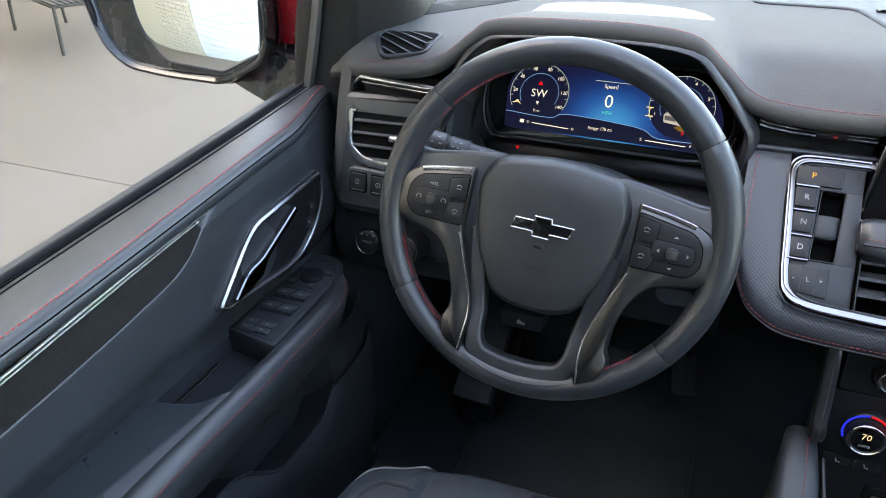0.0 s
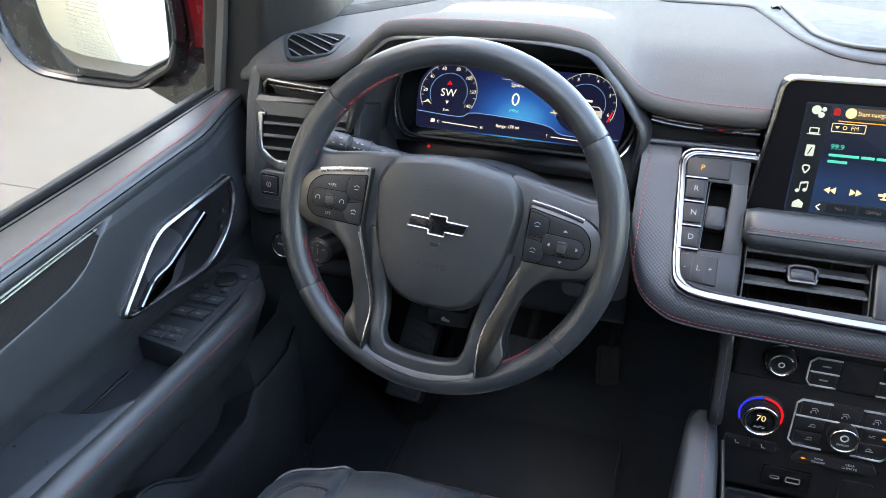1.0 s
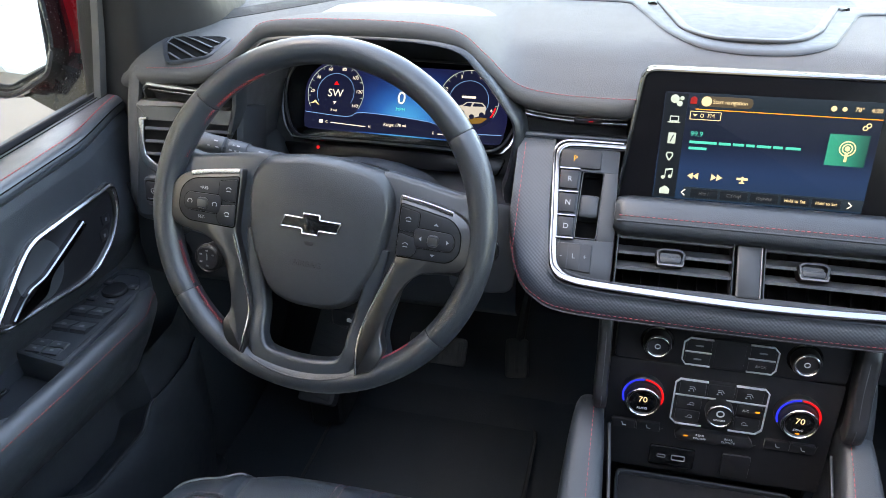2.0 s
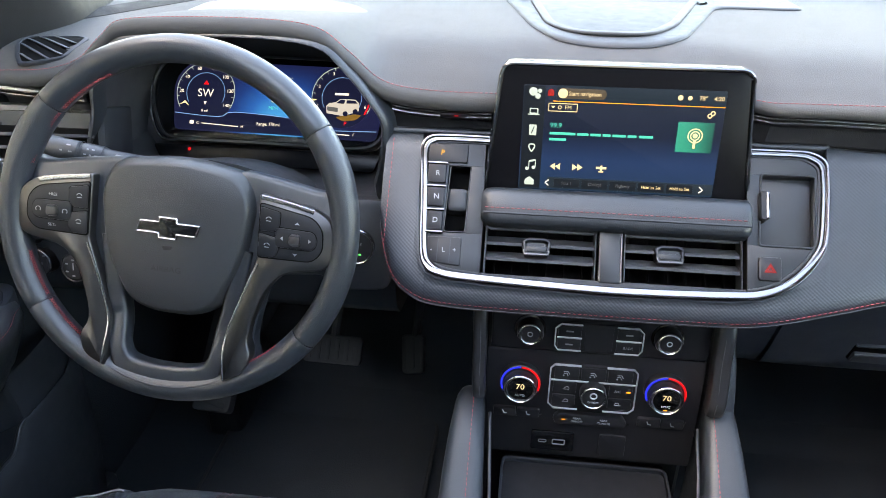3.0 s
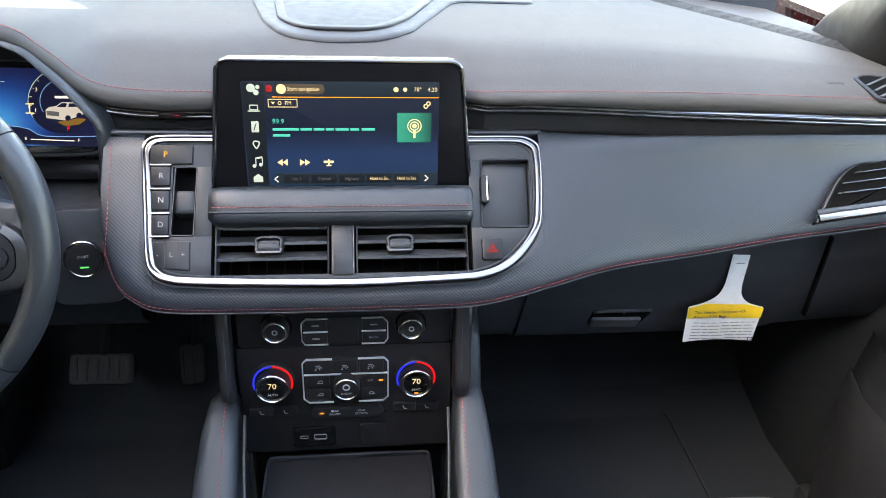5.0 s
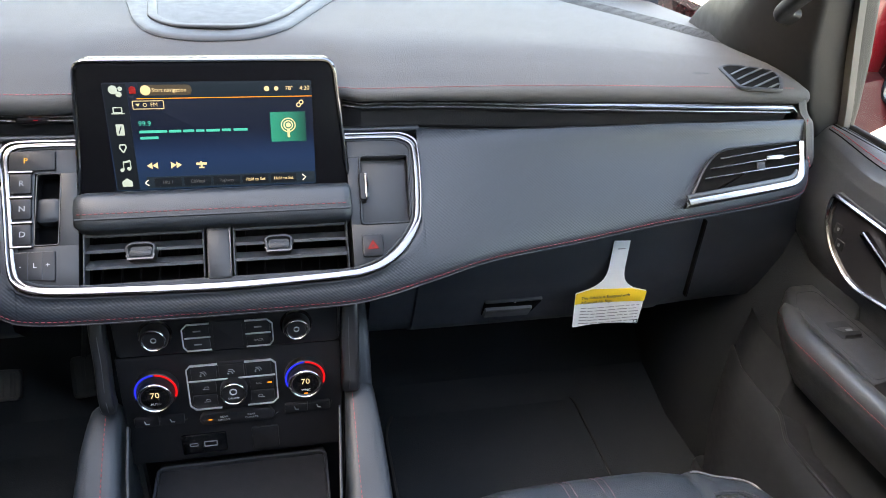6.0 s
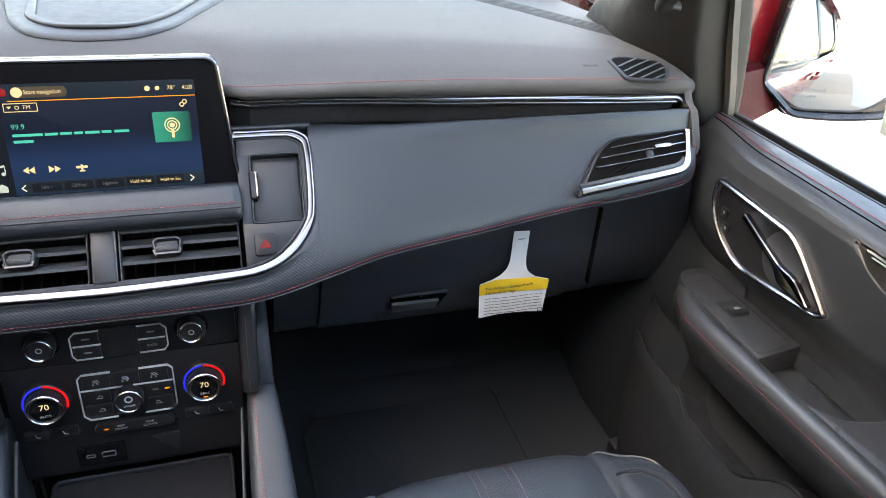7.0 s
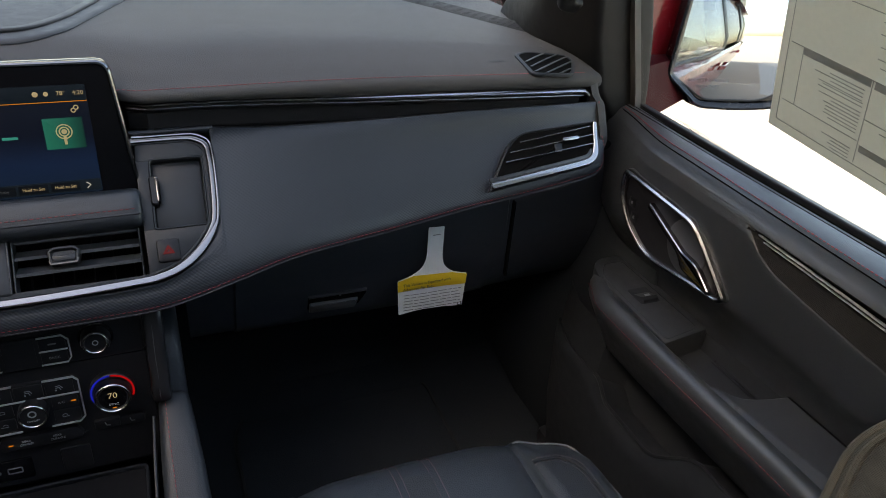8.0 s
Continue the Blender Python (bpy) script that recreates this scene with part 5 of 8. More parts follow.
        # thin black ring draws the shade of a groove
        part("pod_groove", frame_ring(inset(pod, -0.0008), 0.0014, -0.006, 0.0004, 0.0004), GAP_SHADE, pods, m=mm)
        ro = rounded([(0.108, 0.0105), (0.148, 0.0095), (0.1525, 0.001), (0.149, -0.0095), (0.109, -0.0100)], [0.006, 0.006, 0.008, 0.006, 0.006], 4)
        part("rocker", plate(ro, 0.0004, 0.0022, 0.0008), BUTTON, pods, m=mm)
        part("rocker_groove", frame_ring(inset(ro, -0.0008), 0.0012, 0.0004, 0.0010, 0.0002), GAP_SHADE, pods, m=mm)
        rl = part("roller", box(0.1235, 0.1350, -0.0065, 0.0055, 0.0, 0.0058, 0.002), SATIN, pods, "ribbed metal thumb roller", m=mm)
        for k in (0, 3):
            part("rib", box(0.1245, 0.1340, -0.0050 + 0.003 * k - 0.0006, -0.0050 + 0.003 * k + 0.0006, 0.0050, 0.0062, 0.0003), DARK, rl, m=mm)
        for y0, y1 in ((0.0055, 0.0310), (-0.0215, 0.0040)):
            q = rounded([(0.0915, y0), (0.1070, y0), (0.1120, y0 + 0.006), (0.1120, y1 - 0.005), (0.0915, y1 - 0.001)], 0.0025, 3)
            part("button", plate(q, 0.0003, 0.0020, 0.0007), BUTTON, pods, m=mm)
            part("button_groove", frame_ring(inset(q, -0.0007), 0.0011, 0.0003, 0.0009, 0.0002), GAP_SHADE, pods, m=mm)
            yc = (y0 + y1) / 2
            polyline("symbol", arc(0.0030, 20, 160, 8, 0.1005, yc - 0.001), 0.0008, mm, SOFT_MARK, pods, 0.0021)
            bar("symbol", 0.0050, 0.0009, mm, SOFT_MARK, pods, 0.1005, yc - 0.0022, 0.0021)
        if s > 0:
            for x, y, a in ((0.130, 0.0165, 1), (0.130, -0.0160, -1)):
                part("symbol", plate([(x - 0.0025, y - 0.0012 * a), (x + 0.0025, y - 0.0012 * a), (x, y + 0.0014 * a)][::a], 0.0006, 0.0009, 0.0001), SOFT_MARK, pods, m=mm)
            for x, a in ((0.1155, -1), (0.1445, 1)):
                part("symbol", plate([(x - 0.0012 * a, -0.0022), (x + 0.0016 * a, 0.0), (x - 0.0012 * a, 0.0022)][::a], 0.0022, 0.0025, 0.0001), SOFT_MARK, pods, m=mm)
        else:
            writing("pod_word", "+RES", 0.0046, m, SOFT_MARK, pods, -0.130, 0.0160, 0.0007)
            writing("pod_word", "SET-", 0.0046, m, SOFT_MARK, pods, -0.130, -0.0160, 0.0007)
            for x in (0.1155, 0.1445):
                polyline("symbol", arc(0.0026, -40, 220, 10, x, -0.0005), 0.0007, mm, SOFT_MARK, pods, 0.0022)
    run = spline([(-0.072, -0.020), (-0.065, -0.070), (-0.0575, -0.110), (-0.054, -0.140), (-0.040, -0.1610), (0.0, -0.1665), (0.040, -0.1610), (0.055, -0.140), (0.0585, -0.110), (0.066, -0.070), (0.073, -0.020)], 6)
    section = lambda t: rrect(0.019 + 0.008 * (step(0.30, 0.42, t) - step(0.58, 0.70, t)), 0.022, 0.005, n=3)
    part("lower_bridge", sweep([(p[0], p[1], -0.0185 + 0.0085 * step(-0.10, -0.145, p[1])) for p in run], section, (0, 0, 1)), LEATHER, w, "black lower rim bridge", m=m, sharp=60)
    part("seam", tube([(x, -0.1738 + 0.0142 * (x / 0.062) ** 2, 0.0060 - 0.0035 * (x / 0.062) ** 2) for x in np.linspace(-0.062, 0.062, 16)], 0.0010, 5), DARK, w, m=m)
    # column shroud behind the hub, and the stalk
    sh = [[(0.062 * c, 0.052 * s + dy, z) for c, s in circle(1, 20)] for z, dy in ((-0.042, -0.01), (-0.07, -0.01), (-0.16, -0.012), (-0.26, -0.03))]
    col = thing("steering_column", "black plastic steering column shroud with a control stalk", "steering column", (-0.463, -0.06, 0.62))
    part("shroud", loft(sh), DARK, col, m=m)
    cap = [[(0.095 * c, 0.035 * s + 0.030, z) for c, s in circle(1, 20)] for z in (-0.09, -0.12, -0.22)]
    part("shroud_top", loft(cap), DARK, col, m=m)
    part("tilt_lever", box(-0.018, 0.018, -0.20, -0.185, -0.10, -0.06, 0.005), DARK, col, m=m)
    a, b = Vector((-0.548, -0.085, 0.690)), Vector((-0.650, -0.098, 0.712))
    st = axes(a, (0, 0.3, 1), (0, 1, 0.3))
    d = (b - a)
    tr = d.to_track_quat("Z", "Y").to_matrix().to_4x4()
    st = Matrix.Translation(a) @ tr
    part("stalk", loft([lift(circle(r, 18), z) for r, z in ((0.010, -0.05), (0.0105, 0.035), (0.0125, 0.042), (0.0130, 0.062), (0.0120, 0.064), (0.0120, 0.067), (0.0135, 0.069), (0.0140, 0.105), (0.0120, 0.112), (0.006, 0.114))]), PLASTIC, col, "black wiper and lamp stalk", m=st)
    along = d.normalized()
    face = Vector((0.29, -0.76, 0.32))
    face = (face - along * face.dot(along)).normalized()
    for lo, (row) in ((0.0, (("bar", 0.046, 0.004), ("bar", 0.052, 0.003), ("bar", 0.058, 0.004))), (28.0, (("bar", 0.050, 0.004), ("bar", 0.056, 0.003))), (-26.0, (("bar", 0.047, 0.003), ("bar", 0.055, 0.004))), (0.0, (("bar", 0.020, 0.012), ("bar", 0.074, 0.005), ("bar", 0.084, 0.004))), (30.0, (("bar", 0.022, 0.010), ("bar", 0.077, 0.006)))):
        fq = Matrix.Rotation(radians(lo), 3, along) @ face
        fm = axes(a + fq * 0.0, -along, along.cross(fq))
        if fm.col[2].to_3d().dot(fq) < 0:
            fm = axes(a + fq * 0.0, along, along.cross(fq) * -1)
        sign = 1.0 if fm.col[0].to_3d().dot(along) > 0 else -1.0
        for _, at, wd in row:
            rr = 0.0107 if at < 0.04 else (0.0134 if at < 0.066 else 0.0142)
            bar("stalk_mark", wd * 0.8, 0.0016, fm, SOFT_MARK, col, sign * at, 0.0, rr, 0.0004)
    for at in (0.040, 0.066):
        part("stalk_ring", tube([a + along * at + (Matrix.Rotation(radians(q), 3, along) @ face) * 0.0136 for q in range(0, 360, 18)], 0.0006, 5, True), DARK, col)
    rel = part("bonnet_release", box(-0.620, -0.540, 0.166, 0.30, 0.268, 0.302, 0.006), DARK, dash, "black bonnet release lever with a white symbol")
    part("symbol", plate(rounded([(-0.008, -0.004), (0.008, -0.004), (0.007, 0.001), (0.001, 0.001), (-0.004, 0.0045), (-0.008, 0.0015)], 0.001, 2), 0, 0.0006, 0.0002), MARK, rel, m=axes((-0.580, 0.1645, 0.285), (1, 0, -0.15), (0, 0.2, 1)))


HUB_SKIN = surface("airbag_skin", (0.026, 0.027, 0.029), 0.38, grain=0.25, grain_scale=1100)
DIM_DARK = surface("pressed_lettering", (0.008, 0.008, 0.008), 0.6)
build_wheel()


# ---- centre display ----
DISPLAY = axes((0.0, -0.0105, 0.7165), (1, 0, 0), (0, 0.139, 0.99))


def build_display():
    d = thing("infotainment_display", "upright touch screen in a chrome-edged black bezel", "display", (0, -0.005, 0.65))
    m = DISPLAY
    o = rounded([(-0.156, -0.070), (0.156, -0.070), (0.152, -0.045), (0.139, 0.0865), (-0.139, 0.0865), (-0.152, -0.045)], [0.006, 0.006, 0.02, 0.016, 0.016, 0.02], 6)
    part("housing", plate(o, -0.020, -0.002, 0.002), GLOSS, d, m=m)
    part("chrome_edge", frame_ring(o, 0.0050, -0.014, 0.0035, 0.0016), CHROME, d, "polished chrome edge", m=m)
    part("cover_glass", plate(inset(o, 0.0048), -0.002, 0.0012, 0.0004), COVER_GLASS, d, "gloss black cover glass", m=m)
    part("support", box(-0.11, 0.11, -0.072, 0.04, -0.055, -0.019, 0.01), PLASTIC, d, m=m)
    s = part("screen", plate(rrect(0.224, 0.122, 0.002), 0.0012, 0.0018, 0.0002), SCREEN_DARK, d, "lit dark blue screen with media controls", m=m)
    z = 0.0019
    bar("top_bar", 0.186, 0.0175, m, G_BARS, s, 0.0185, 0.0525, z)
    bar("orange_line", 0.190, 0.0011, m, G_ORANGE, s, 0.017, 0.0435, z)
    bar("side_bar", 0.024, 0.120, m, G_SIDE, s, -0.099, 0.0, z)
    bar("pill", 0.054, 0.0115, m, G_PILL, s, -0.046, 0.0525, z + 0.0003, 0.005)
    part("pill_icon", plate(circle(0.0055, 18, -0.0675, 0.0525), z + 0.0006, z + 0.0009, 0.0001), G_CREAM, s, m=m)
    writing("navigation_word", "Start navigation", 0.0066, m, G_CREAM, s, -0.0610, 0.0525, z + 0.0008, "LEFT", 0.88)
    part("alert_icon", plate(rounded([(-0.0845, 0.049), (-0.0775, 0.049), (-0.0775, 0.0555), (-0.081, 0.0575), (-0.0845, 0.0555)], 0.001, 2), z + 0.0003, z + 0.0006, 0.0001), G_REDDIM, s, m=m)
    for k, wd in enumerate((0.006, 0.005)):
        part("status_icon", plate(circle(wd / 2, 12, 0.062 + 0.0105 * k, 0.0525), z + 0.0003, z + 0.0006, 0.0001), G_CREAM, s, m=m)
    writing("outside_degrees", "78\u00b0", 0.0066, m, G_CREAM, s, 0.0870, 0.0525, z + 0.0004)
    writing("clock_digits", "4:20", 0.0066, m, G_CREAM, s, 0.1040, 0.0525, z + 0.0004)
    part("source_box", frame_ring(rrect(0.033, 0.0095, 0.0008, -0.0665, 0.0365), 0.0008, z, z + 0.0004, 0.0001), G_CREAM, s, m=m)
    writing("source_word", "FM", 0.0062, m, G_CREAM, s, -0.0605, 0.0365, z + 0.0002)
    part("source_icon", plate([(-0.0800, 0.0380), (-0.0775, 0.0350), (-0.0750, 0.0380)], z, z + 0.0003, 0.0001), G_CREAM, s, m=m)
    part("source_icon", frame_ring(circle(0.0022, 12, -0.0700, 0.0365), 0.0008, z, z + 0.0003, 0.0001), G_CREAM, s, m=m)
    writing("station_number", "99.9", 0.0080, m, G_CYAN, s, -0.0797, 0.0155, z, "LEFT")
    for x0, x1, y in ((-0.0845, -0.055, 0.0065), (-0.053, -0.040, 0.0065), (-0.038, -0.026, 0.0065), (-0.024, -0.015, 0.0065), (-0.013, 0.002, 0.0065), (0.004, 0.014, 0.0065), (0.017, 0.0325, 0.0065), (-0.0845, -0.065, -0.0005)):
        bar("title_bar", x1 - x0, 0.0030, m, G_CYAN, s, (x0 + x1) / 2 + 0.0050, y, z)
    # album square
    part("cover_square", plate(rrect(0.040, 0.0345, 0.0006, 0.0835, 0.0085), z, z + 0.0003, 0.0001), COVER_TEAL, s, m=m)
    for r in (0.0085, 0.0055):
        part("cover_ring", frame_ring(circle(r, 24, 0.0835, 0.0105), 0.0013, z + 0.0003, z + 0.0006, 0.0001), G_CREAM, s, m=m)
    part("cover_dot", plate(circle(0.0028, 14, 0.0835, 0.0105), z + 0.0003, z + 0.0006, 0.0001), G_CREAM, s, m=m)
    bar("cover_stem", 0.003, 0.010, m, G_CREAM, s, 0.0835, 0.001, z + 0.0003)
    for dx in (0.0, 0.003):
        part("link_icon", frame_ring(circle(0.0028, 12, 0.0965 + dx, 0.0335 + dx), 0.0012, z, z + 0.0003, 0.0001), G_CREAM, s, m=m)
    for x, a in ((-0.0705, -1), (-0.0445, 1)):
        for dx in (-0.003, 0.003):
            part("skip_icon", plate([(x + dx - 0.003 * a, -0.0285), (x + dx + 0.003 * a, -0.0325), (x + dx - 0.003 * a, -0.0365)][::-a], z, z + 0.0003, 0.0001), G_CREAM, s, m=m)
    bar("tune_icon", 0.012, 0.0028, m, G_CREAM, s, -0.0170, -0.0320, z)
    bar("tune_icon", 0.0022, 0.007, m, G_CREAM, s, -0.0170, -0.0325, z + 0.0003)
    bar("tune_icon", 0.006, 0.0016, m, G_CREAM, s, -0.0170, -0.0365, z)
    bar("preset_bar", 0.190, 0.0135, m, G_BARS, s, 0.0165, -0.0525, z)
    for k, (word, lit) in enumerate((("Hits 1", False), ("ClsVinyl", False), ("Highway", False), ("Hold to Set", True), ("Hold to Set", True))):
        x = -0.0555 + 0.0325 * k
        bar("preset_tile", 0.030, 0.0105, m, G_SIDE, s, x, -0.0525, z + 0.0003)
        writing("preset_word", word, 0.0054, m, G_CREAM if lit else G_DIM, s, x, -0.0525, z + 0.0008, squeeze=0.88)
    for x, a in ((-0.0785, -1), (0.0985, 1)):
        polyline("chevron", [(x - 0.002 * a, -0.049), (x + 0.002 * a, -0.0525), (x - 0.002 * a, -0.056)], 0.0014, m, G_WHITE, s, z + 0.0004)
    # icon column
    ic = (0.0525, 0.031, 0.0095, -0.0115, -0.032, -0.051)
    part("icon", plate(circle(0.0048, 16, -0.101, ic[0] + 0.001), z + 0.0003, z + 0.0006, 0.0001), G_ICON, s, m=m)
    part("icon", plate(circle(0.0032, 12, -0.0955, ic[0] - 0.004), z + 0.0003, z + 0.0006, 0.0001), G_ICON, s, m=m)
    part("icon", plate(circle(0.0024, 12, -0.0935, ic[0] + 0.002), z + 0.0003, z + 0.0006, 0.0001), G_ICON, s, m=m)
    part("icon", frame_ring(rrect(0.010, 0.0065, 0.001, -0.099, ic[1] + 0.0005), 0.0012, z + 0.0003, z + 0.0006, 0.0001), G_ICON, s, m=m)
    bar("icon", 0.014, 0.0012, m, G_ICON, s, -0.099, ic[1] - 0.0035, z + 0.0003)
    part("icon", plate(rrect(0.0085, 0.0125, 0.001, -0.099, ic[2]), z + 0.0003, z + 0.0006, 0.0001), G_ICON, s, m=m)
    polyline("icon", [(-0.1005, ic[2] - 0.004), (-0.0975, ic[2] + 0.004)], 0.001, m, G_NAVY, s, z + 0.0007)
    part("icon", frame_ring(rounded([(-0.099, ic[3] - 0.0065), (-0.0945, ic[3] + 0.001), (-0.0955, ic[3] + 0.005), (-0.1025, ic[3] + 0.005), (-0.1035, ic[3] + 0.001)], 0.003, 3), 0.0016, z + 0.0003, z + 0.0006, 0.0001), G_ICON, s, m=m)
    for dx, dy in ((-0.004, -0.0045), (0.0035, -0.003)):
        part("icon", plate(circle(0.0022, 12, -0.099 + dx, ic[4] + dy), z + 0.0003, z + 0.0006, 0.0001), G_ICON, s, m=m)
        polyline("icon", [(-0.097 + dx, ic[4] + dy), (-0.097 + dx, ic[4] + dy + 0.009)], 0.0010, m, G_ICON, s, z + 0.0003)
    polyline("icon", [(-0.1012, ic[4] + 0.0045), (-0.0933, ic[4] + 0.006)], 0.0022, m, G_ICON, s, z + 0.0003)
    part("icon", plate(rounded([(-0.105, ic[5] - 0.005), (-0.094, ic[5] - 0.005), (-0.094, ic[5] + 0.001), (-0.0995, ic[5] + 0.005), (-0.105, ic[5] + 0.001)], 0.001, 2), z + 0.0003, z + 0.0006, 0.0001), G_ICON, s, m=m)


SCREEN_DARK = glow_ramp("media_screen", "Z", 0.655, 0.778, ((0.0, (0.012, 0.04, 0.10)), (0.3, (0.012, 0.045, 0.15)), (0.55, (0.005, 0.012, 0.035)), (1.0, (0.010, 0.020, 0.040))), 0.8)
COVER_TEAL = glow_ramp("cover_teal", "X", 0.06, 0.105, ((0.0, (0.015, 0.50, 0.37)), (0.6, (0.012, 0.33, 0.25)), (1.0, (0.006, 0.09, 0.07))), 0.8)
G_BARS = glow("lit_bar", (0.020, 0.035, 0.055), 0.8)
G_SIDE = glow("lit_side", (0.012, 0.018, 0.028), 0.8)
G_PILL = glow("lit_pill", (0.10, 0.085, 0.065), 0.8)
build_display()


# ---- centre stack on the slope: outlets, gear buttons, tray ----
def build_stack():
    m = SLOPE
    # padded roll under the screen
    prof = spline([(-0.010, 0.066), (0.006, 0.078), (0.017, 0.073), (0.0215, 0.060), (0.0205, 0.046), (0.0175, 0.0365), (0.010, 0.0325), (-0.02, 0.033)], 4)
    roll = []
    for x in (-0.153, -0.152, -0.149, *np.linspace(-0.14, 0.14, 12), 0.147, 0.150, 0.151):
        k = 1 - 0.25 * step(0.146, 0.153, abs(x))
        roll.append([(x, 0.06 + (v - 0.06) * k, o * k) for o, v in prof])
    pad = part("padded_roll", loft(roll), ROLL_SKIN, dash, "padded black roll with a stitched seam", m=m, sharp=60)
    part("stitching", stitches([SLOPE @ Vector((x, 0.0500, 0.0216)) for x in np.linspace(-0.148, 0.147, 60)]), SEAM_THREAD, pad)
    part("seam", tube([(x, 0.0445, 0.0198) for x in np.linspace(-0.150, 0.149, 20)], 0.0016, 6), DARK, pad, m=m)
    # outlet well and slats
    # well walls coloured near-black for the shade inside
    part("outlet_well", loft([[(-0.150, -0.028, 0.004), (-0.150, 0.040, 0.004)], [(-0.147, -0.024, -0.040), (-0.147, 0.040, -0.040)], [(0.145, -0.024, -0.040), (0.145, 0.040, -0.040)], [(0.148, -0.028, 0.004), (0.148, 0.040, 0.004)]], closed=False), GAP_SHADE, dash, m=m)
    part("outlet_floor", box(-0.150, 0.148, -0.030, -0.026, -0.042, 0.002), DARK, dash, m=m)
    part("divider", box(-0.0155, 0.0105, -0.027, 0.040, -0.030, 0.0035, 0.002), PANEL, dash, "satin divider between the outlets", m=m)
    part("divider_edge", box(0.0095, 0.0112, -0.026, 0.036, -0.010, 0.0042, 0.0006), SATIN, dash, m=m)
    for x0, x1, xt in ((-0.147, -0.018, -0.0865), (0.013, 0.145, 0.0645)):
        out = part("centre_outlet", frame_ring(rounded([(x0, -0.026), (x1, -0.026), (x1, 0.037), (x0, 0.037)], 0.003, 2), 0.002, -0.02, 0.001, 0.0008), PANEL, dash, "slatted centre air outlet", m=m)
        for k in range(3):
            v = -0.0050 + 0.0185 * k
            part("slat", loft([[(x0 + 0.002, v - 0.0022, -0.003), (x0 + 0.002, v + 0.0012, -0.0022), (x0 + 0.002, v + 0.012, -0.020), (x0 + 0.002, v + 0.008, -0.021)],
                               [(x1 - 0.002, v - 0.0022, -0.003), (x1 - 0.002, v + 0.0012, -0.0022), (x1 - 0.002, v + 0.012, -0.020), (x1 - 0.002, v + 0.008, -0.021)]]), KEYCAP, out, m=m)
        for k in range(6):
            x = x0 + 0.012 + (x1 - x0 - 0.024) * k / 5
            part("vane", box(x - 0.0008, x + 0.0008, -0.022, 0.036, -0.036, -0.026), GAP_SHADE, out, m=m)
        # finger tab: a hollow trapezoid with a bright lower lip
        shape = rounded([(xt - 0.0140, 0.0005), (xt + 0.0140, 0.0005), (xt + 0.0172, 0.0170), (xt + 0.0110, 0.0215), (xt - 0.0110, 0.0215), (xt - 0.0172, 0.0170)], [0.003, 0.003, 0.003, 0.004, 0.004, 0.003], 3)
        t = part("tab", dome(shape, ((0, -0.014), (0, 0.0015), (0.0012, 0.0034), (0.0030, 0.0036), (0.0045, 0.0012), (0.0050, -0.0020))), PANEL, out, "black hollow outlet tab", m=m)
        part("tab_face", plate(rounded([(xt - 0.0110, 0.0040), (xt + 0.0110, 0.0040), (xt + 0.0125, 0.0115), (xt - 0.0125, 0.0115)], 0.002, 2), -0.003, 0.0030, 0.0008), PANEL, t, m=m)
        part("tab_tip", sweep([(xt - 0.0146, 0.0060, 0.0030), (xt - 0.0132, 0.0014, 0.0036), (xt + 0.0132, 0.0014, 0.0036), (xt + 0.0146, 0.0060, 0.0030)], rrect(0.0028, 0.0034, 0.0011, n=3), (0, 0, 1)), SATIN, t, "bright tab lip", m=m)
    # chrome surround, open at the top behind the screen
    u = spline([(-0.150, 0.1415), (-0.205, 0.1415), (-0.222, 0.1385), (-0.2295, 0.128), (-0.2285, 0.105), (-0.2245, 0.05), (-0.2205, -0.002), (-0.213, -0.0195), (-0.196, -0.0275), (-0.15, -0.0315), (0.0, -0.0360), (0.13, -0.0325), (0.165, -0.0285), (0.190, -0.0185), (0.212, 0.000), (0.2285, 0.022), (0.2345, 0.040), (0.2375, 0.08), (0.2380, 0.115), (0.235, 0.130), (0.222, 0.1385), (0.205, 0.1405), (0.150, 0.1405)], 5)
    wide = lambda t: rrect(0.0032 + 0.0062 * (step(0.26, 0.40, t) - step(0.62, 0.72, t)), 0.009, 0.0015, n=3)
    part("chrome_surround", sweep([(p[0], p[1], 0.002) for p in u], wide, (0, 0, 1)), CHROME, dash, "bright chrome U-shaped trim round the centre stack", m=m)
    part("surround_inner", sweep([(p[0] * 0.982, 0.05 + (p[1] - 0.05) * 0.962, 0.0010) for p in u], lambda t: rrect(0.0062 - 0.0030 * (step(0.26, 0.40, t) - step(0.62, 0.72, t)), 0.007, 0.002, n=3), (0, 0, 1)), SURROUND, dash, "smoked chrome inner face of the trim", m=m)
    part("surround_groove", sweep([(p[0] * 0.962 + 0.0001, 0.05 + (p[1] - 0.05) * 0.925, 0.0004) for p in u], rrect(0.003, 0.003, 0.001, n=2), (0, 0, 1)), DARK, dash, m=m)
    part("lower_ledge", plate(rounded([(-0.20, -0.032), (0.17, -0.032), (0.155, -0.0245), (-0.155, -0.0245)], 0.002, 2), -0.02, 0.001, 0.001), PANEL, dash, m=m)
    # gear selector
    g = thing("gear_selector", "push-button gear selector with chrome-edged keys", "gear selector", (-0.19, -0.03, 0.65))
    o = rounded([(-0.2145, -0.020), (-0.150, -0.026), (-0.153, 0.030), (-0.153, 0.136), (-0.222, 0.136), (-0.2255, 0.12)], [0.012, 0.006, 0.01, 0.004, 0.01, 0.006], 4)
    hole = [(-0.198, 0.0265), (-0.1715, 0.0265), (-0.1695, 0.105), (-0.1955, 0.105)]
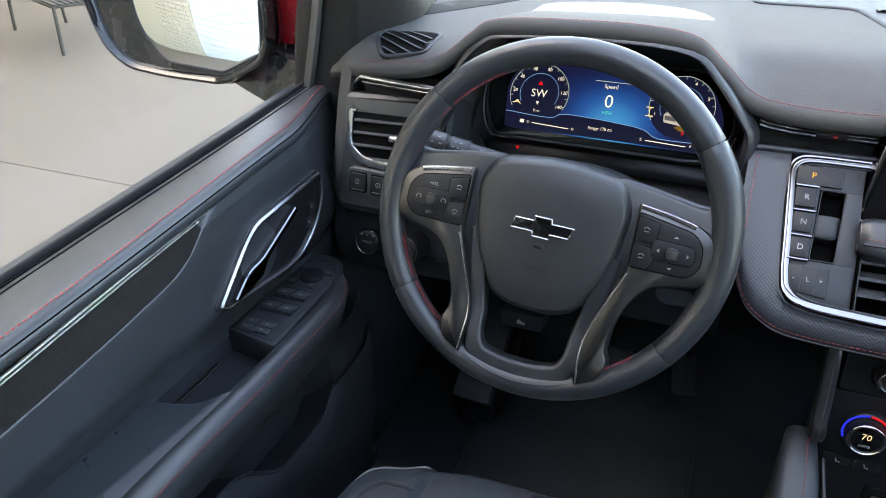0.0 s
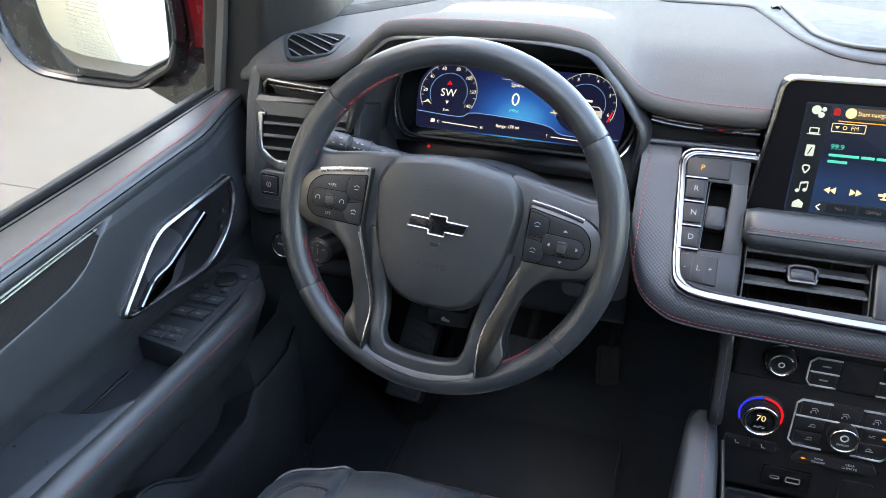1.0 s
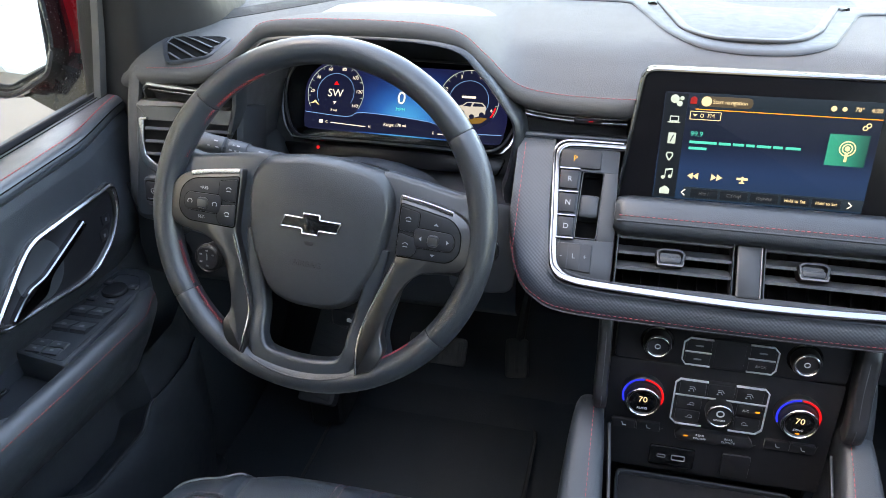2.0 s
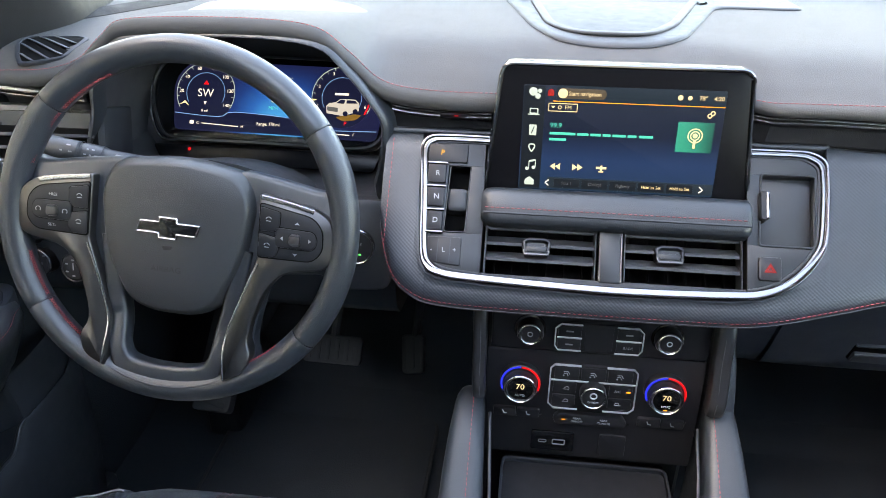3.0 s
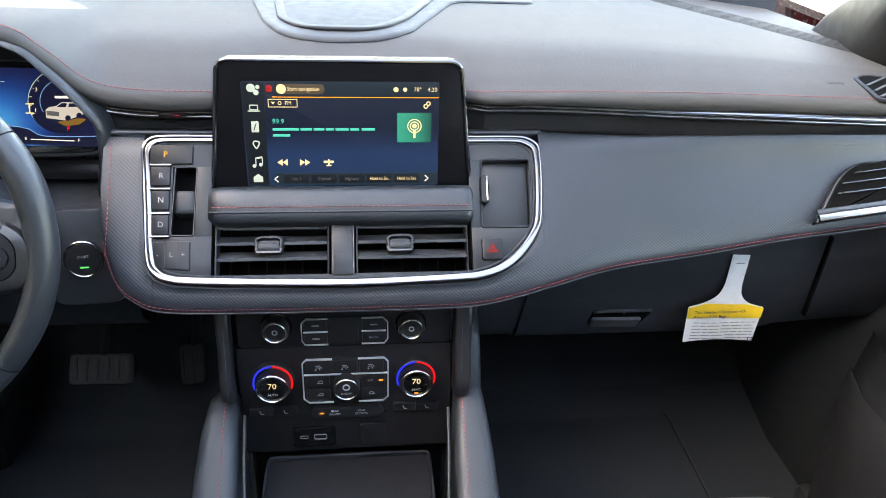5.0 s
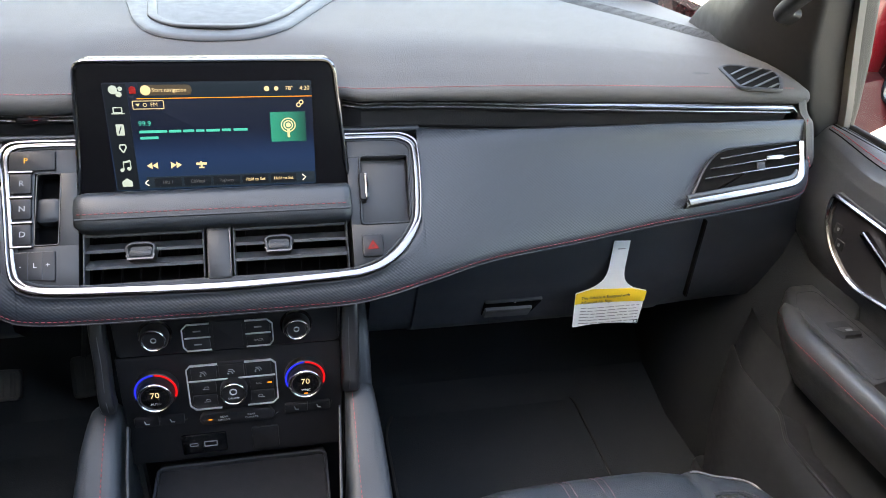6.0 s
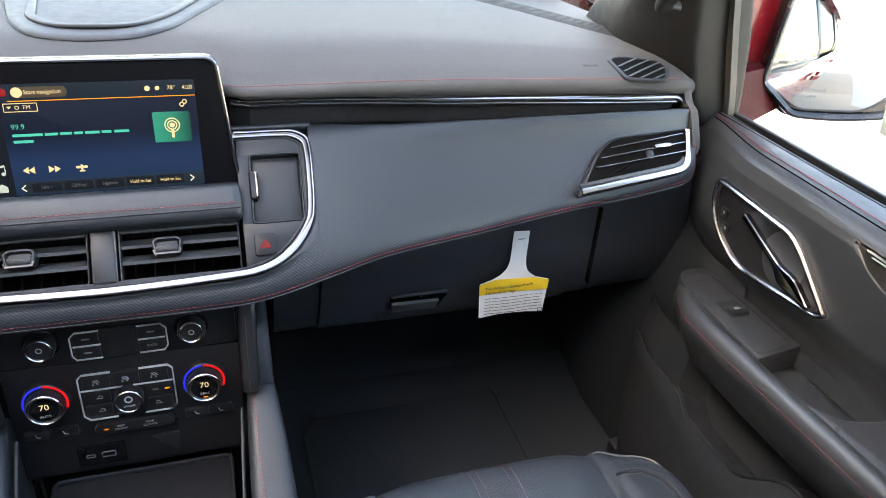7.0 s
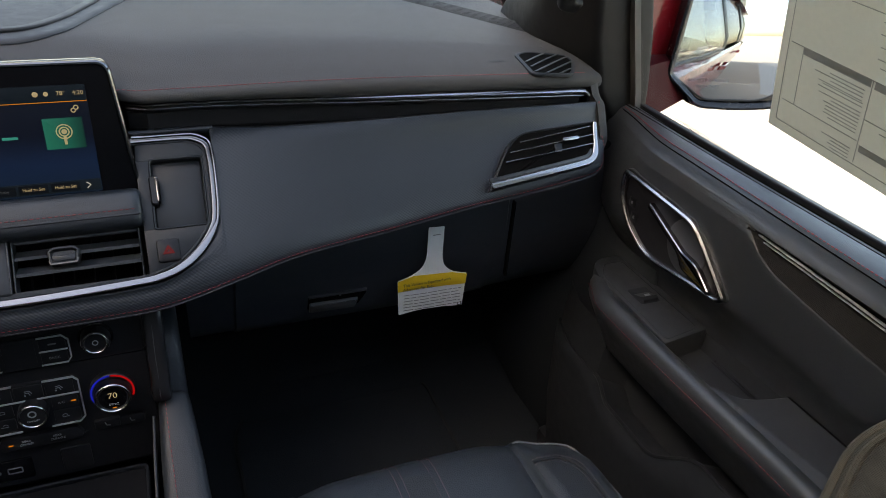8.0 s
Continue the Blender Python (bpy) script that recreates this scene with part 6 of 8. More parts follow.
    # plate with the slot left open: four strips round it
    for nm, q in (("face", [(-0.2255, 0.105), (-0.153, 0.105), (-0.153, 0.136), (-0.222, 0.136), (-0.2255, 0.130)]), ("face", [(-0.2190, 0.022), (-0.1965, 0.022), (-0.196, 0.105), (-0.2255, 0.105)]), ("face", [(-0.171, 0.022), (-0.150, 0.022), (-0.153, 0.105), (-0.169, 0.105)]), ("face", [(-0.2135, -0.0225), (-0.150, -0.0255), (-0.150, 0.022), (-0.2190, 0.022)])):
        part(nm, plate(q, -0.012, 0.0005, 0.0003), PANEL, g, m=m)
    part("slot_floor", plate([(p[0], p[1]) for p in hole], -0.034, -0.022, 0.0005), GAP_SHADE, g, m=m)
    part("slot_rim", frame_ring(rounded([(-0.197, 0.0225), (-0.1705, 0.0225), (-0.1685, 0.1055), (-0.1945, 0.1055)], 0.004, 3), 0.0016, -0.014, 0.0012, 0.0005), GLOSS, g, m=m)
    part("saddle", box(-0.1970, -0.1695, 0.0490, 0.0785, -0.030, -0.0030, 0.0045), PANEL, g, m=m)
    keys = (("P", 0.1195, False), ("R", 0.0935, True), ("N", 0.0645, True), ("D", 0.0355, True))
    for word, v, chrome in keys:
        x0, x1 = (-0.2215 + (0.1195 - v) * 0.045, -0.1985)
        if not chrome:
            x1 = -0.174
        k = part("key", plate(rounded([(x0, v - 0.0115), (x1, v - 0.0115), (x1, v + 0.0115), (x0, v + 0.0115)], 0.002, 2), -0.002, 0.004, 0.001), BUTTON, g, m=m)
        writing("key_letter", word, 0.0092, m, G_AMBER if word == "P" else SOFT_MARK, k, -0.2045 if not chrome else (x0 + x1) / 2 + 0.001, v, 0.0041)
        if chrome:
            part("key_edge", sweep([(x0 - 0.001, v + 0.0132, 0.003), (x1 + 0.001, v + 0.0132, 0.003)], rrect(0.0026, 0.004, 0.0010, n=2), (0, 0, 1)), CHROME, k, "bright key edge", m=m)
            if word == "D":
                part("key_edge", sweep([(x0 - 0.001, v - 0.0140, 0.003), (x1 + 0.001, v - 0.0140, 0.003)], rrect(0.0026, 0.004, 0.0010, n=2), (0, 0, 1)), CHROME, k, m=m)
    low = part("low_range_key", plate(rounded([(-0.2135, -0.014), (-0.174, -0.018), (-0.174, 0.016), (-0.2165, 0.016)], [0.008, 0.002, 0.002, 0.002], 3), -0.002, 0.003, 0.001), BUTTON, g, m=m)
    for x in (-0.2015, -0.187):
        part("key_gap", box(x - 0.0005, x + 0.0005, -0.015, 0.016, 0.0026, 0.0032), DARK, low, m=m)
    for word, x in (("-", -0.209), ("L", -0.1945), ("+", -0.1815)):
        writing("key_letter", word, 0.0082, m, SOFT_MARK, low, x, 0.0005, 0.0031)
    # open tray and hazard switch on the other side
    t = thing("side_tray", "small black open tray with a chrome grip", "tray", (0.195, -0.02, 0.66))
    for q in ([(0.150, 0.112), (0.231, 0.112), (0.2345, 0.125), (0.226, 0.136), (0.153, 0.136)], [(0.150, 0.028), (0.163, 0.028), (0.166, 0.112), (0.150, 0.112)], [(0.222, 0.028), (0.2285, 0.028), (0.2345, 0.050), (0.2345, 0.112), (0.2245, 0.112)], [(0.150, -0.026), (0.160, -0.0255), (0.184, -0.0165), (0.207, 0.001), (0.2285, 0.028), (0.150, 0.028)]):
        part("face", plate(q, -0.012, 0.0005, 0.0003), PANEL, t, m=m)
    part("tray_floor", plate(rounded([(0.164, 0.029), (0.221, 0.029), (0.2235, 0.111), (0.167, 0.111)], 0.004, 3), -0.016, -0.008, 0.001), PANEL, t, m=m)
    part("tray_rim", frame_ring(rounded([(0.161, 0.0265), (0.2235, 0.0265), (0.2265, 0.1140), (0.164, 0.1140)], 0.006, 4), 0.0028, -0.012, 0.002, 0.001), PANEL, t, m=m)
    part("grip", dome(rounded([(0.162, 0.056), (0.171, 0.056), (0.1715, 0.091), (0.162, 0.091)], 0.004, 4), ((0, -0.008), (0, 0.006), (0.0015, 0.008))), BUTTON, t, m=m)
    part("grip_edge", box(0.1685, 0.1728, 0.058, 0.090, -0.002, 0.0092, 0.002), CHROME, t, "bright grip edge", m=m)
    hz = part("hazard_switch", plate(rrect(0.025, 0.027, 0.004, 0.1735, 0.001), -0.002, 0.005, 0.0018), BUTTON, t, "square hazard switch with a red triangle", m=m)
    part("triangle", frame_ring([(0.1665, -0.0035), (0.1805, -0.0035), (0.1735, 0.0075)], 0.0020, 0.005, 0.0054, 0.0002), G_REDDIM, hz, m=m)
    part("triangle", frame_ring([(0.170, -0.0017), (0.177, -0.0017), (0.1735, 0.0040)], 0.0010, 0.005, 0.0054, 0.0002), G_REDDIM, hz, m=m)


build_stack()


# ---- control panel below ----
LOWER = axes((0, -0.115, 0.0), (1, 0, 0), (0, 0.08, 0.997))


CHALK = surface("bright_plated_line", (0.80, 0.81, 0.83), 0.42, metal=0.75, vary=0.03)


def build_controls():
    m = LOWER
    c = thing("climate_panel", "black climate and audio control panel with chrome-ringed knobs", "control panel", (0, -0.07, 0.3))
    part("upper_face", plate(rounded([(-0.134, 0.466), (0.130, 0.466), (0.130, 0.545), (-0.134, 0.545)], 0.006, 3), -0.03, 0.004, 0.003), BUTTON, c, m=m)
    part("lower_face", plate(rounded([(-0.138, 0.300), (0.132, 0.300), (0.132, 0.4635), (-0.138, 0.4635)], 0.004, 3), -0.03, 0.0, 0.002), BUTTON, c, m=m)
    # audio row
    for x, word in ((-0.0865, "power"), (0.0785, "tick")):
        k = part("audio_knob", dome(circle(0.0165, 30, x, 0.496), ((0, -0.005), (0, 0.015), (0.0012, 0.019), (0.004, 0.0195), (0.0055, 0.018))), BUTTON, c, "black knob with a chrome face ring", m=m)
        part("collar", dome(circle(0.0205, 30, x, 0.496), ((0, -0.004), (0.001, 0.005), (0.004, 0.006))), GLOSS, k, m=m)
        part("ring", frame_ring(circle(0.0142, 30, x, 0.496), 0.0024, 0.018, 0.0208, 0.0008), BRIGHT, k, m=m)
        part("symbol", frame_ring(circle(0.0035, 12, x, 0.496), 0.0010, 0.0182, 0.0188, 0.0001), MARK, k, m=m)
    o = rounded([(-0.054, 0.470), (0.047, 0.470), (0.0505, 0.478), (0.0505, 0.501), (0.042, 0.509), (-0.048, 0.509), (-0.0565, 0.501), (-0.0565, 0.478)], 0.003, 2)
    au = part("audio_keys", plate(o, 0.002, 0.008, 0.001), BUTTON, c, m=m)
    for s, xc in ((-1, -0.0385), (1, 0.0325)):
        q = [(xc - s * 0.015, 0.4715), (xc + s * 0.013, 0.4715), (xc + s * 0.0172, 0.4775), (xc + s * 0.0172, 0.5015), (xc + s * 0.011, 0.5080), (xc - s * 0.015, 0.5080)]
        part("chrome_line", sweep([(p[0], p[1], 0.0085) for p in q], rrect(0.0015, 0.003, 0.0005, n=2), (0, 0, 1)), CHALK, au, m=m)
        part("chrome_line", sweep([(xc - 0.015, 0.4895, 0.0085), (xc + 0.015, 0.4895, 0.0085)], rrect(0.0015, 0.003, 0.0005, n=2), (0, 0, 1)), CHALK, au, m=m)
        for dv in (-0.0092, 0.0092):
            part("key", plate(rrect(0.028, 0.0148, 0.002, xc, 0.4895 + dv), 0.007, 0.0095, 0.0008), BUTTON, au, m=m)
            if s > 0 and dv < 0:
                writing("key_word", "BACK", 0.0046, m, SOFT_MARK, au, xc, 0.4895 + dv, 0.0096)
            else:
                bar("key_word", 0.009, 0.0020, m, SOFT_MARK, au, xc, 0.4895 + dv, 0.0095)
    part("key_blank", plate(rrect(0.034, 0.034, 0.002, -0.003, 0.4895), 0.007, 0.0085, 0.0008), BUTTON, au, m=m)
    # temperature knobs
    for x, word in ((-0.0945, "AUTO"), (0.0855, "SYNC")):
        k = part("temperature_knob", dome(circle(0.0215, 34, x, 0.4165), ((0, -0.004), (0, 0.018), (0.0012, 0.021), (0.004, 0.0215), (0.0055, 0.020))), BUTTON, c, "temperature knob with a lit red and blue ring", m=m)
        part("face", plate(circle(0.0180, 30, x, 0.4165), 0.018, 0.0203, 0.0004), GLOSS, k, m=m)
        part("ring", frame_ring(circle(0.0205, 34, x, 0.4165), 0.0026, 0.019, 0.0228, 0.0010), BRIGHT, k, m=m)
        for a0, a1, g in ((92, 205, G_BLUE), (-22, 88, G_RED)):
            polyline("glow_ring", arc(0.0240, a0, a1, 24, x, 0.4185), 0.0024, m, g, k, 0.011)
        part("ring_seat", dome(circle(0.0258, 34, x, 0.4185), ((0, -0.002), (0, 0.009), (0.002, 0.0108))), BUTTON, k, m=m)
        writing("temperature_digits", "70", 0.0112, m, G_CREAM, k, x, 0.4195, 0.0205)
        writing("knob_word", word, 0.0045, m, MARK, k, x, 0.4070, 0.0205)
        if word == "SYNC":
            bar("lamp", 0.005, 0.0016, m, G_ORANGE, k, x, 0.4020, 0.0205)
    # mode keys
    o = rounded([(-0.050, 0.3815), (0.0425, 0.3815), (0.0500, 0.3885), (0.0500, 0.442), (0.045, 0.4475), (-0.0515, 0.4475), (-0.0575, 0.442), (-0.0575, 0.3885)], 0.004, 3)
    mo = part("mode_keys", plate(o, -0.001, 0.005, 0.001), BUTTON, c, "black climate key block", m=m)
    for q in ([(-0.020, 0.3820), (-0.051, 0.3820), (-0.0575, 0.3885), (-0.0575, 0.4420), (-0.0525, 0.4475), (-0.020, 0.4475)], [(0.012, 0.3820), (0.0435, 0.3820), (0.0500, 0.3885), (0.0500, 0.4420), (0.045, 0.4475), (0.012, 0.4475)]):
        part("chrome_line", sweep([(p[0], p[1], 0.0055) for p in q], rrect(0.0016, 0.0035, 0.0005, n=2), (0, 0, 1)), CHALK, mo, m=m)
    part("chrome_line", sweep([(-0.056, 0.4250, 0.0055), (0.0485, 0.4250, 0.0055)], rrect(0.0016, 0.0035, 0.0005, n=2), (0, 0, 1)), CHALK, mo, m=m)
    for k in range(3):
        x = -0.037 + 0.033 * k
        part("key", plate(rrect(0.0305, 0.019, 0.002, x, 0.4360), 0.004, 0.0068, 0.0008), BUTTON, mo, m=m)
        polyline("symbol", [(x - 0.004, 0.4385), (x + 0.001, 0.4390), (x + 0.0035, 0.4350)], 0.0009, m, MARK, mo, 0.0069)
        polyline("symbol", [(x - 0.004, 0.4360), (x, 0.4365), (x + 0.0015, 0.4325)], 0.0009, m, MARK, mo, 0.0069)
        bar("symbol", 0.0020, 0.0020, m, MARK, mo, x - 0.004, 0.4330, 0.0069)
    for s in (-1, 1):
        for dv in (0.4145, 0.3955):
            x = -0.0035 + s * 0.035
            part("key", plate(rrect(0.029, 0.016, 0.002, x, dv), 0.004, 0.0068, 0.0008), BUTTON, mo, m=m)
            if s > 0 and dv > 0.4:
                writing("key_word", "A/C", 0.0046, m, SOFT_MARK, mo, x - 0.004, dv, 0.0069)
            else:
                polyline("symbol", arc(0.0028, 10, 170, 8, x - 0.003 * s, dv - 0.001), 0.0008, m, SOFT_MARK, mo, 0.0068)
                bar("symbol", 0.0080, 0.0009, m, SOFT_MARK, mo, x - 0.002 * s, dv - 0.002, 0.0068)
    bar("lamp", 0.0055, 0.0020, m, G_ORANGE, mo, 0.0410, 0.4145, 0.0069)
    fan = part("fan_knob", dome(circle(0.0165, 28, -0.003, 0.4105), ((0, 0.0), (0, 0.017), (0.001, 0.0195), (0.003, 0.020))), BUTTON, c, "round fan knob", m=m)
    part("ring", frame_ring(circle(0.0160, 28, -0.003, 0.4105), 0.0026, 0.018, 0.0212, 0.0008), BRIGHT, fan, m=m)
    part("symbol", frame_ring(circle(0.0048, 14, -0.003, 0.4140), 0.0016, 0.020, 0.0206, 0.0002), MARK, fan, m=m)
    writing("knob_word", "ON/OFF", 0.0038, m, MARK, fan, -0.003, 0.4045, 0.0202)
    # seat heating keys and rear climate keys
    for x in (-0.1125, -0.0820, 0.0720, 0.1010):
        k = part("seat_key", plate(rrect(0.0290, 0.013, 0.002, x, 0.3685), -0.001, 0.005, 0.0012), BUTTON, c, m=m)
        polyline("symbol", [(x - 0.0025, 0.3715), (x - 0.001, 0.367), (x + 0.003, 0.3665)], 0.0012, m, MARK, k, 0.0051)
    for pts in ([(-0.128, 0.3735), (-0.126, 0.3635), (-0.120, 0.3615), (-0.072, 0.3615), (-0.064, 0.367)], [(0.058, 0.367), (0.066, 0.3615), (0.110, 0.3615), (0.116, 0.3635), (0.118, 0.3735)]):
        polyline("key_outline", pts, 0.0010, m, SATIN, c, 0.0016)
    polyline("key_outline", [(-0.049, 0.364), (-0.043, 0.3555), (0.037, 0.3555), (0.048, 0.364)], 0.0012, m, BRIGHT, c, 0.0030)
    rk = part("rear_keys", plate(rounded([(-0.046, 0.357), (0.040, 0.357), (0.045, 0.364), (0.038, 0.3745), (-0.044, 0.3745), (-0.050, 0.366)], 0.003, 3), -0.001, 0.007, 0.0015), BUTTON, c, "rear climate keys", m=m)
    for x, a, b in ((-0.019, "REAR", "ON/OFF"), (0.015, "REAR", "CLIMATE")):
        writing("key_word", a, 0.0042, m, MARK, rk, x, 0.3682, 0.0072)
        writing("key_word", b, 0.0042, m, MARK, rk, x, 0.3635, 0.0072)
    bar("lamp", 0.005, 0.0018, m, G_ORANGE, rk, -0.036, 0.3655, 0.0072)
    # ports
    po = part("port_panel", plate(rrect(0.056, 0.030, 0.003, -0.0475, 0.325), -0.001, 0.003, 0.001), GLOSS, c, m=m)
    part("usb_port", frame_ring(rrect(0.017, 0.0085, 0.002, -0.0395, 0.325), 0.0013, 0.003, 0.0042, 0.0003), DIM_MARK, po, m=m)
    part("usb_port", frame_ring(rrect(0.011, 0.005, 0.0022, -0.0605, 0.325), 0.0010, 0.003, 0.0038, 0.0003), DIM_MARK, po, m=m)
    part("power_cover", plate(rrect(0.034, 0.034, 0.003, 0.030, 0.325), -0.001, 0.003, 0.001), BUTTON, c, m=m)


build_controls()


# ---- centre console ----
def build_console():
    c = thing("centre_console", "black centre console with stitched side pads and an open tray", "console", (0, -0.2, -0.06))
    part("tray_floor", box(-0.112, 0.107, -0.45, -0.065, 0.262, 0.272, 0.003), RUBBER, c, "black rubber-lined console tray")
    rim = rounded([(-0.114, -0.46), (0.109, -0.46), (0.109, -0.078), (-0.114, -0.078)], 0.012, 4)
    part("tray_rim", frame_ring(rim, 0.004, 0.262, 0.2795, 0.0015), DARK, c)
    part("backing", box(-0.142, 0.137, -0.055, 0.0, -0.06, 0.54, 0.01), BUTTON, c)
    for s, x, xp, wp in ((-1, -0.1535, -0.1470, 0.0085), (1, 0.1500, 0.1425, 0.0112)):
        # upright post
        path = spline([(xp + 0.003 * s, -0.040, 0.550), (xp + 0.0015 * s, -0.076, 0.515), (xp, -0.091, 0.47), (xp, -0.101, 0.440), (xp - 0.001 * s, -0.107, 0.424), (xp - 0.001 * s, -0.104, 0.412)], 5)
        part("post", sweep(path, rounded([(-wp, -0.012), (wp, -0.012), (wp, 0.012), (-wp, 0.012)], 0.007, 4), (0, -1, 0)), POST_BLACK, c, "black upright post beside the controls")
        for dx in (0.15, 0.80):
            part("post_edge", sweep([(p[0] - s * wp * dx, p[1] - 0.0118 + 0.003 * (dx > 0.5), p[2]) for p in path[4:]], rrect(0.0011, 0.002, 0.0005, n=2), (0, -1, 0)), SATIN_GREY, c)
        cheek = rounded([(-0.115, 0.355), (-0.100, 0.405), (-0.074, 0.452), (-0.045, 0.478), (0.0, 0.485), (0.03, 0.30), (-0.115, 0.30)], [0.01, 0.03, 0.03, 0.02, 0.02, 0.01, 0.01], 4)
        if s > 0:
            part("rail_shoulder", plate(cheek, -0.004, 0.017, 0.008), CONSOLE_SKIN, c, "padded leather shoulder beside the post", m=axes((xp + s * wp, 0, 0), (0, s, 0), (0, 0, 1)), sharp=60)
        # padded side rail that sweeps down and back
        rings = []
        dip = 0.010 if s < 0 else 0.0
        for y, zt, w in ((-0.070, 0.400 - dip, 0.019), (-0.090, 0.410 - dip, 0.022), (-0.105, 0.402 - 0.6 * dip, 0.0245), (-0.14, 0.384, 0.028), (-0.175, 0.362, 0.031), (-0.21, 0.337, 0.033), (-0.26, 0.312, 0.035), (-0.36, 0.302, 0.036), (-0.56, 0.300, 0.036)):
            o = rounded([(x - w * (0.75 if s > 0 else 1.3), zt - 0.40), (x + w * (1.3 if s > 0 else 0.75), zt - 0.40), (x + w * (0.95 if s > 0 else 0.65), zt), (x - w * (0.65 if s > 0 else 0.95), zt)], [0.004, 0.004, 0.016, 0.016], 5)
            rings.append([(p[0], y, p[1]) for p in o])
        rail = part("side_rail", loft(rings), CONSOLE_SKIN, c, "padded leather console side", sharp=60)
        ln = [(x + (0.0015 if s < 0 else -0.0065), y, zt + 0.0006) for y, zt in ((-0.105, 0.402), (-0.14, 0.384), (-0.175, 0.362), (-0.21, 0.337), (-0.26, 0.312), (-0.36, 0.302), (-0.56, 0.300))]
        part("stitching", stitches(ln, r=0.0006), THREAD, rail, "red stitching on the console side")
        part("rail_trim", sweep([(x - s * 0.0265 * k, y, z) for k, y, z in ((0.85, -0.105, 0.375), (1.0, -0.16, 0.350), (1.15, -0.21, 0.312), (1.2, -0.26, 0.292), (1.2, -0.45, 0.284))], rrect(0.004, 0.012, 0.0018, n=2), (0, 0, 1)), PANEL, c)
    return c


build_console()


# ---- passenger knee side: glove box ----
GLOVE_PROFILE = [(0.06, 0.62), (0.022, 0.560), (0.022, 0.51), (0.032, 0.465), (0.049, 0.425), (0.067, 0.385), (0.088, 0.350), (0.14, 0.315), (0.30, 0.29), (0.62, 0.30)]


def build_glovebox():
    g = thing("glovebox", "black plastic glovebox with a recessed latch", "glovebox", (0.5, 0.05, 0.25))
    rows = []
    for x in np.linspace(0.185, 0.86, 20):
        d = 0.02 * step(0.55, 0.86, x)
        rows.append([(x, y + d, z) for y, z in GLOVE_PROFILE])
    part("lower_dash", loft(rows, closed=False), GLOVE_SKIN, g, sharp=60)
    f = axes((0.455, 0.0185, 0.45), (1, 0.0, 0), (0, -0.03, 1))
    fine = spline(GLOVE_PROFILE[1:8], 5)
    rows = []
    for x, k in ((0.2505, 0.004), (0.2505, -0.0005), (0.2530, -0.004), (0.30, -0.0045), (0.50, -0.0045), (0.60, -0.0045), (0.6725, -0.004), (0.675, -0.0005), (0.675, 0.004)):
        d = 0.02 * step(0.55, 0.86, x)
        rows.append([(x, p[0] + d + k, p[1]) for p in fine])
    part("lid", loft(rows, closed=False), GLOVE_SKIN, g, "glovebox lid", sharp=30)
    lf = axes((0.4045, 0.0548, 0.402), (1, 0, 0), (0, -0.41, 0.91))
    # shallow plate, blackened for the shade inside the recess
    part("latch_recess", plate(rounded([(-0.045, -0.020), (0.036, -0.022), (0.047, 0.010), (0.044, 0.018), (-0.045, 0.018)], 0.004, 3), -0.004, 0.0024, 0.0004), GAP_SHADE, g, m=lf)
    part("latch_lip", box(-0.045, 0.046, 0.016, 0.0195, -0.002, 0.0048, 0.0012), PLASTIC, g, m=lf)
    part("latch", plate(rounded([(-0.043, -0.020), (0.030, -0.022), (0.034, 0.000), (-0.043, 0.002)], 0.003, 3), 0.002, 0.0080, 0.0025), SATIN_GREY, g, "dark grey latch handle", m=lf)
    part("lamp_mark", plate(circle(0.0014, 10, 0.004, 0.012), 0.0022, 0.0030, 0.0002), MARK, g, m=lf)
    # black strip draws the shade of the gap
    part("gap", box(0.2205, 0.2235, -0.03, 0.105, -0.004, 0.0040), GAP_SHADE, g, m=f)


build_glovebox()


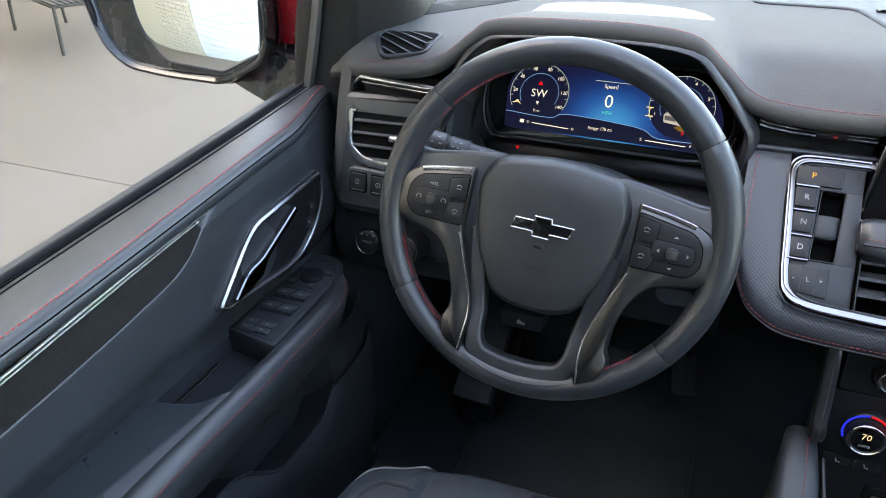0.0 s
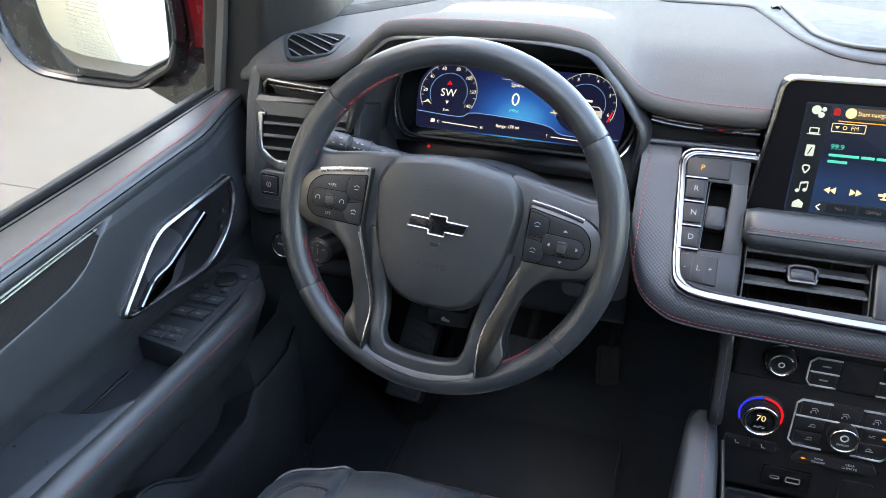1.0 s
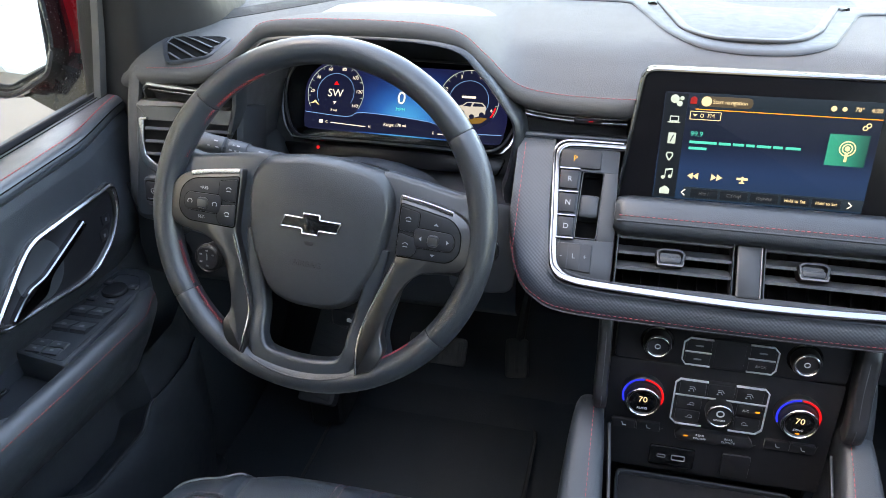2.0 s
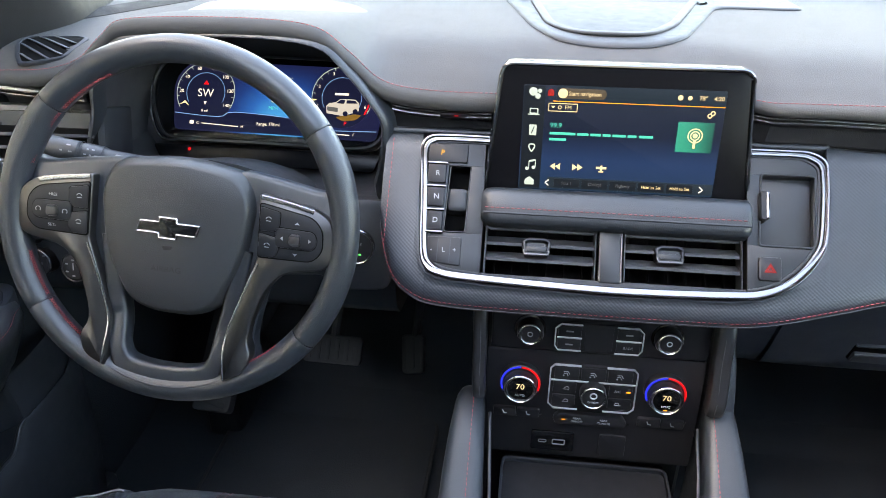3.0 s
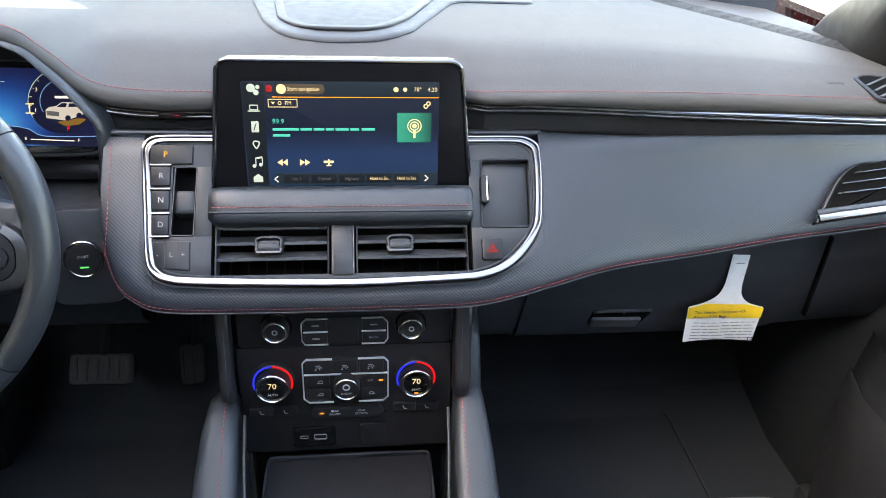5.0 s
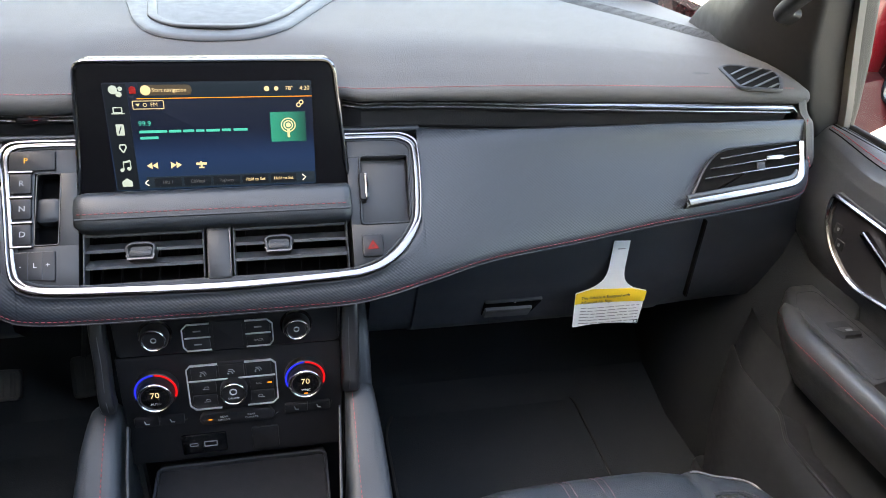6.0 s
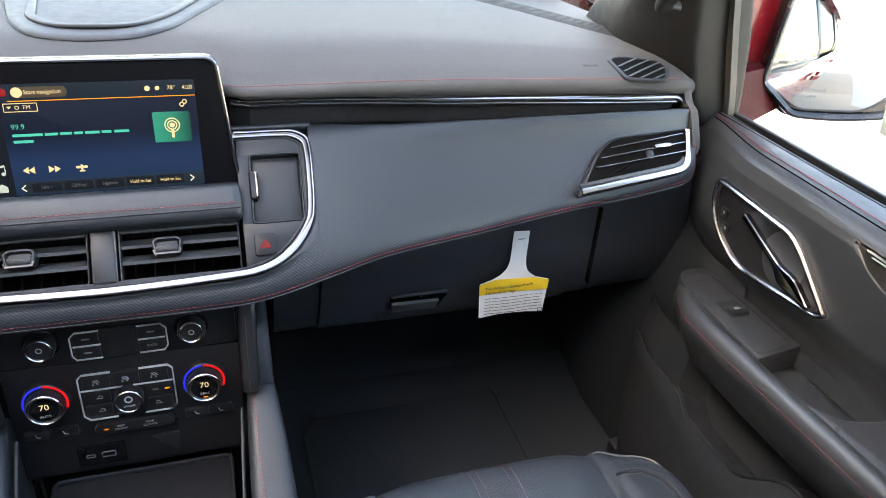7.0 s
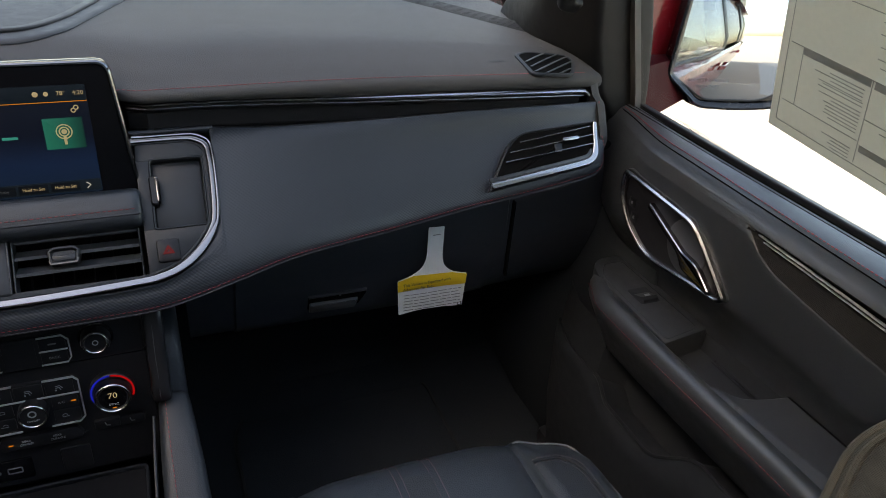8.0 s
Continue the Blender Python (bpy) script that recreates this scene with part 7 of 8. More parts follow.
def build_tag():
    t = thing("airbag_tag", "white hanging card with a yellow band and small print", "tag", (0.545, 0.0, 0.52))
    f = axes((0.5470, 0.013, 0.4395), (1, 0.0, -0.02), (0, 0.02, 1))

    def curl(bm):
        for v in bm.verts:
            v.co.z += 0.006 * math.sin((v.co.x + 0.05) * 22) - 0.004
        return bm
    o = rounded([(-0.052, -0.062), (-0.02, -0.0545), (0.02, -0.053), (0.054, -0.058), (0.057, 0.002), (0.030, 0.010), (0.0165, 0.022), (0.0125, 0.038), (0.0125, 0.090), (-0.0125, 0.090), (-0.0125, 0.038), (-0.018, 0.022), (-0.032, 0.010), (-0.056, 0.0)], [0.002, 0.02, 0.02, 0.002, 0.002, 0.01, 0.012, 0.01, 0.001, 0.001, 0.01, 0.012, 0.01, 0.002], 4)
    part("card", curl(plate(o, 0, 0.0006, 0.0002)), PAPER, t, "white card", m=f)
    band = rounded([(-0.0555, -0.019), (-0.02, -0.0145), (0.02, -0.0135), (0.0558, -0.016), (0.0567, 0.0015), (0.030, 0.009), (-0.032, 0.009), (-0.0558, -0.0005)], 0.001, 2)
    part("yellow_band", curl(plate(band, 0.0022, 0.0028, 0.0002)), YELLOW, t, "yellow band", m=f)
    lift_f = f @ Matrix.Translation((0, 0, 0.0050))
    writing("headline", "This Vehicle is Equipped with", 0.0072, lift_f @ pose(0, 0, 0, 0, 0, 1.5), INK, t, -0.050, -0.0025, 0.0005, "LEFT", 0.92)
    writing("headline", "Advanced Air Bags", 0.0072, lift_f @ pose(0, 0, 0, 0, 0, 1.5), INK, t, -0.050, -0.0105, 0.0005, "LEFT", 0.92)
    rng = random.Random(3)
    for k in range(6):
        x = -0.048
        y = -0.0215 - 0.0055 * k
        while x < 0.044:
            wd = min(rng.uniform(0.006, 0.020), 0.048 - x)
            bar("print_line", wd, 0.0014, lift_f, GREY_INK, t, x + wd / 2, y + 0.0006 * math.sin(x * 60), 0.0)
            x += wd + 0.002
    part("mark", frame_ring(rrect(0.007, 0.006, 0.0005, 0.047, -0.051), 0.001, 0.0, 0.0004, 0.0001), INK, t, m=lift_f)
    bar("top_print", 0.012, 0.0016, lift_f, GREY_INK, t, 0.0, 0.078, -0.001)


build_tag()


# ---- doors ----
def belt_z(y, s):
    return 0.6978 + 0.074 * y if s < 0 else 0.6735 + 0.022 * y


ridge_z = graph([(-1.02, 0.556), (-0.80, 0.568), (-0.564, 0.586), (-0.456, 0.596), (-0.368, 0.607), (-0.33, 0.615), (-0.302, 0.630), (-0.271, 0.652), (-0.2, 0.662)])


def panel_x(y, z, s):
    zz = z - (belt_z(y, s) - 0.70) * step(0.53, 0.655, z)
    base = float(np.interp(zz, (0.42, 0.45, 0.475, 0.50, 0.515, 0.53, 0.56, 0.60, 0.64, 0.665, 0.68, 0.70), (0.873, 0.872, 0.866, 0.853, 0.843, 0.8375, 0.8355, 0.835, 0.836, 0.8375, 0.842, 0.85)))
    base += 0.034 * step(-0.09, 0.085, y) * step(0.56, 0.64, z) + 0.030 * step(-0.02, 0.09, y) * step(0.64, 0.56, z)
    hollow = step(-0.245, -0.30, y) * step(ridge_z(y) - 0.004, ridge_z(y) + 0.006, z) * step(belt_z(y, s) - 0.018, belt_z(y, s) - 0.024, z)
    return base + 0.016 * hollow


def build_door(s, words):
    m = Matrix.Diagonal((s, 1, 1, 1))
    d = thing("front_door", words, "car door", (0.87 * s, -0.45, 0.1), group="front doors")
    ys = [0.085, 0.06, 0.03, 0.0, *np.linspace(-0.04, -0.36, 48), *np.linspace(-0.38, -1.0, 26)]
    # padded belt roll
    roll = ((0.938, -0.03), (0.936, -0.014), (0.919, -0.009), (0.9145, -0.005), (0.907, -0.001), (0.885, 0.0), (0.862, 0.0), (0.850, -0.0008), (0.8425, -0.004), (0.8385, -0.009), (0.8375, -0.015), (0.840, -0.0205), (0.852, -0.023))
    if s > 0:
        roll = ((0.938, -0.03), (0.936, -0.014), (0.919, -0.009), (0.9145, -0.005), (0.907, -0.001), (0.895, 0.0), (0.882, -0.0005), (0.868, -0.003), (0.856, -0.0075), (0.848, -0.013), (0.8435, -0.0175), (0.8415, -0.0225), (0.852, -0.026))
    cap = part("belt_roll", loft([[(x + 0.034 * step(-0.09, 0.085, y) * min(1.0, max(0.0, (0.915 - x) / 0.07)) + 0.006 * step(-0.1, -0.5, y) * (1 if x > 0.88 else -0.6), y, belt_z(y, s) + dz) for x, dz in roll] for y in ys], closed=False), DOOR_SKIN, d, "padded belt roll with red stitching", m=m, sharp=60)
    ln = [(((0.852 if s < 0 else 0.870) + 0.030 * step(-0.09, 0.085, y) * (1 if s < 0 else 0.7) - 0.006 * step(-0.1, -0.5, y)) * s, y, belt_z(y, s) + (0.0008 if s < 0 else -0.0018)) for y in np.linspace(0.07, -0.98, 200)]
    part("stitching", stitches(ln, r=0.00085), THREAD, cap, "red stitching along the belt roll")
    if s < 0:
        part("seam", tube([(0.8395 + 0.030 * step(-0.09, 0.085, y) - 0.0036 * step(-0.1, -0.5, y), y, belt_z(y, s) - 0.0070) for y in np.linspace(0.07, -0.98, 60)], 0.0009, 5), GAP_SHADE, cap, m=m)
    if s > 0:
        part("seam", tube([(0.8615 + 0.026 * step(-0.09, 0.085, y) - 0.0036 * step(-0.1, -0.5, y), y, belt_z(y, s) - 0.0050) for y in np.linspace(0.07, -0.98, 60)], 0.0010, 5), GAP_SHADE, cap, m=m)
    part("window_seal", sweep([(0.917 + 0.006 * step(-0.1, -0.5, y), y, belt_z(y, s) - 0.002) for y in np.linspace(0.09, -1.0, 24)], rrect(0.005, 0.010, 0.002, n=3), (0, 0, 1)), RUBBER, d, "black rubber window seal", m=m)
    part("outer_seal", sweep([(0.935 + 0.006 * step(-0.1, -0.5, y), y, belt_z(y, s) - 0.011) for y in np.linspace(0.09, -1.0, 24)], rrect(0.018, 0.012, 0.004, n=3), (0, 0, 1)), PLASTIC, d, m=m)
    for dx in (0.905, 0.897):
        part("seal_line", sweep([(dx + 0.006 * step(-0.1, -0.5, y), y, belt_z(y, s) - 0.0008) for y in np.linspace(0.08, -1.0, 24)], rrect(0.0016, 0.0024, 0.0005, n=2), (0, 0, 1)), GAP_SHADE, d, m=m)
    # upper panel
    rows = []
    for y in ys:
        top, r = belt_z(y, s), min(ridge_z(y), belt_z(y, s) - 0.0345)
        zs = [top - d for d in (0.016, 0.018, 0.0195, 0.021, 0.0225, 0.024, 0.027)] + list(np.linspace(top - 0.027, r + 0.0065, 5))[1:]
        zs += [r + d for d in (0.005, 0.003, 0.001, -0.001, -0.003, -0.0045)] + list(np.linspace(r - 0.0045, 0.53, 9))[1:] + [0.515, 0.50, 0.485, 0.47, 0.45, 0.42]
        rows.append([(panel_x(y, z, s), y, z) for z in zs])
    part("upper_panel", loft(rows, closed=False), DOOR_SKIN, d, "moulded black upper door panel", m=m, sharp=60)
    # woven insert with a bright strip above it
    yi = np.linspace(-0.285, -1.0, 26)
    rows = []
    for y in yi:
        zt, zb = belt_z(y, s) - 0.026, ridge_z(y)
        deep, crest = panel_x(y, zt - 0.004, s) - 0.0015, panel_x(y, zb - 0.006, s) + 0.0006
        rows.append([(deep + (crest - deep) * k ** 1.6 - 0.001, y, zt + (zb - 0.001 - zt) * k) for k in (0.0, 0.25, 0.5, 0.75, 1.0)])
    part("insert", loft(rows, closed=False), MESH_CLOTH, d, "dark woven door insert", m=m)
    st = [(0.8440, y, belt_z(y, s) - (0.0235 if s < 0 else 0.0285) - 0.012 * step(-0.25, -0.75, y)) for y in np.linspace(-0.222, -1.0, 30)]
    part("bright_strip", sweep(st, lambda t: rrect(0.0034, 0.0026 * (0.4 + 0.6 * step(0, 0.05, t)), 0.0014, n=2), (0, 0, 1)), CHALK, d, "slim chrome strip", m=m)
    part("bright_strip", sweep([(x + 0.001, y, z - 0.0052) for x, y, z in st[1:]], rrect(0.003, 0.0014, 0.0005, n=2), (0, 0, 1)), CHALK, d, m=m)
    # inner handle
    H = axes((0.8335, -0.160, 0.570), (0, -1, 0), (0, 0, 1))
    mh = m @ H
    o = rounded([(-0.122, 0.049), (0.040, 0.040), (0.066, 0.024), (0.131, -0.033), (0.118, -0.043), (-0.040, -0.060), (-0.098, -0.028), (-0.124, 0.012)], [0.012, 0.03, 0.03, 0.008, 0.008, 0.03, 0.03, 0.02], 6)
    part("handle_surround", plate(inset(o, -0.0015), -0.02, -0.0009, 0.0015), DOOR_SKIN, d, m=mh)
    part("handle_bezel", frame_ring(o, 0.0066, -0.006, 0.0065, 0.0024), BRIGHT, d, "polished chrome handle bezel", m=mh)
    i1 = inset(o, 0.006)
    dish = part("handle_dish", cushion(i1, ((0.985, -0.003), (0.985, 0.0040), (0.955, 0.0018), (0.88, 0.0006), (0.5, 0.0003), (0.1, 0.0002))), BUTTON, d, "black handle dish", m=mh)
    part("dish_cup", dome(circle(0.040, 30, 0.038, -0.004), ((0.0, 0.0), (0.0005, 0.0016), (0.004, 0.0019), (0.012, 0.0008))), KEYCAP, dish, m=mh)
    mid = np.mean([np.array(p[:2], float) for p in o], axis=0)
    part("inner_bezel", loft([lift([mid + (np.array(p[:2], float) - mid) * k for p in o], z) for k, z in ((0.93, -0.002), (0.93, 0.0046), (0.92, 0.0054), (0.905, 0.0054), (0.895, 0.0046), (0.895, -0.002))], loop=True), SATIN, dish, m=mh)
    blade = rounded([(-0.0497, 0.0178), (0.0300, -0.0150), (0.044, -0.0330), (0.096, -0.0400), (0.103, -0.0350), (0.070, -0.0120), (0.046, -0.0100), (0.0377, -0.0083), (-0.0463, 0.0262)], [0.003, 0.012, 0.008, 0.002, 0.002, 0.012, 0.006, 0.004, 0.003], 5)
    part("lever", dome(blade, ((0, -0.002), (0, 0.0070), (0.0012, 0.0088), (0.0030, 0.0082))), CHROME, dish, "bright release lever with a flared root", m=mh)
    for v in (0.004, -0.016):
        b = part("lock_button", plate(rrect(0.016, 0.015, 0.003, -0.092 + (0.004 - v) * 0.5, v), -0.006, 0.002, 0.001), BUTTON, dish, m=mh)
        part("symbol", plate(rrect(0.004, 0.005, 0.0012, -0.092 + (0.004 - v) * 0.5, v), 0.002, 0.0024, 0.0001), DIM_MARK, b, m=mh)
    # arm rest: rolled rail, switch panel, open bin, pad
    drop = 0.0 if s < 0 else -0.0165
    rail = ((0.790, -0.004), (0.782, 0.0005), (0.774, 0.0), (0.767, -0.005), (0.7625, -0.014), (0.762, -0.025), (0.766, -0.038), (0.776, -0.060), (0.788, -0.085), (0.800, -0.108), (0.815, -0.114), (0.84, -0.112))
    rows = []
    yr = [-0.02, -0.035, -0.048, -0.06, -0.075, -0.09, *np.linspace(-0.12, -1.0, 30)]
    for y in yr:
        k = 0.028 * step(-0.13, -0.045, y) + 0.05 * step(-0.06, -0.01, y)
        rows.append([(x + k, y, 0.467 + drop + dz - 0.012 * step(-0.09, -0.01, y) + 0.006 * step(-0.2, -0.5, y)) for x, dz in rail])
    ar = part("armrest_rail", loft(rows, closed=False), DOOR_SKIN, d, "rolled armrest edge with red stitching", m=m, sharp=60)
    ln = [(((0.7638 if s < 0 else 0.7622) + 0.028 * step(-0.13, -0.045, y)) * s, y, (0.4560 if s < 0 else 0.4500) + drop + 0.006 * step(-0.2, -0.5, y) - 0.012 * step(-0.09, -0.01, y)) for y in np.linspace(-0.055, -0.98, 176)]
    part("stitching", stitches(ln, r=0.0006), SEAM_THREAD, ar, "red stitching on the armrest")
    top = m @ axes((0, 0, 0.463 + drop), (1, 0, 0), (0, 1, 0.0))
    sp = rounded([(0.790, -0.250), (0.872, -0.238), (0.872, -0.020), (0.818, -0.020), (0.796, -0.06)], [0.006, 0.004, 0.01, 0.02, 0.02], 4)
    part("switch_panel", plate(sp, -0.034, 0.0035, 0.003), PLASTIC, d, "black switch panel on the armrest", m=top)
    part("panel_seam", tube([(p[0], p[1], 0.0036) for p in inset(rounded([(0.796, -0.243), (0.858, -0.232), (0.858, -0.040), (0.824, -0.040), (0.803, -0.07)], 0.01, 4), 0.0)], 0.0006, 5, True), DARK, d, m=top)
    if s < 0:
        part("mirror_dial", dome(circle(0.0185, 24, 0.834, -0.084), ((0, 0.002), (0.0, 0.006), (0.002, 0.0085), (0.006, 0.0075))), BUTTON, d, "round mirror control", m=top)
        for dx, dy in ((0.022, 0.018), (-0.020, 0.014), (0.020, -0.024), (-0.014, -0.026)):
            part("mirror_key", plate(rrect(0.014, 0.012, 0.003, 0.834 + dx, -0.084 + dy), 0.002, 0.006, 0.0012), KEYCAP, d, m=top)
            part("symbol", plate(rrect(0.005, 0.004, 0.001, 0.834 + dx, -0.084 + dy), 0.006, 0.0063, 0.0001), DIM_MARK, d, m=top)
        for y in (-0.136, -0.172):
            part("switch_well", plate(rrect(0.052, 0.029, 0.003, 0.832, y), 0.001, 0.0042, 0.0003), DARK, d, m=top)
            for dx in (-0.0135, 0.0135):
                sw = part("window_switch", loft([[(0.832 + dx - 0.0115, y + a, b), (0.832 + dx + 0.0115, y + a, b)] for a, b in ((0.012, 0.002), (0.011, 0.004), (0.002, 0.006), (-0.008, 0.0095), (-0.013, 0.0085), (-0.014, 0.002))], closed=False), KEYCAP, d, "window switch", m=top)
                part("symbol", plate(rrect(0.007, 0.004, 0.001, 0.832 + dx, y - 0.004), 0.0080, 0.0088, 0.0001), SOFT_MARK, sw, m=top)
        for dx in (-0.0125, 0.0125):
            for dy in (-0.007, 0.0065):
                k = part("memory_key", plate(rrect(0.023, 0.0125, 0.002, 0.836 + dx, -0.221 + dy), 0.002, 0.0062, 0.0012), KEYCAP, d, m=top)
                part("symbol", plate(rrect(0.005, 0.003, 0.0006, 0.836 + dx, -0.221 + dy), 0.0062, 0.0065, 0.0001), DIM_MARK, k, m=top)
    else:
        part("switch_well", plate(rrect(0.034, 0.040, 0.004, 0.832, -0.138), 0.001, 0.0042, 0.0003), DARK, d, m=top)
        sw = part("window_switch", loft([[(0.832 - 0.013, -0.138 + a, b), (0.832 + 0.013, -0.138 + a, b)] for a, b in ((0.014, 0.001), (0.010, 0.003), (0.0, 0.006), (-0.012, 0.0105), (-0.018, 0.009), (-0.019, 0.002))], closed=False), PANEL, d, "window switch", m=top)
        part("symbol", plate(rrect(0.009, 0.005, 0.001, 0.832, -0.146), 0.0092, 0.0102, 0.0001), MARK, sw, m=top)
    part("bin", loft([[(0.785, -0.225, 0.0), (0.787, -0.225, -0.032), (0.868, -0.225, -0.032), (0.873, -0.225, 0.0)], [(0.785, -0.40, 0.0), (0.787, -0.40, -0.032), (0.868, -0.40, -0.032), (0.873, -0.40, 0.0)]], closed=False), DARK, d, "open armrest bin", m=top)
    for dx in (0.0, 0.005):
        part("bin_strip", sweep([(0.8655 - dx, -0.272, -0.028), (0.8655 - dx, -0.385, -0.028)], rrect(0.0022, 0.003, 0.0008, n=2), (0, 0, 1)), BRIGHT, d, m=top)
    pd = rounded([(0.778, -1.0), (0.8705, -1.0), (0.8705, -0.392), (0.835, -0.386), (0.806, -0.375), (0.790, -0.345), (0.782, -0.345)], [0.005, 0.005, 0.006, 0.02, 0.02, 0.01, 0.004], 5)
    part("armrest_pad", plate(pd, -0.03, 0.0066, 0.0035), ARM_SKIN, d, "padded armrest top", m=top, sharp=60)
    part("pad_seam", tube([(0.8690, y, 0.0064) for y in np.linspace(-0.394, -0.99, 8)], 0.0013, 6), GAP_SHADE, d, m=top)
    # lower panel with a map pocket
    lip_z = lambda y: (0.258 if s < 0 else 0.248) + 0.03 * step(-0.15, -0.11, y) + 0.072 * step(-0.25, -0.365, y)
    rows = []
    for y in (0.06, 0.0, -0.05, -0.09, -0.100, -0.106, -0.112, -0.12, -0.13, -0.14, -0.15, -0.165, -0.2, -0.23, -0.26, -0.28, -0.30, -0.32, -0.34, -0.36, -0.38, -0.5, -1.0):
        k = step(-0.103, -0.114, y)
        lip = lip_z(y)
        out = 0.025 * step(-0.02, 0.06, y)
        rows.append([(x + out, y, z) for x, z in ((0.815, 0.356), (0.815 + 0.045 * k, 0.345), (0.808 + 0.055 * k, lip + 0.02), (0.806 + 0.05 * k, lip - 0.03), (0.803 + 0.004 * k, lip - 0.003), (0.800, lip), (0.797, lip - 0.004), (0.797, lip - 0.05), (0.80, 0.1), (0.82, -0.05))])
    part("lower_panel", loft(rows, closed=False), DARK, d, "lower door panel with a map pocket", m=m, sharp=50)
    ln = [(0.7995, y, lip_z(y) + 0.0015) for y in np.linspace(-0.104, -0.7, 110)]
    part("pocket_lip", tube(ln, 0.0032, 8), PANEL, d, m=m)
    # glass
    gx = lambda z: 0.922 - 0.26 * (z - 0.69)
    pane = [(0.075, 0.66), (0.075, 0.895), (-0.02, 0.965), (-0.33, 1.185), (-0.96, 1.185), (-0.96, 0.60)]
    g = part("window_pane", loft([[(gx(z), y, z) for y, z in pane], [(gx(z) + 0.004, y, z) for y, z in pane]]), PANE, d, "clear side window glass", m=m)
    g.visible_shadow = False
    # outside mirror
    nx, ny, nz = (-0.335, -0.939, 0.089) if s > 0 else (-0.12, -0.98, 0.165)
    out = Vector((nx, ny, nz)).normalized()
    c = Vector((1.122, 0.085, 0.774)) if s < 0 else Vector((1.105, 0.085, 0.750))
    right = Vector((0, 0, 1)).cross(out).normalized()
    M = axes(c, right, out.cross(right))
    o = rounded([(-0.138, -0.010), (-0.122, -0.054), (-0.056, -0.090), (0.05, -0.084), (0.120, -0.074), (0.158, -0.048), (0.180, -0.010), (0.200, 0.06), (0.205, 0.13), (-0.128, 0.13)], [0.02, 0.012, 0.02, 0.03, 0.02, 0.02, 0.03, 0.03, 0.03, 0.03], 5)
    gl = rounded([(-0.119, 0.115), (-0.1185, -0.037), (-0.052, -0.069), (0.055, -0.057), (0.097, -0.004), (0.108, 0.05), (0.115, 0.115)], [0.02, 0.006, 0.006, 0.02, 0.04, 0.03, 0.02], 5)
    if s > 0:
        o = rounded([(-0.112, -0.044), (-0.050, -0.097), (0.03, -0.099), (0.125, -0.088), (0.185, -0.005), (0.19, 0.15), (-0.090, 0.16)], [0.01, 0.015, 0.06, 0.03, 0.05, 0.03, 0.03], 5)
        gl = rounded([(-0.1035, -0.040), (-0.038, -0.082), (0.065, -0.080), (0.100, -0.058), (0.135, 0.0), (0.142, 0.13), (-0.081, 0.13)], [0.006, 0.012, 0.02, 0.02, 0.03, 0.02, 0.02], 5)
    mir = part("side_mirror", loft([lift(inset(o, 0.075), -0.13), lift(inset(o, 0.025), -0.11), lift(inset(o, 0.004), -0.06), lift(o, -0.02), lift(o, 0.004), lift(inset(o, 0.004), 0.006), lift(inset(o, 0.010), 0.002), lift(inset(o, 0.013), -0.006)], caps=(True, True)), DUSTY_GLOSS, d, "dusty gloss black outside mirror with red cap", m=m @ M, sharp=50)
    part("mirror_cap", loft([lift(inset(o, 0.070), -0.136), lift(inset(o, 0.022), -0.116), lift(inset(o, 0.001), -0.064), lift(inset(o, -0.003), -0.03)], caps=(True, False)), RED_PAINT, mir, "red mirror cap", m=m @ M, sharp=50)
    part("mirror_glass", plate(gl, -0.012, -0.0025, 0.001), MIRROR, mir, "mirror glass", m=m @ M)
    part("mirror_rim", frame_ring(inset(gl, -0.003), 0.0035, -0.012, -0.0012, 0.001), PANEL, mir, m=m @ M)
    foot = [[(0.935, 0.20, 0.640), (0.935, 0.20, 0.735), (0.935, 0.105, 0.725), (0.935, 0.085, 0.645)], [(0.985, 0.20, 0.645), (0.985, 0.20, 0.74), (0.985, 0.115, 0.73), (0.985, 0.095, 0.65)], [(1.06, 0.20, 0.658), (1.06, 0.20, 0.735), (1.06, 0.13, 0.73), (1.06, 0.12, 0.665)], [(1.12, 0.19, 0.675), (1.12, 0.19, 0.72), (1.12, 0.15, 0.72), (1.12, 0.14, 0.68)]]
    # the passenger foot's shade is put into its darker red
    part("mirror_foot", loft(foot), SHADED_RED if s > 0 else DUSTY_GLOSS, mir, "red mirror foot with shade put into its colour" if s > 0 else "dusty gloss black mirror foot", m=m)
    arm = [[(xi + 0.003, 0.25, z), (xo, 0.25, z), (xo + 0.008, 0.20, z), (xo, 0.15, z), (xi + 0.006, 0.145, z), (xi, 0.18, z)] for z, xi, xo in (((0.742, 0.945, 1.036) if s < 0 else (0.685, 0.955, 1.05)), (0.76, 0.940, 1.036), (0.80, 0.928, 1.036), (0.90, 0.90, 1.03), (0.95, 0.89, 1.02))]
    part("mirror_arm", loft(arm), RED_PAINT, mir, "red mirror arm", m=m, sharp=50)
    if s > 0:
        txt = m @ M
        for k, words in enumerate(("OBJECTS IN MIRROR", "THAN THEY")):
            writing("etched_words", words, 0.0080, txt, DIM_MARK, mir, -0.035, -0.050 - 0.011 * k, -0.0023, squeeze=1.0)
    return d


build_door(-1, "driver's door with black padded trim, chrome handle and switch panel")
build_door(1, "passenger door with black padded trim and chrome handle")


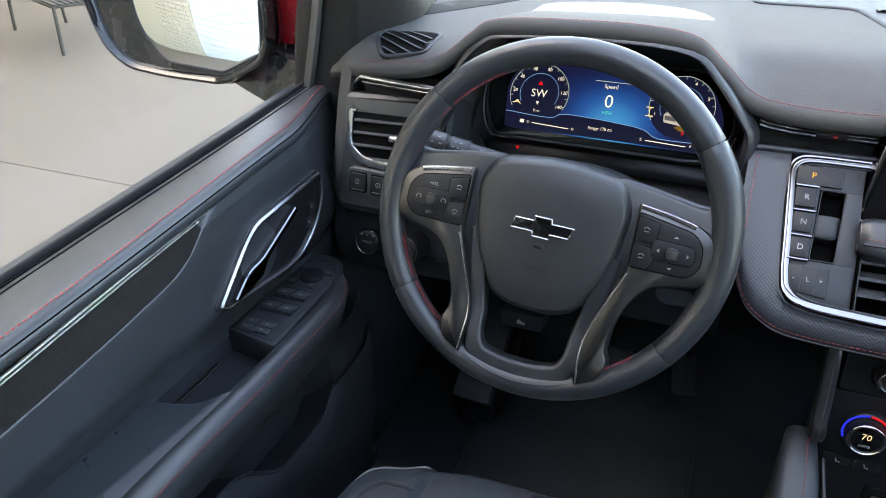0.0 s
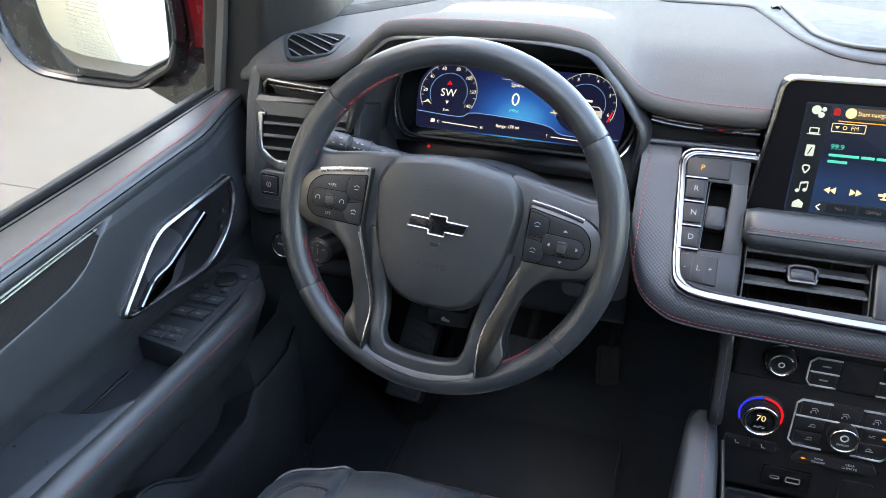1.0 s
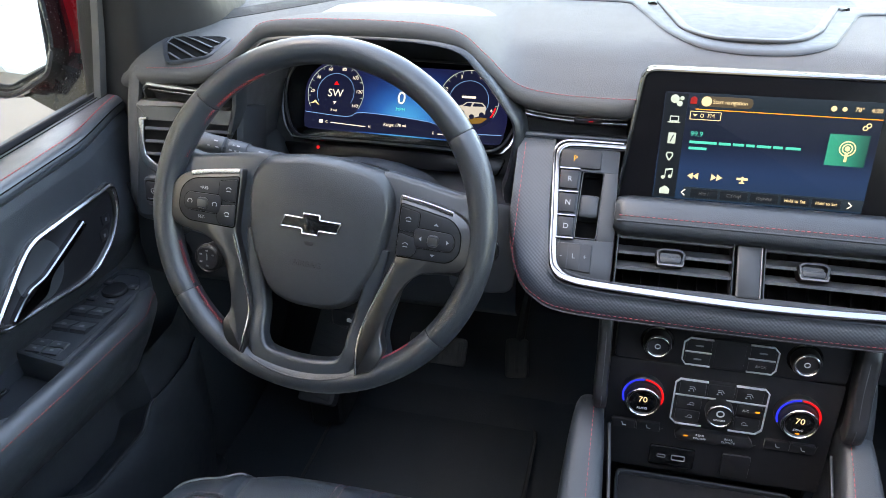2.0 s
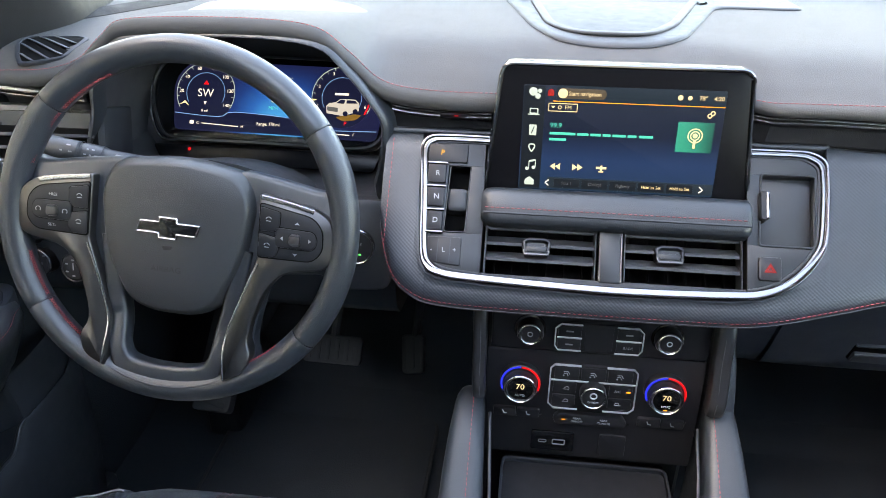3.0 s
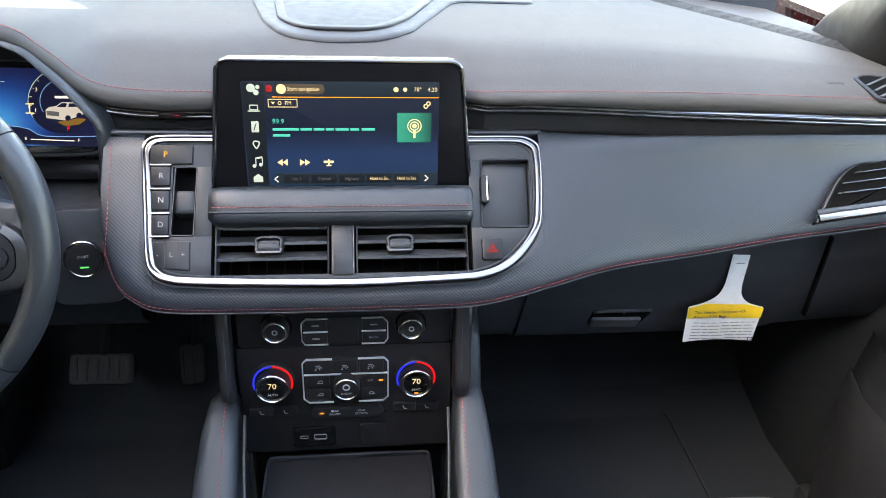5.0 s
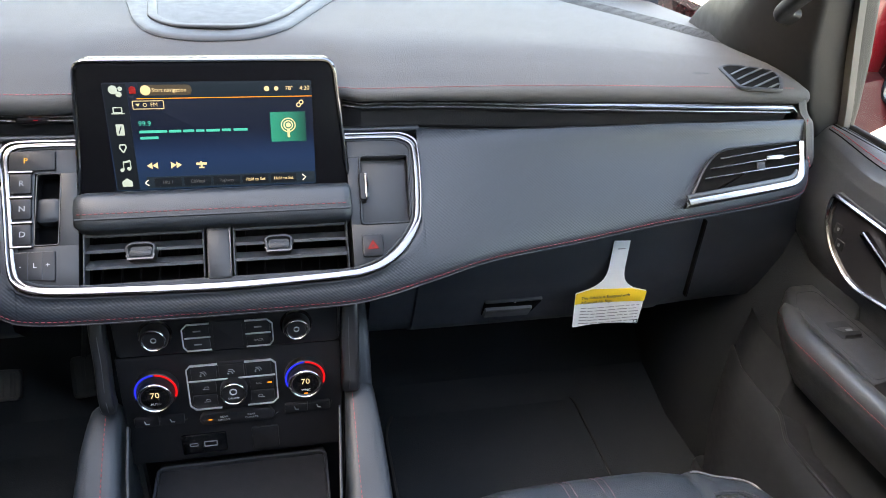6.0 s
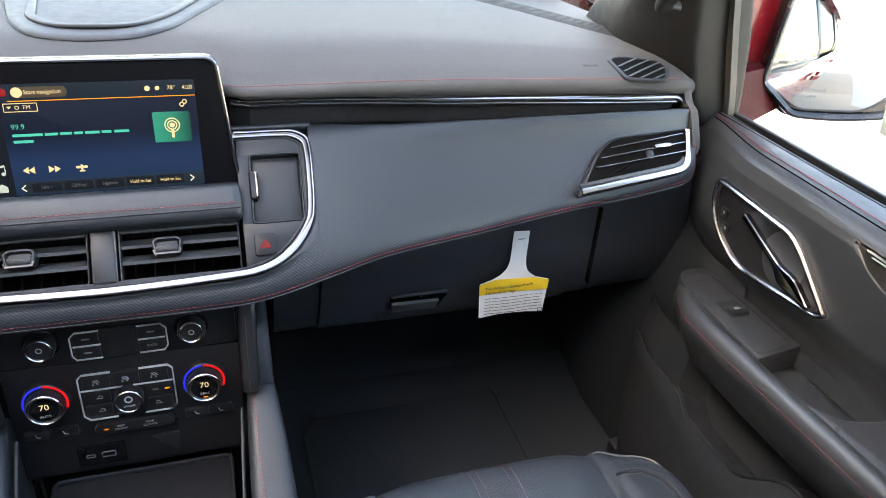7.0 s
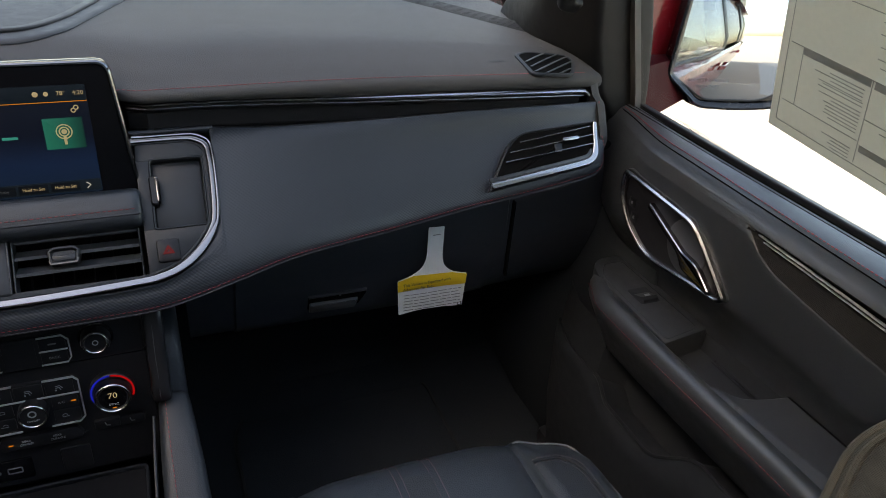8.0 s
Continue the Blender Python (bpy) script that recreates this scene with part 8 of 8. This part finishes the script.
# ---- window sticker ----
def build_sticker():
    t = thing("window_sticker", "printed paper price sheet fixed inside the side window", "sticker", (0.9, -0.4, 0.74))
    up = Vector((-0.26, 0, 1)).normalized()
    f = axes((0.903, -0.205, 0.742), (0, -1, -0.10), up)
    part("sheet", plate(rrect(0.30, 0.36, 0.002, 0.155, 0.185), 0.0, 0.0006, 0.0001), STICKER_BACKLIT, t, "translucent printed sheet", m=f)
    for x, y, w in ((0.088, 0.116, 0.096), (0.200, 0.116, 0.118), (0.200, 0.040, 0.118), (0.155, 0.245, 0.26)):
        bar("heading_bar", w, 0.008, f, PRINT, t, x, y, 0.0006)
    for y, x0, x1 in ((0.047, 0.02, 0.136), (0.1205, 0.02, 0.29), (0.075, 0.138, 0.26), (0.19, 0.09, 0.29)):
        bar("rule", x1 - x0, 0.0010, f, PRINT, t, (x0 + x1) / 2, y, 0.0006)
    for x, y0, y1 in ((0.040, 0.047, 0.12), (0.138, 0.02, 0.12), (0.262, 0.02, 0.12)):
        bar("rule", 0.0010, y1 - y0, f, PRINT, t, x, (y0 + y1) / 2, 0.0006)
    rng = random.Random(8)
    # paragraphs set flush to their far edge: edge, top line, number of lines, widest line
    for edge, top, rows, wide in ((0.130, 0.106, 4, 0.07), (0.132, 0.091, 2, 0.09), (0.132, 0.080, 7, 0.06), (0.130, 0.034, 4, 0.045), (0.250, 0.106, 6, 0.09), (0.250, 0.068, 4, 0.09), (0.280, 0.236, 9, 0.16), (0.250, 0.182, 12, 0.12)):
        for k in range(rows):
            wd = wide * rng.uniform(0.6, 1.0)
            bar("print_line", wd, 0.0011, f, PRINT, t, edge - wd / 2, top - 0.0042 * k, 0.0006)
    part("rule", frame_ring(rrect(0.278, 0.336, 0.001, 0.155, 0.185), 0.0010, 0.0006, 0.0009, 0.0001), PRINT, t, m=f)


def backlit(name, colour):
    m, tree, bsdf = mat_nodes(name)
    n, l = tree.nodes, tree.links
    thin, mix, tex, ramp = n.new("ShaderNodeBsdfTranslucent"), n.new("ShaderNodeMixShader"), n.new("ShaderNodeTexNoise"), n.new("ShaderNodeMix")
    ramp.data_type = "RGBA"
    tex.inputs["Scale"].default_value = 40.0
    ramp.inputs["A"].default_value, ramp.inputs["B"].default_value = (*[c * 0.92 for c in colour], 1), (*colour, 1)
    l.new(tex.outputs["Fac"], ramp.inputs["Factor"])
    l.new(ramp.outputs["Result"], bsdf.inputs["Base Color"])
    l.new(ramp.outputs["Result"], thin.inputs["Color"])
    bsdf.inputs["Roughness"].default_value = 0.7
    mix.inputs["Fac"].default_value = 0.5
    l.new(bsdf.outputs[0], mix.inputs[1])
    l.new(thin.outputs[0], mix.inputs[2])
    l.new(mix.outputs[0], n["Material Output"].inputs["Surface"])
    return m


STICKER_BACKLIT = backlit("backlit_paper", (0.72, 0.68, 0.60))
build_sticker()


# ---- seats ----
def build_seat(cx, outer, words):
    t = thing("front_seat", words, "car seat", (cx, -0.5, -0.06), group="front seats")

    def front(dx):
        return -0.175 - 0.012 * max(0.0, (abs(dx) - 0.10) / 0.10) ** 2 - 0.08 * max(0.0, (abs(dx) - 0.20) / 0.065) ** 4

    def top(dx, y):
        z = 0.293 - 0.012 * step(-0.35, -0.65, y)
        z += 0.009 * step(0.152, 0.175, abs(dx)) * step(-0.205, -0.30, y) - 0.008 * step(0.158, 0.20, abs(dx)) * step(-0.30, -0.22, y) - 0.034 * step(0.236, 0.272, abs(dx)) - 0.006 * step(0.10, 0.15, abs(dx)) * step(0.165, 0.15, abs(dx))
        z += 0.006 * math.cos(dx * 9)
        return z
    rows = []
    for dx in sorted(set(np.round(np.concatenate((np.linspace(-0.270, 0.270, 64), (-0.158, -0.152, 0.152, 0.158))), 4))):
        yf = front(dx)
        groove = 0.007 * math.exp(-((abs(dx) - 0.155) / 0.0035) ** 2) + 0.003 * (math.exp(-((dx - 0.024) / 0.003) ** 2) + math.exp(-((dx + 0.024) / 0.003) ** 2))
        sec = [(yf - 0.06, 0.06), (yf - 0.012, 0.12), (yf + 0.004 - groove, 0.19), (yf - 0.002 - groove, 0.228), (yf - 0.014 - groove * 0.7, top(dx, yf) - 0.022), (yf - 0.032, top(dx, yf - 0.03) - 0.007 - groove * 0.7), (yf - 0.058, top(dx, yf - 0.058) - groove)]
        sec += [(y, top(dx, y) - groove) for y in np.linspace(yf - 0.09, -0.68, 9)]
        rows.append([(cx + dx, y, z) for y, z in sec])
    cush = part("cushion", loft(rows, closed=False), SEAT_LEATHER, t, "black leather seat cushion", sharp=70)
    for dx, offs in ((-0.024, 0.005), (0.024, 0.005)):
        for o in (-offs, offs):
            q = dx + o
            yf = front(q)
            ln = [(cx + q, yf + 0.0043, 0.19), (cx + q, yf - 0.0017, 0.228), (cx + q, yf - 0.0137, top(q, yf) - 0.0217), (cx + q, yf - 0.0318, top(q, yf - 0.03) - 0.0067), (cx + q, yf - 0.058, top(q, yf - 0.058) + 0.0003)] + [(cx + q, y, top(q, y) + 0.0003) for y in np.linspace(yf - 0.09, -0.66, 8)]
            part("stitching", stitches(ln, r=0.0006), SEAT_THREAD, cush, "sewn seam on the cushion")
    for sg in (-1, 1):
        pts = []
        for q in np.linspace(0.157, 0.260, 18):
            yf = front(q)
            pts.append((cx + sg * q, yf - 0.030, top(q, yf - 0.030) - 0.0060))
        for y in np.linspace(front(0.260) - 0.06, -0.66, 6):
            pts.append((cx + sg * 0.261, y, top(0.261, y) + 0.0008))
        part("piping", tube(spline(pts, 3), 0.0015, 6), PIPING, cush, "grey piping round the bolster")
        # perforated inlay on the bolster between two sewn seams
        for grow, nm in ((0.0, "welt"), (-0.004, "stitching"), (0.005, "stitching")):
            p = [(cx + sg * q, -0.262 + grow - 0.10 * max(0.0, q - 0.185) ** 1.3, top(q, -0.265) + 0.0012) for q in np.linspace(0.162, 0.200, 6)]
            p += [(cx + sg * (0.200 + d + grow), y + grow, top(0.21, y) + 0.0012) for d, y in ((0.010, -0.275), (0.018, -0.292), (0.021, -0.320), (0.022, -0.40), (0.022, -0.64))]
            if nm == "welt":
                part("welt", tube(spline(p, 4), 0.0016, 6), DARK, cush, "sewn welt on the bolster")
            else:
                part("stitching", stitches(spline(p, 4), r=0.0007), THREAD_DARK, cush, "sewn seam on the bolster")
        part("inlay", loft([[(cx + sg * q, y, top(q, y) + 0.0009) for y in np.linspace(-0.268 - 0.8 * max(0.0, q - 0.19), -0.64, 12)] for q in np.linspace(0.163, 0.218, 8)], closed=False), PERFORATED, cush, "perforated bolster inlay", sharp=70)
    part("inlay", loft([[(cx + q, y, top(q, y) + 0.0008) for y in np.linspace(front(q) - 0.059, -0.66, 14)] for q in np.linspace(-0.019, 0.019, 5)], closed=False), PERFORATED, cush, "perforated centre stripe", sharp=70)
    back = []
    for k, (y, z, w, th) in enumerate(((-0.66, 0.26, 0.24, 0.05), (-0.70, 0.36, 0.255, 0.065), (-0.77, 0.52, 0.26, 0.07), (-0.85, 0.70, 0.25, 0.06), (-0.905, 0.80, 0.21, 0.045), (-0.92, 0.83, 0.17, 0.02))):
        o = rounded([(-w, -th - 0.02), (w, -th - 0.02), (w, th + 0.02), (w * 0.6, th), (-w * 0.6, th), (-w, th + 0.02)], 0.03, 3)
        back.append([(cx + p[0], y + p[1] - 0.06, z + p[1] * 0.3) for p in o])
    part("backrest", loft(back), LEATHER, t, "black leather backrest", sharp=60)
    head = []
    for k in range(7):
        a = -90 + 30 * k
        r = max(0.25, math.cos(radians(a)))
        o = rrect(0.22 * (0.7 + 0.3 * r), 0.09 * r, 0.03, 0, 0, 4)
        head.append([(cx + p[0], -1.06 + p[1], 0.95 + 0.085 * math.sin(radians(a))) for p in o])
    part("headrest", loft(head), LEATHER, t, "black leather headrest", sharp=70)
    for dx in (-0.05, 0.05):
        part("headrest_post", tube([(cx + dx, -0.99, 0.78), (cx + dx, -1.05, 0.89)], 0.006, 8), CHROME, t)
    part("seat_base", box(cx - 0.2, cx + 0.2, -0.68, -0.26, -0.06, 0.2, 0.03), PLASTIC, t)


SEAT_LEATHER = surface("seat_leather", (0.032, 0.040, 0.050), 0.36, grain=0.4, grain_scale=600)
build_seat(-0.437, -1, "black leather driver's seat with grey piping and stitched seams")
build_seat(0.437, 1, "black leather passenger seat with grey piping and stitched seams")


# ---- canvas cap on the passenger seat ----
def build_cap():
    c = thing("cap", "mottled canvas cap with a tan double-stitched brim", "cap", CAP_AT)
    f = axes(CAP_AT, (0.80, 0.42, 0.43), (-0.25, 0.85, -0.45))
    o = rounded([(-0.09, -0.06), (0.09, -0.06), (0.092, 0.02), (0.05, 0.07), (-0.05, 0.07), (-0.092, 0.02)], 0.05, 6)
    part("brim", dome(o, ((0.004, -0.004), (0, -0.002), (0, 0.002), (0.004, 0.004), (0.02, 0.0045))), CAMO, c, "mottled canvas brim", m=f, sharp=70)
    part("binding", tube([(p[0], p[1], 0.0) for p in inset(o, 0.001)], 0.0055, 8, True), TAN, c, "tan brim binding", m=f)
    part("binding", tube([(p[0], p[1], 0.003) for p in inset(o, 0.012)], 0.0042, 8, True), TAN, c, m=f)
    crown = [[(0.085 * k * math.cos(a), -0.11 + 0.095 * k * math.sin(a), h) for a in np.linspace(0, 2 * math.pi, 25)[:-1]] for k, h in ((1.0, -0.01), (1.0, 0.02), (0.92, 0.06), (0.7, 0.088), (0.35, 0.10), (0.05, 0.103))]
    part("crown", loft(crown), CAMO, c, "mottled canvas crown", m=f, sharp=60)


CAP_AT = (0.655, -0.675, 0.640)
build_cap()
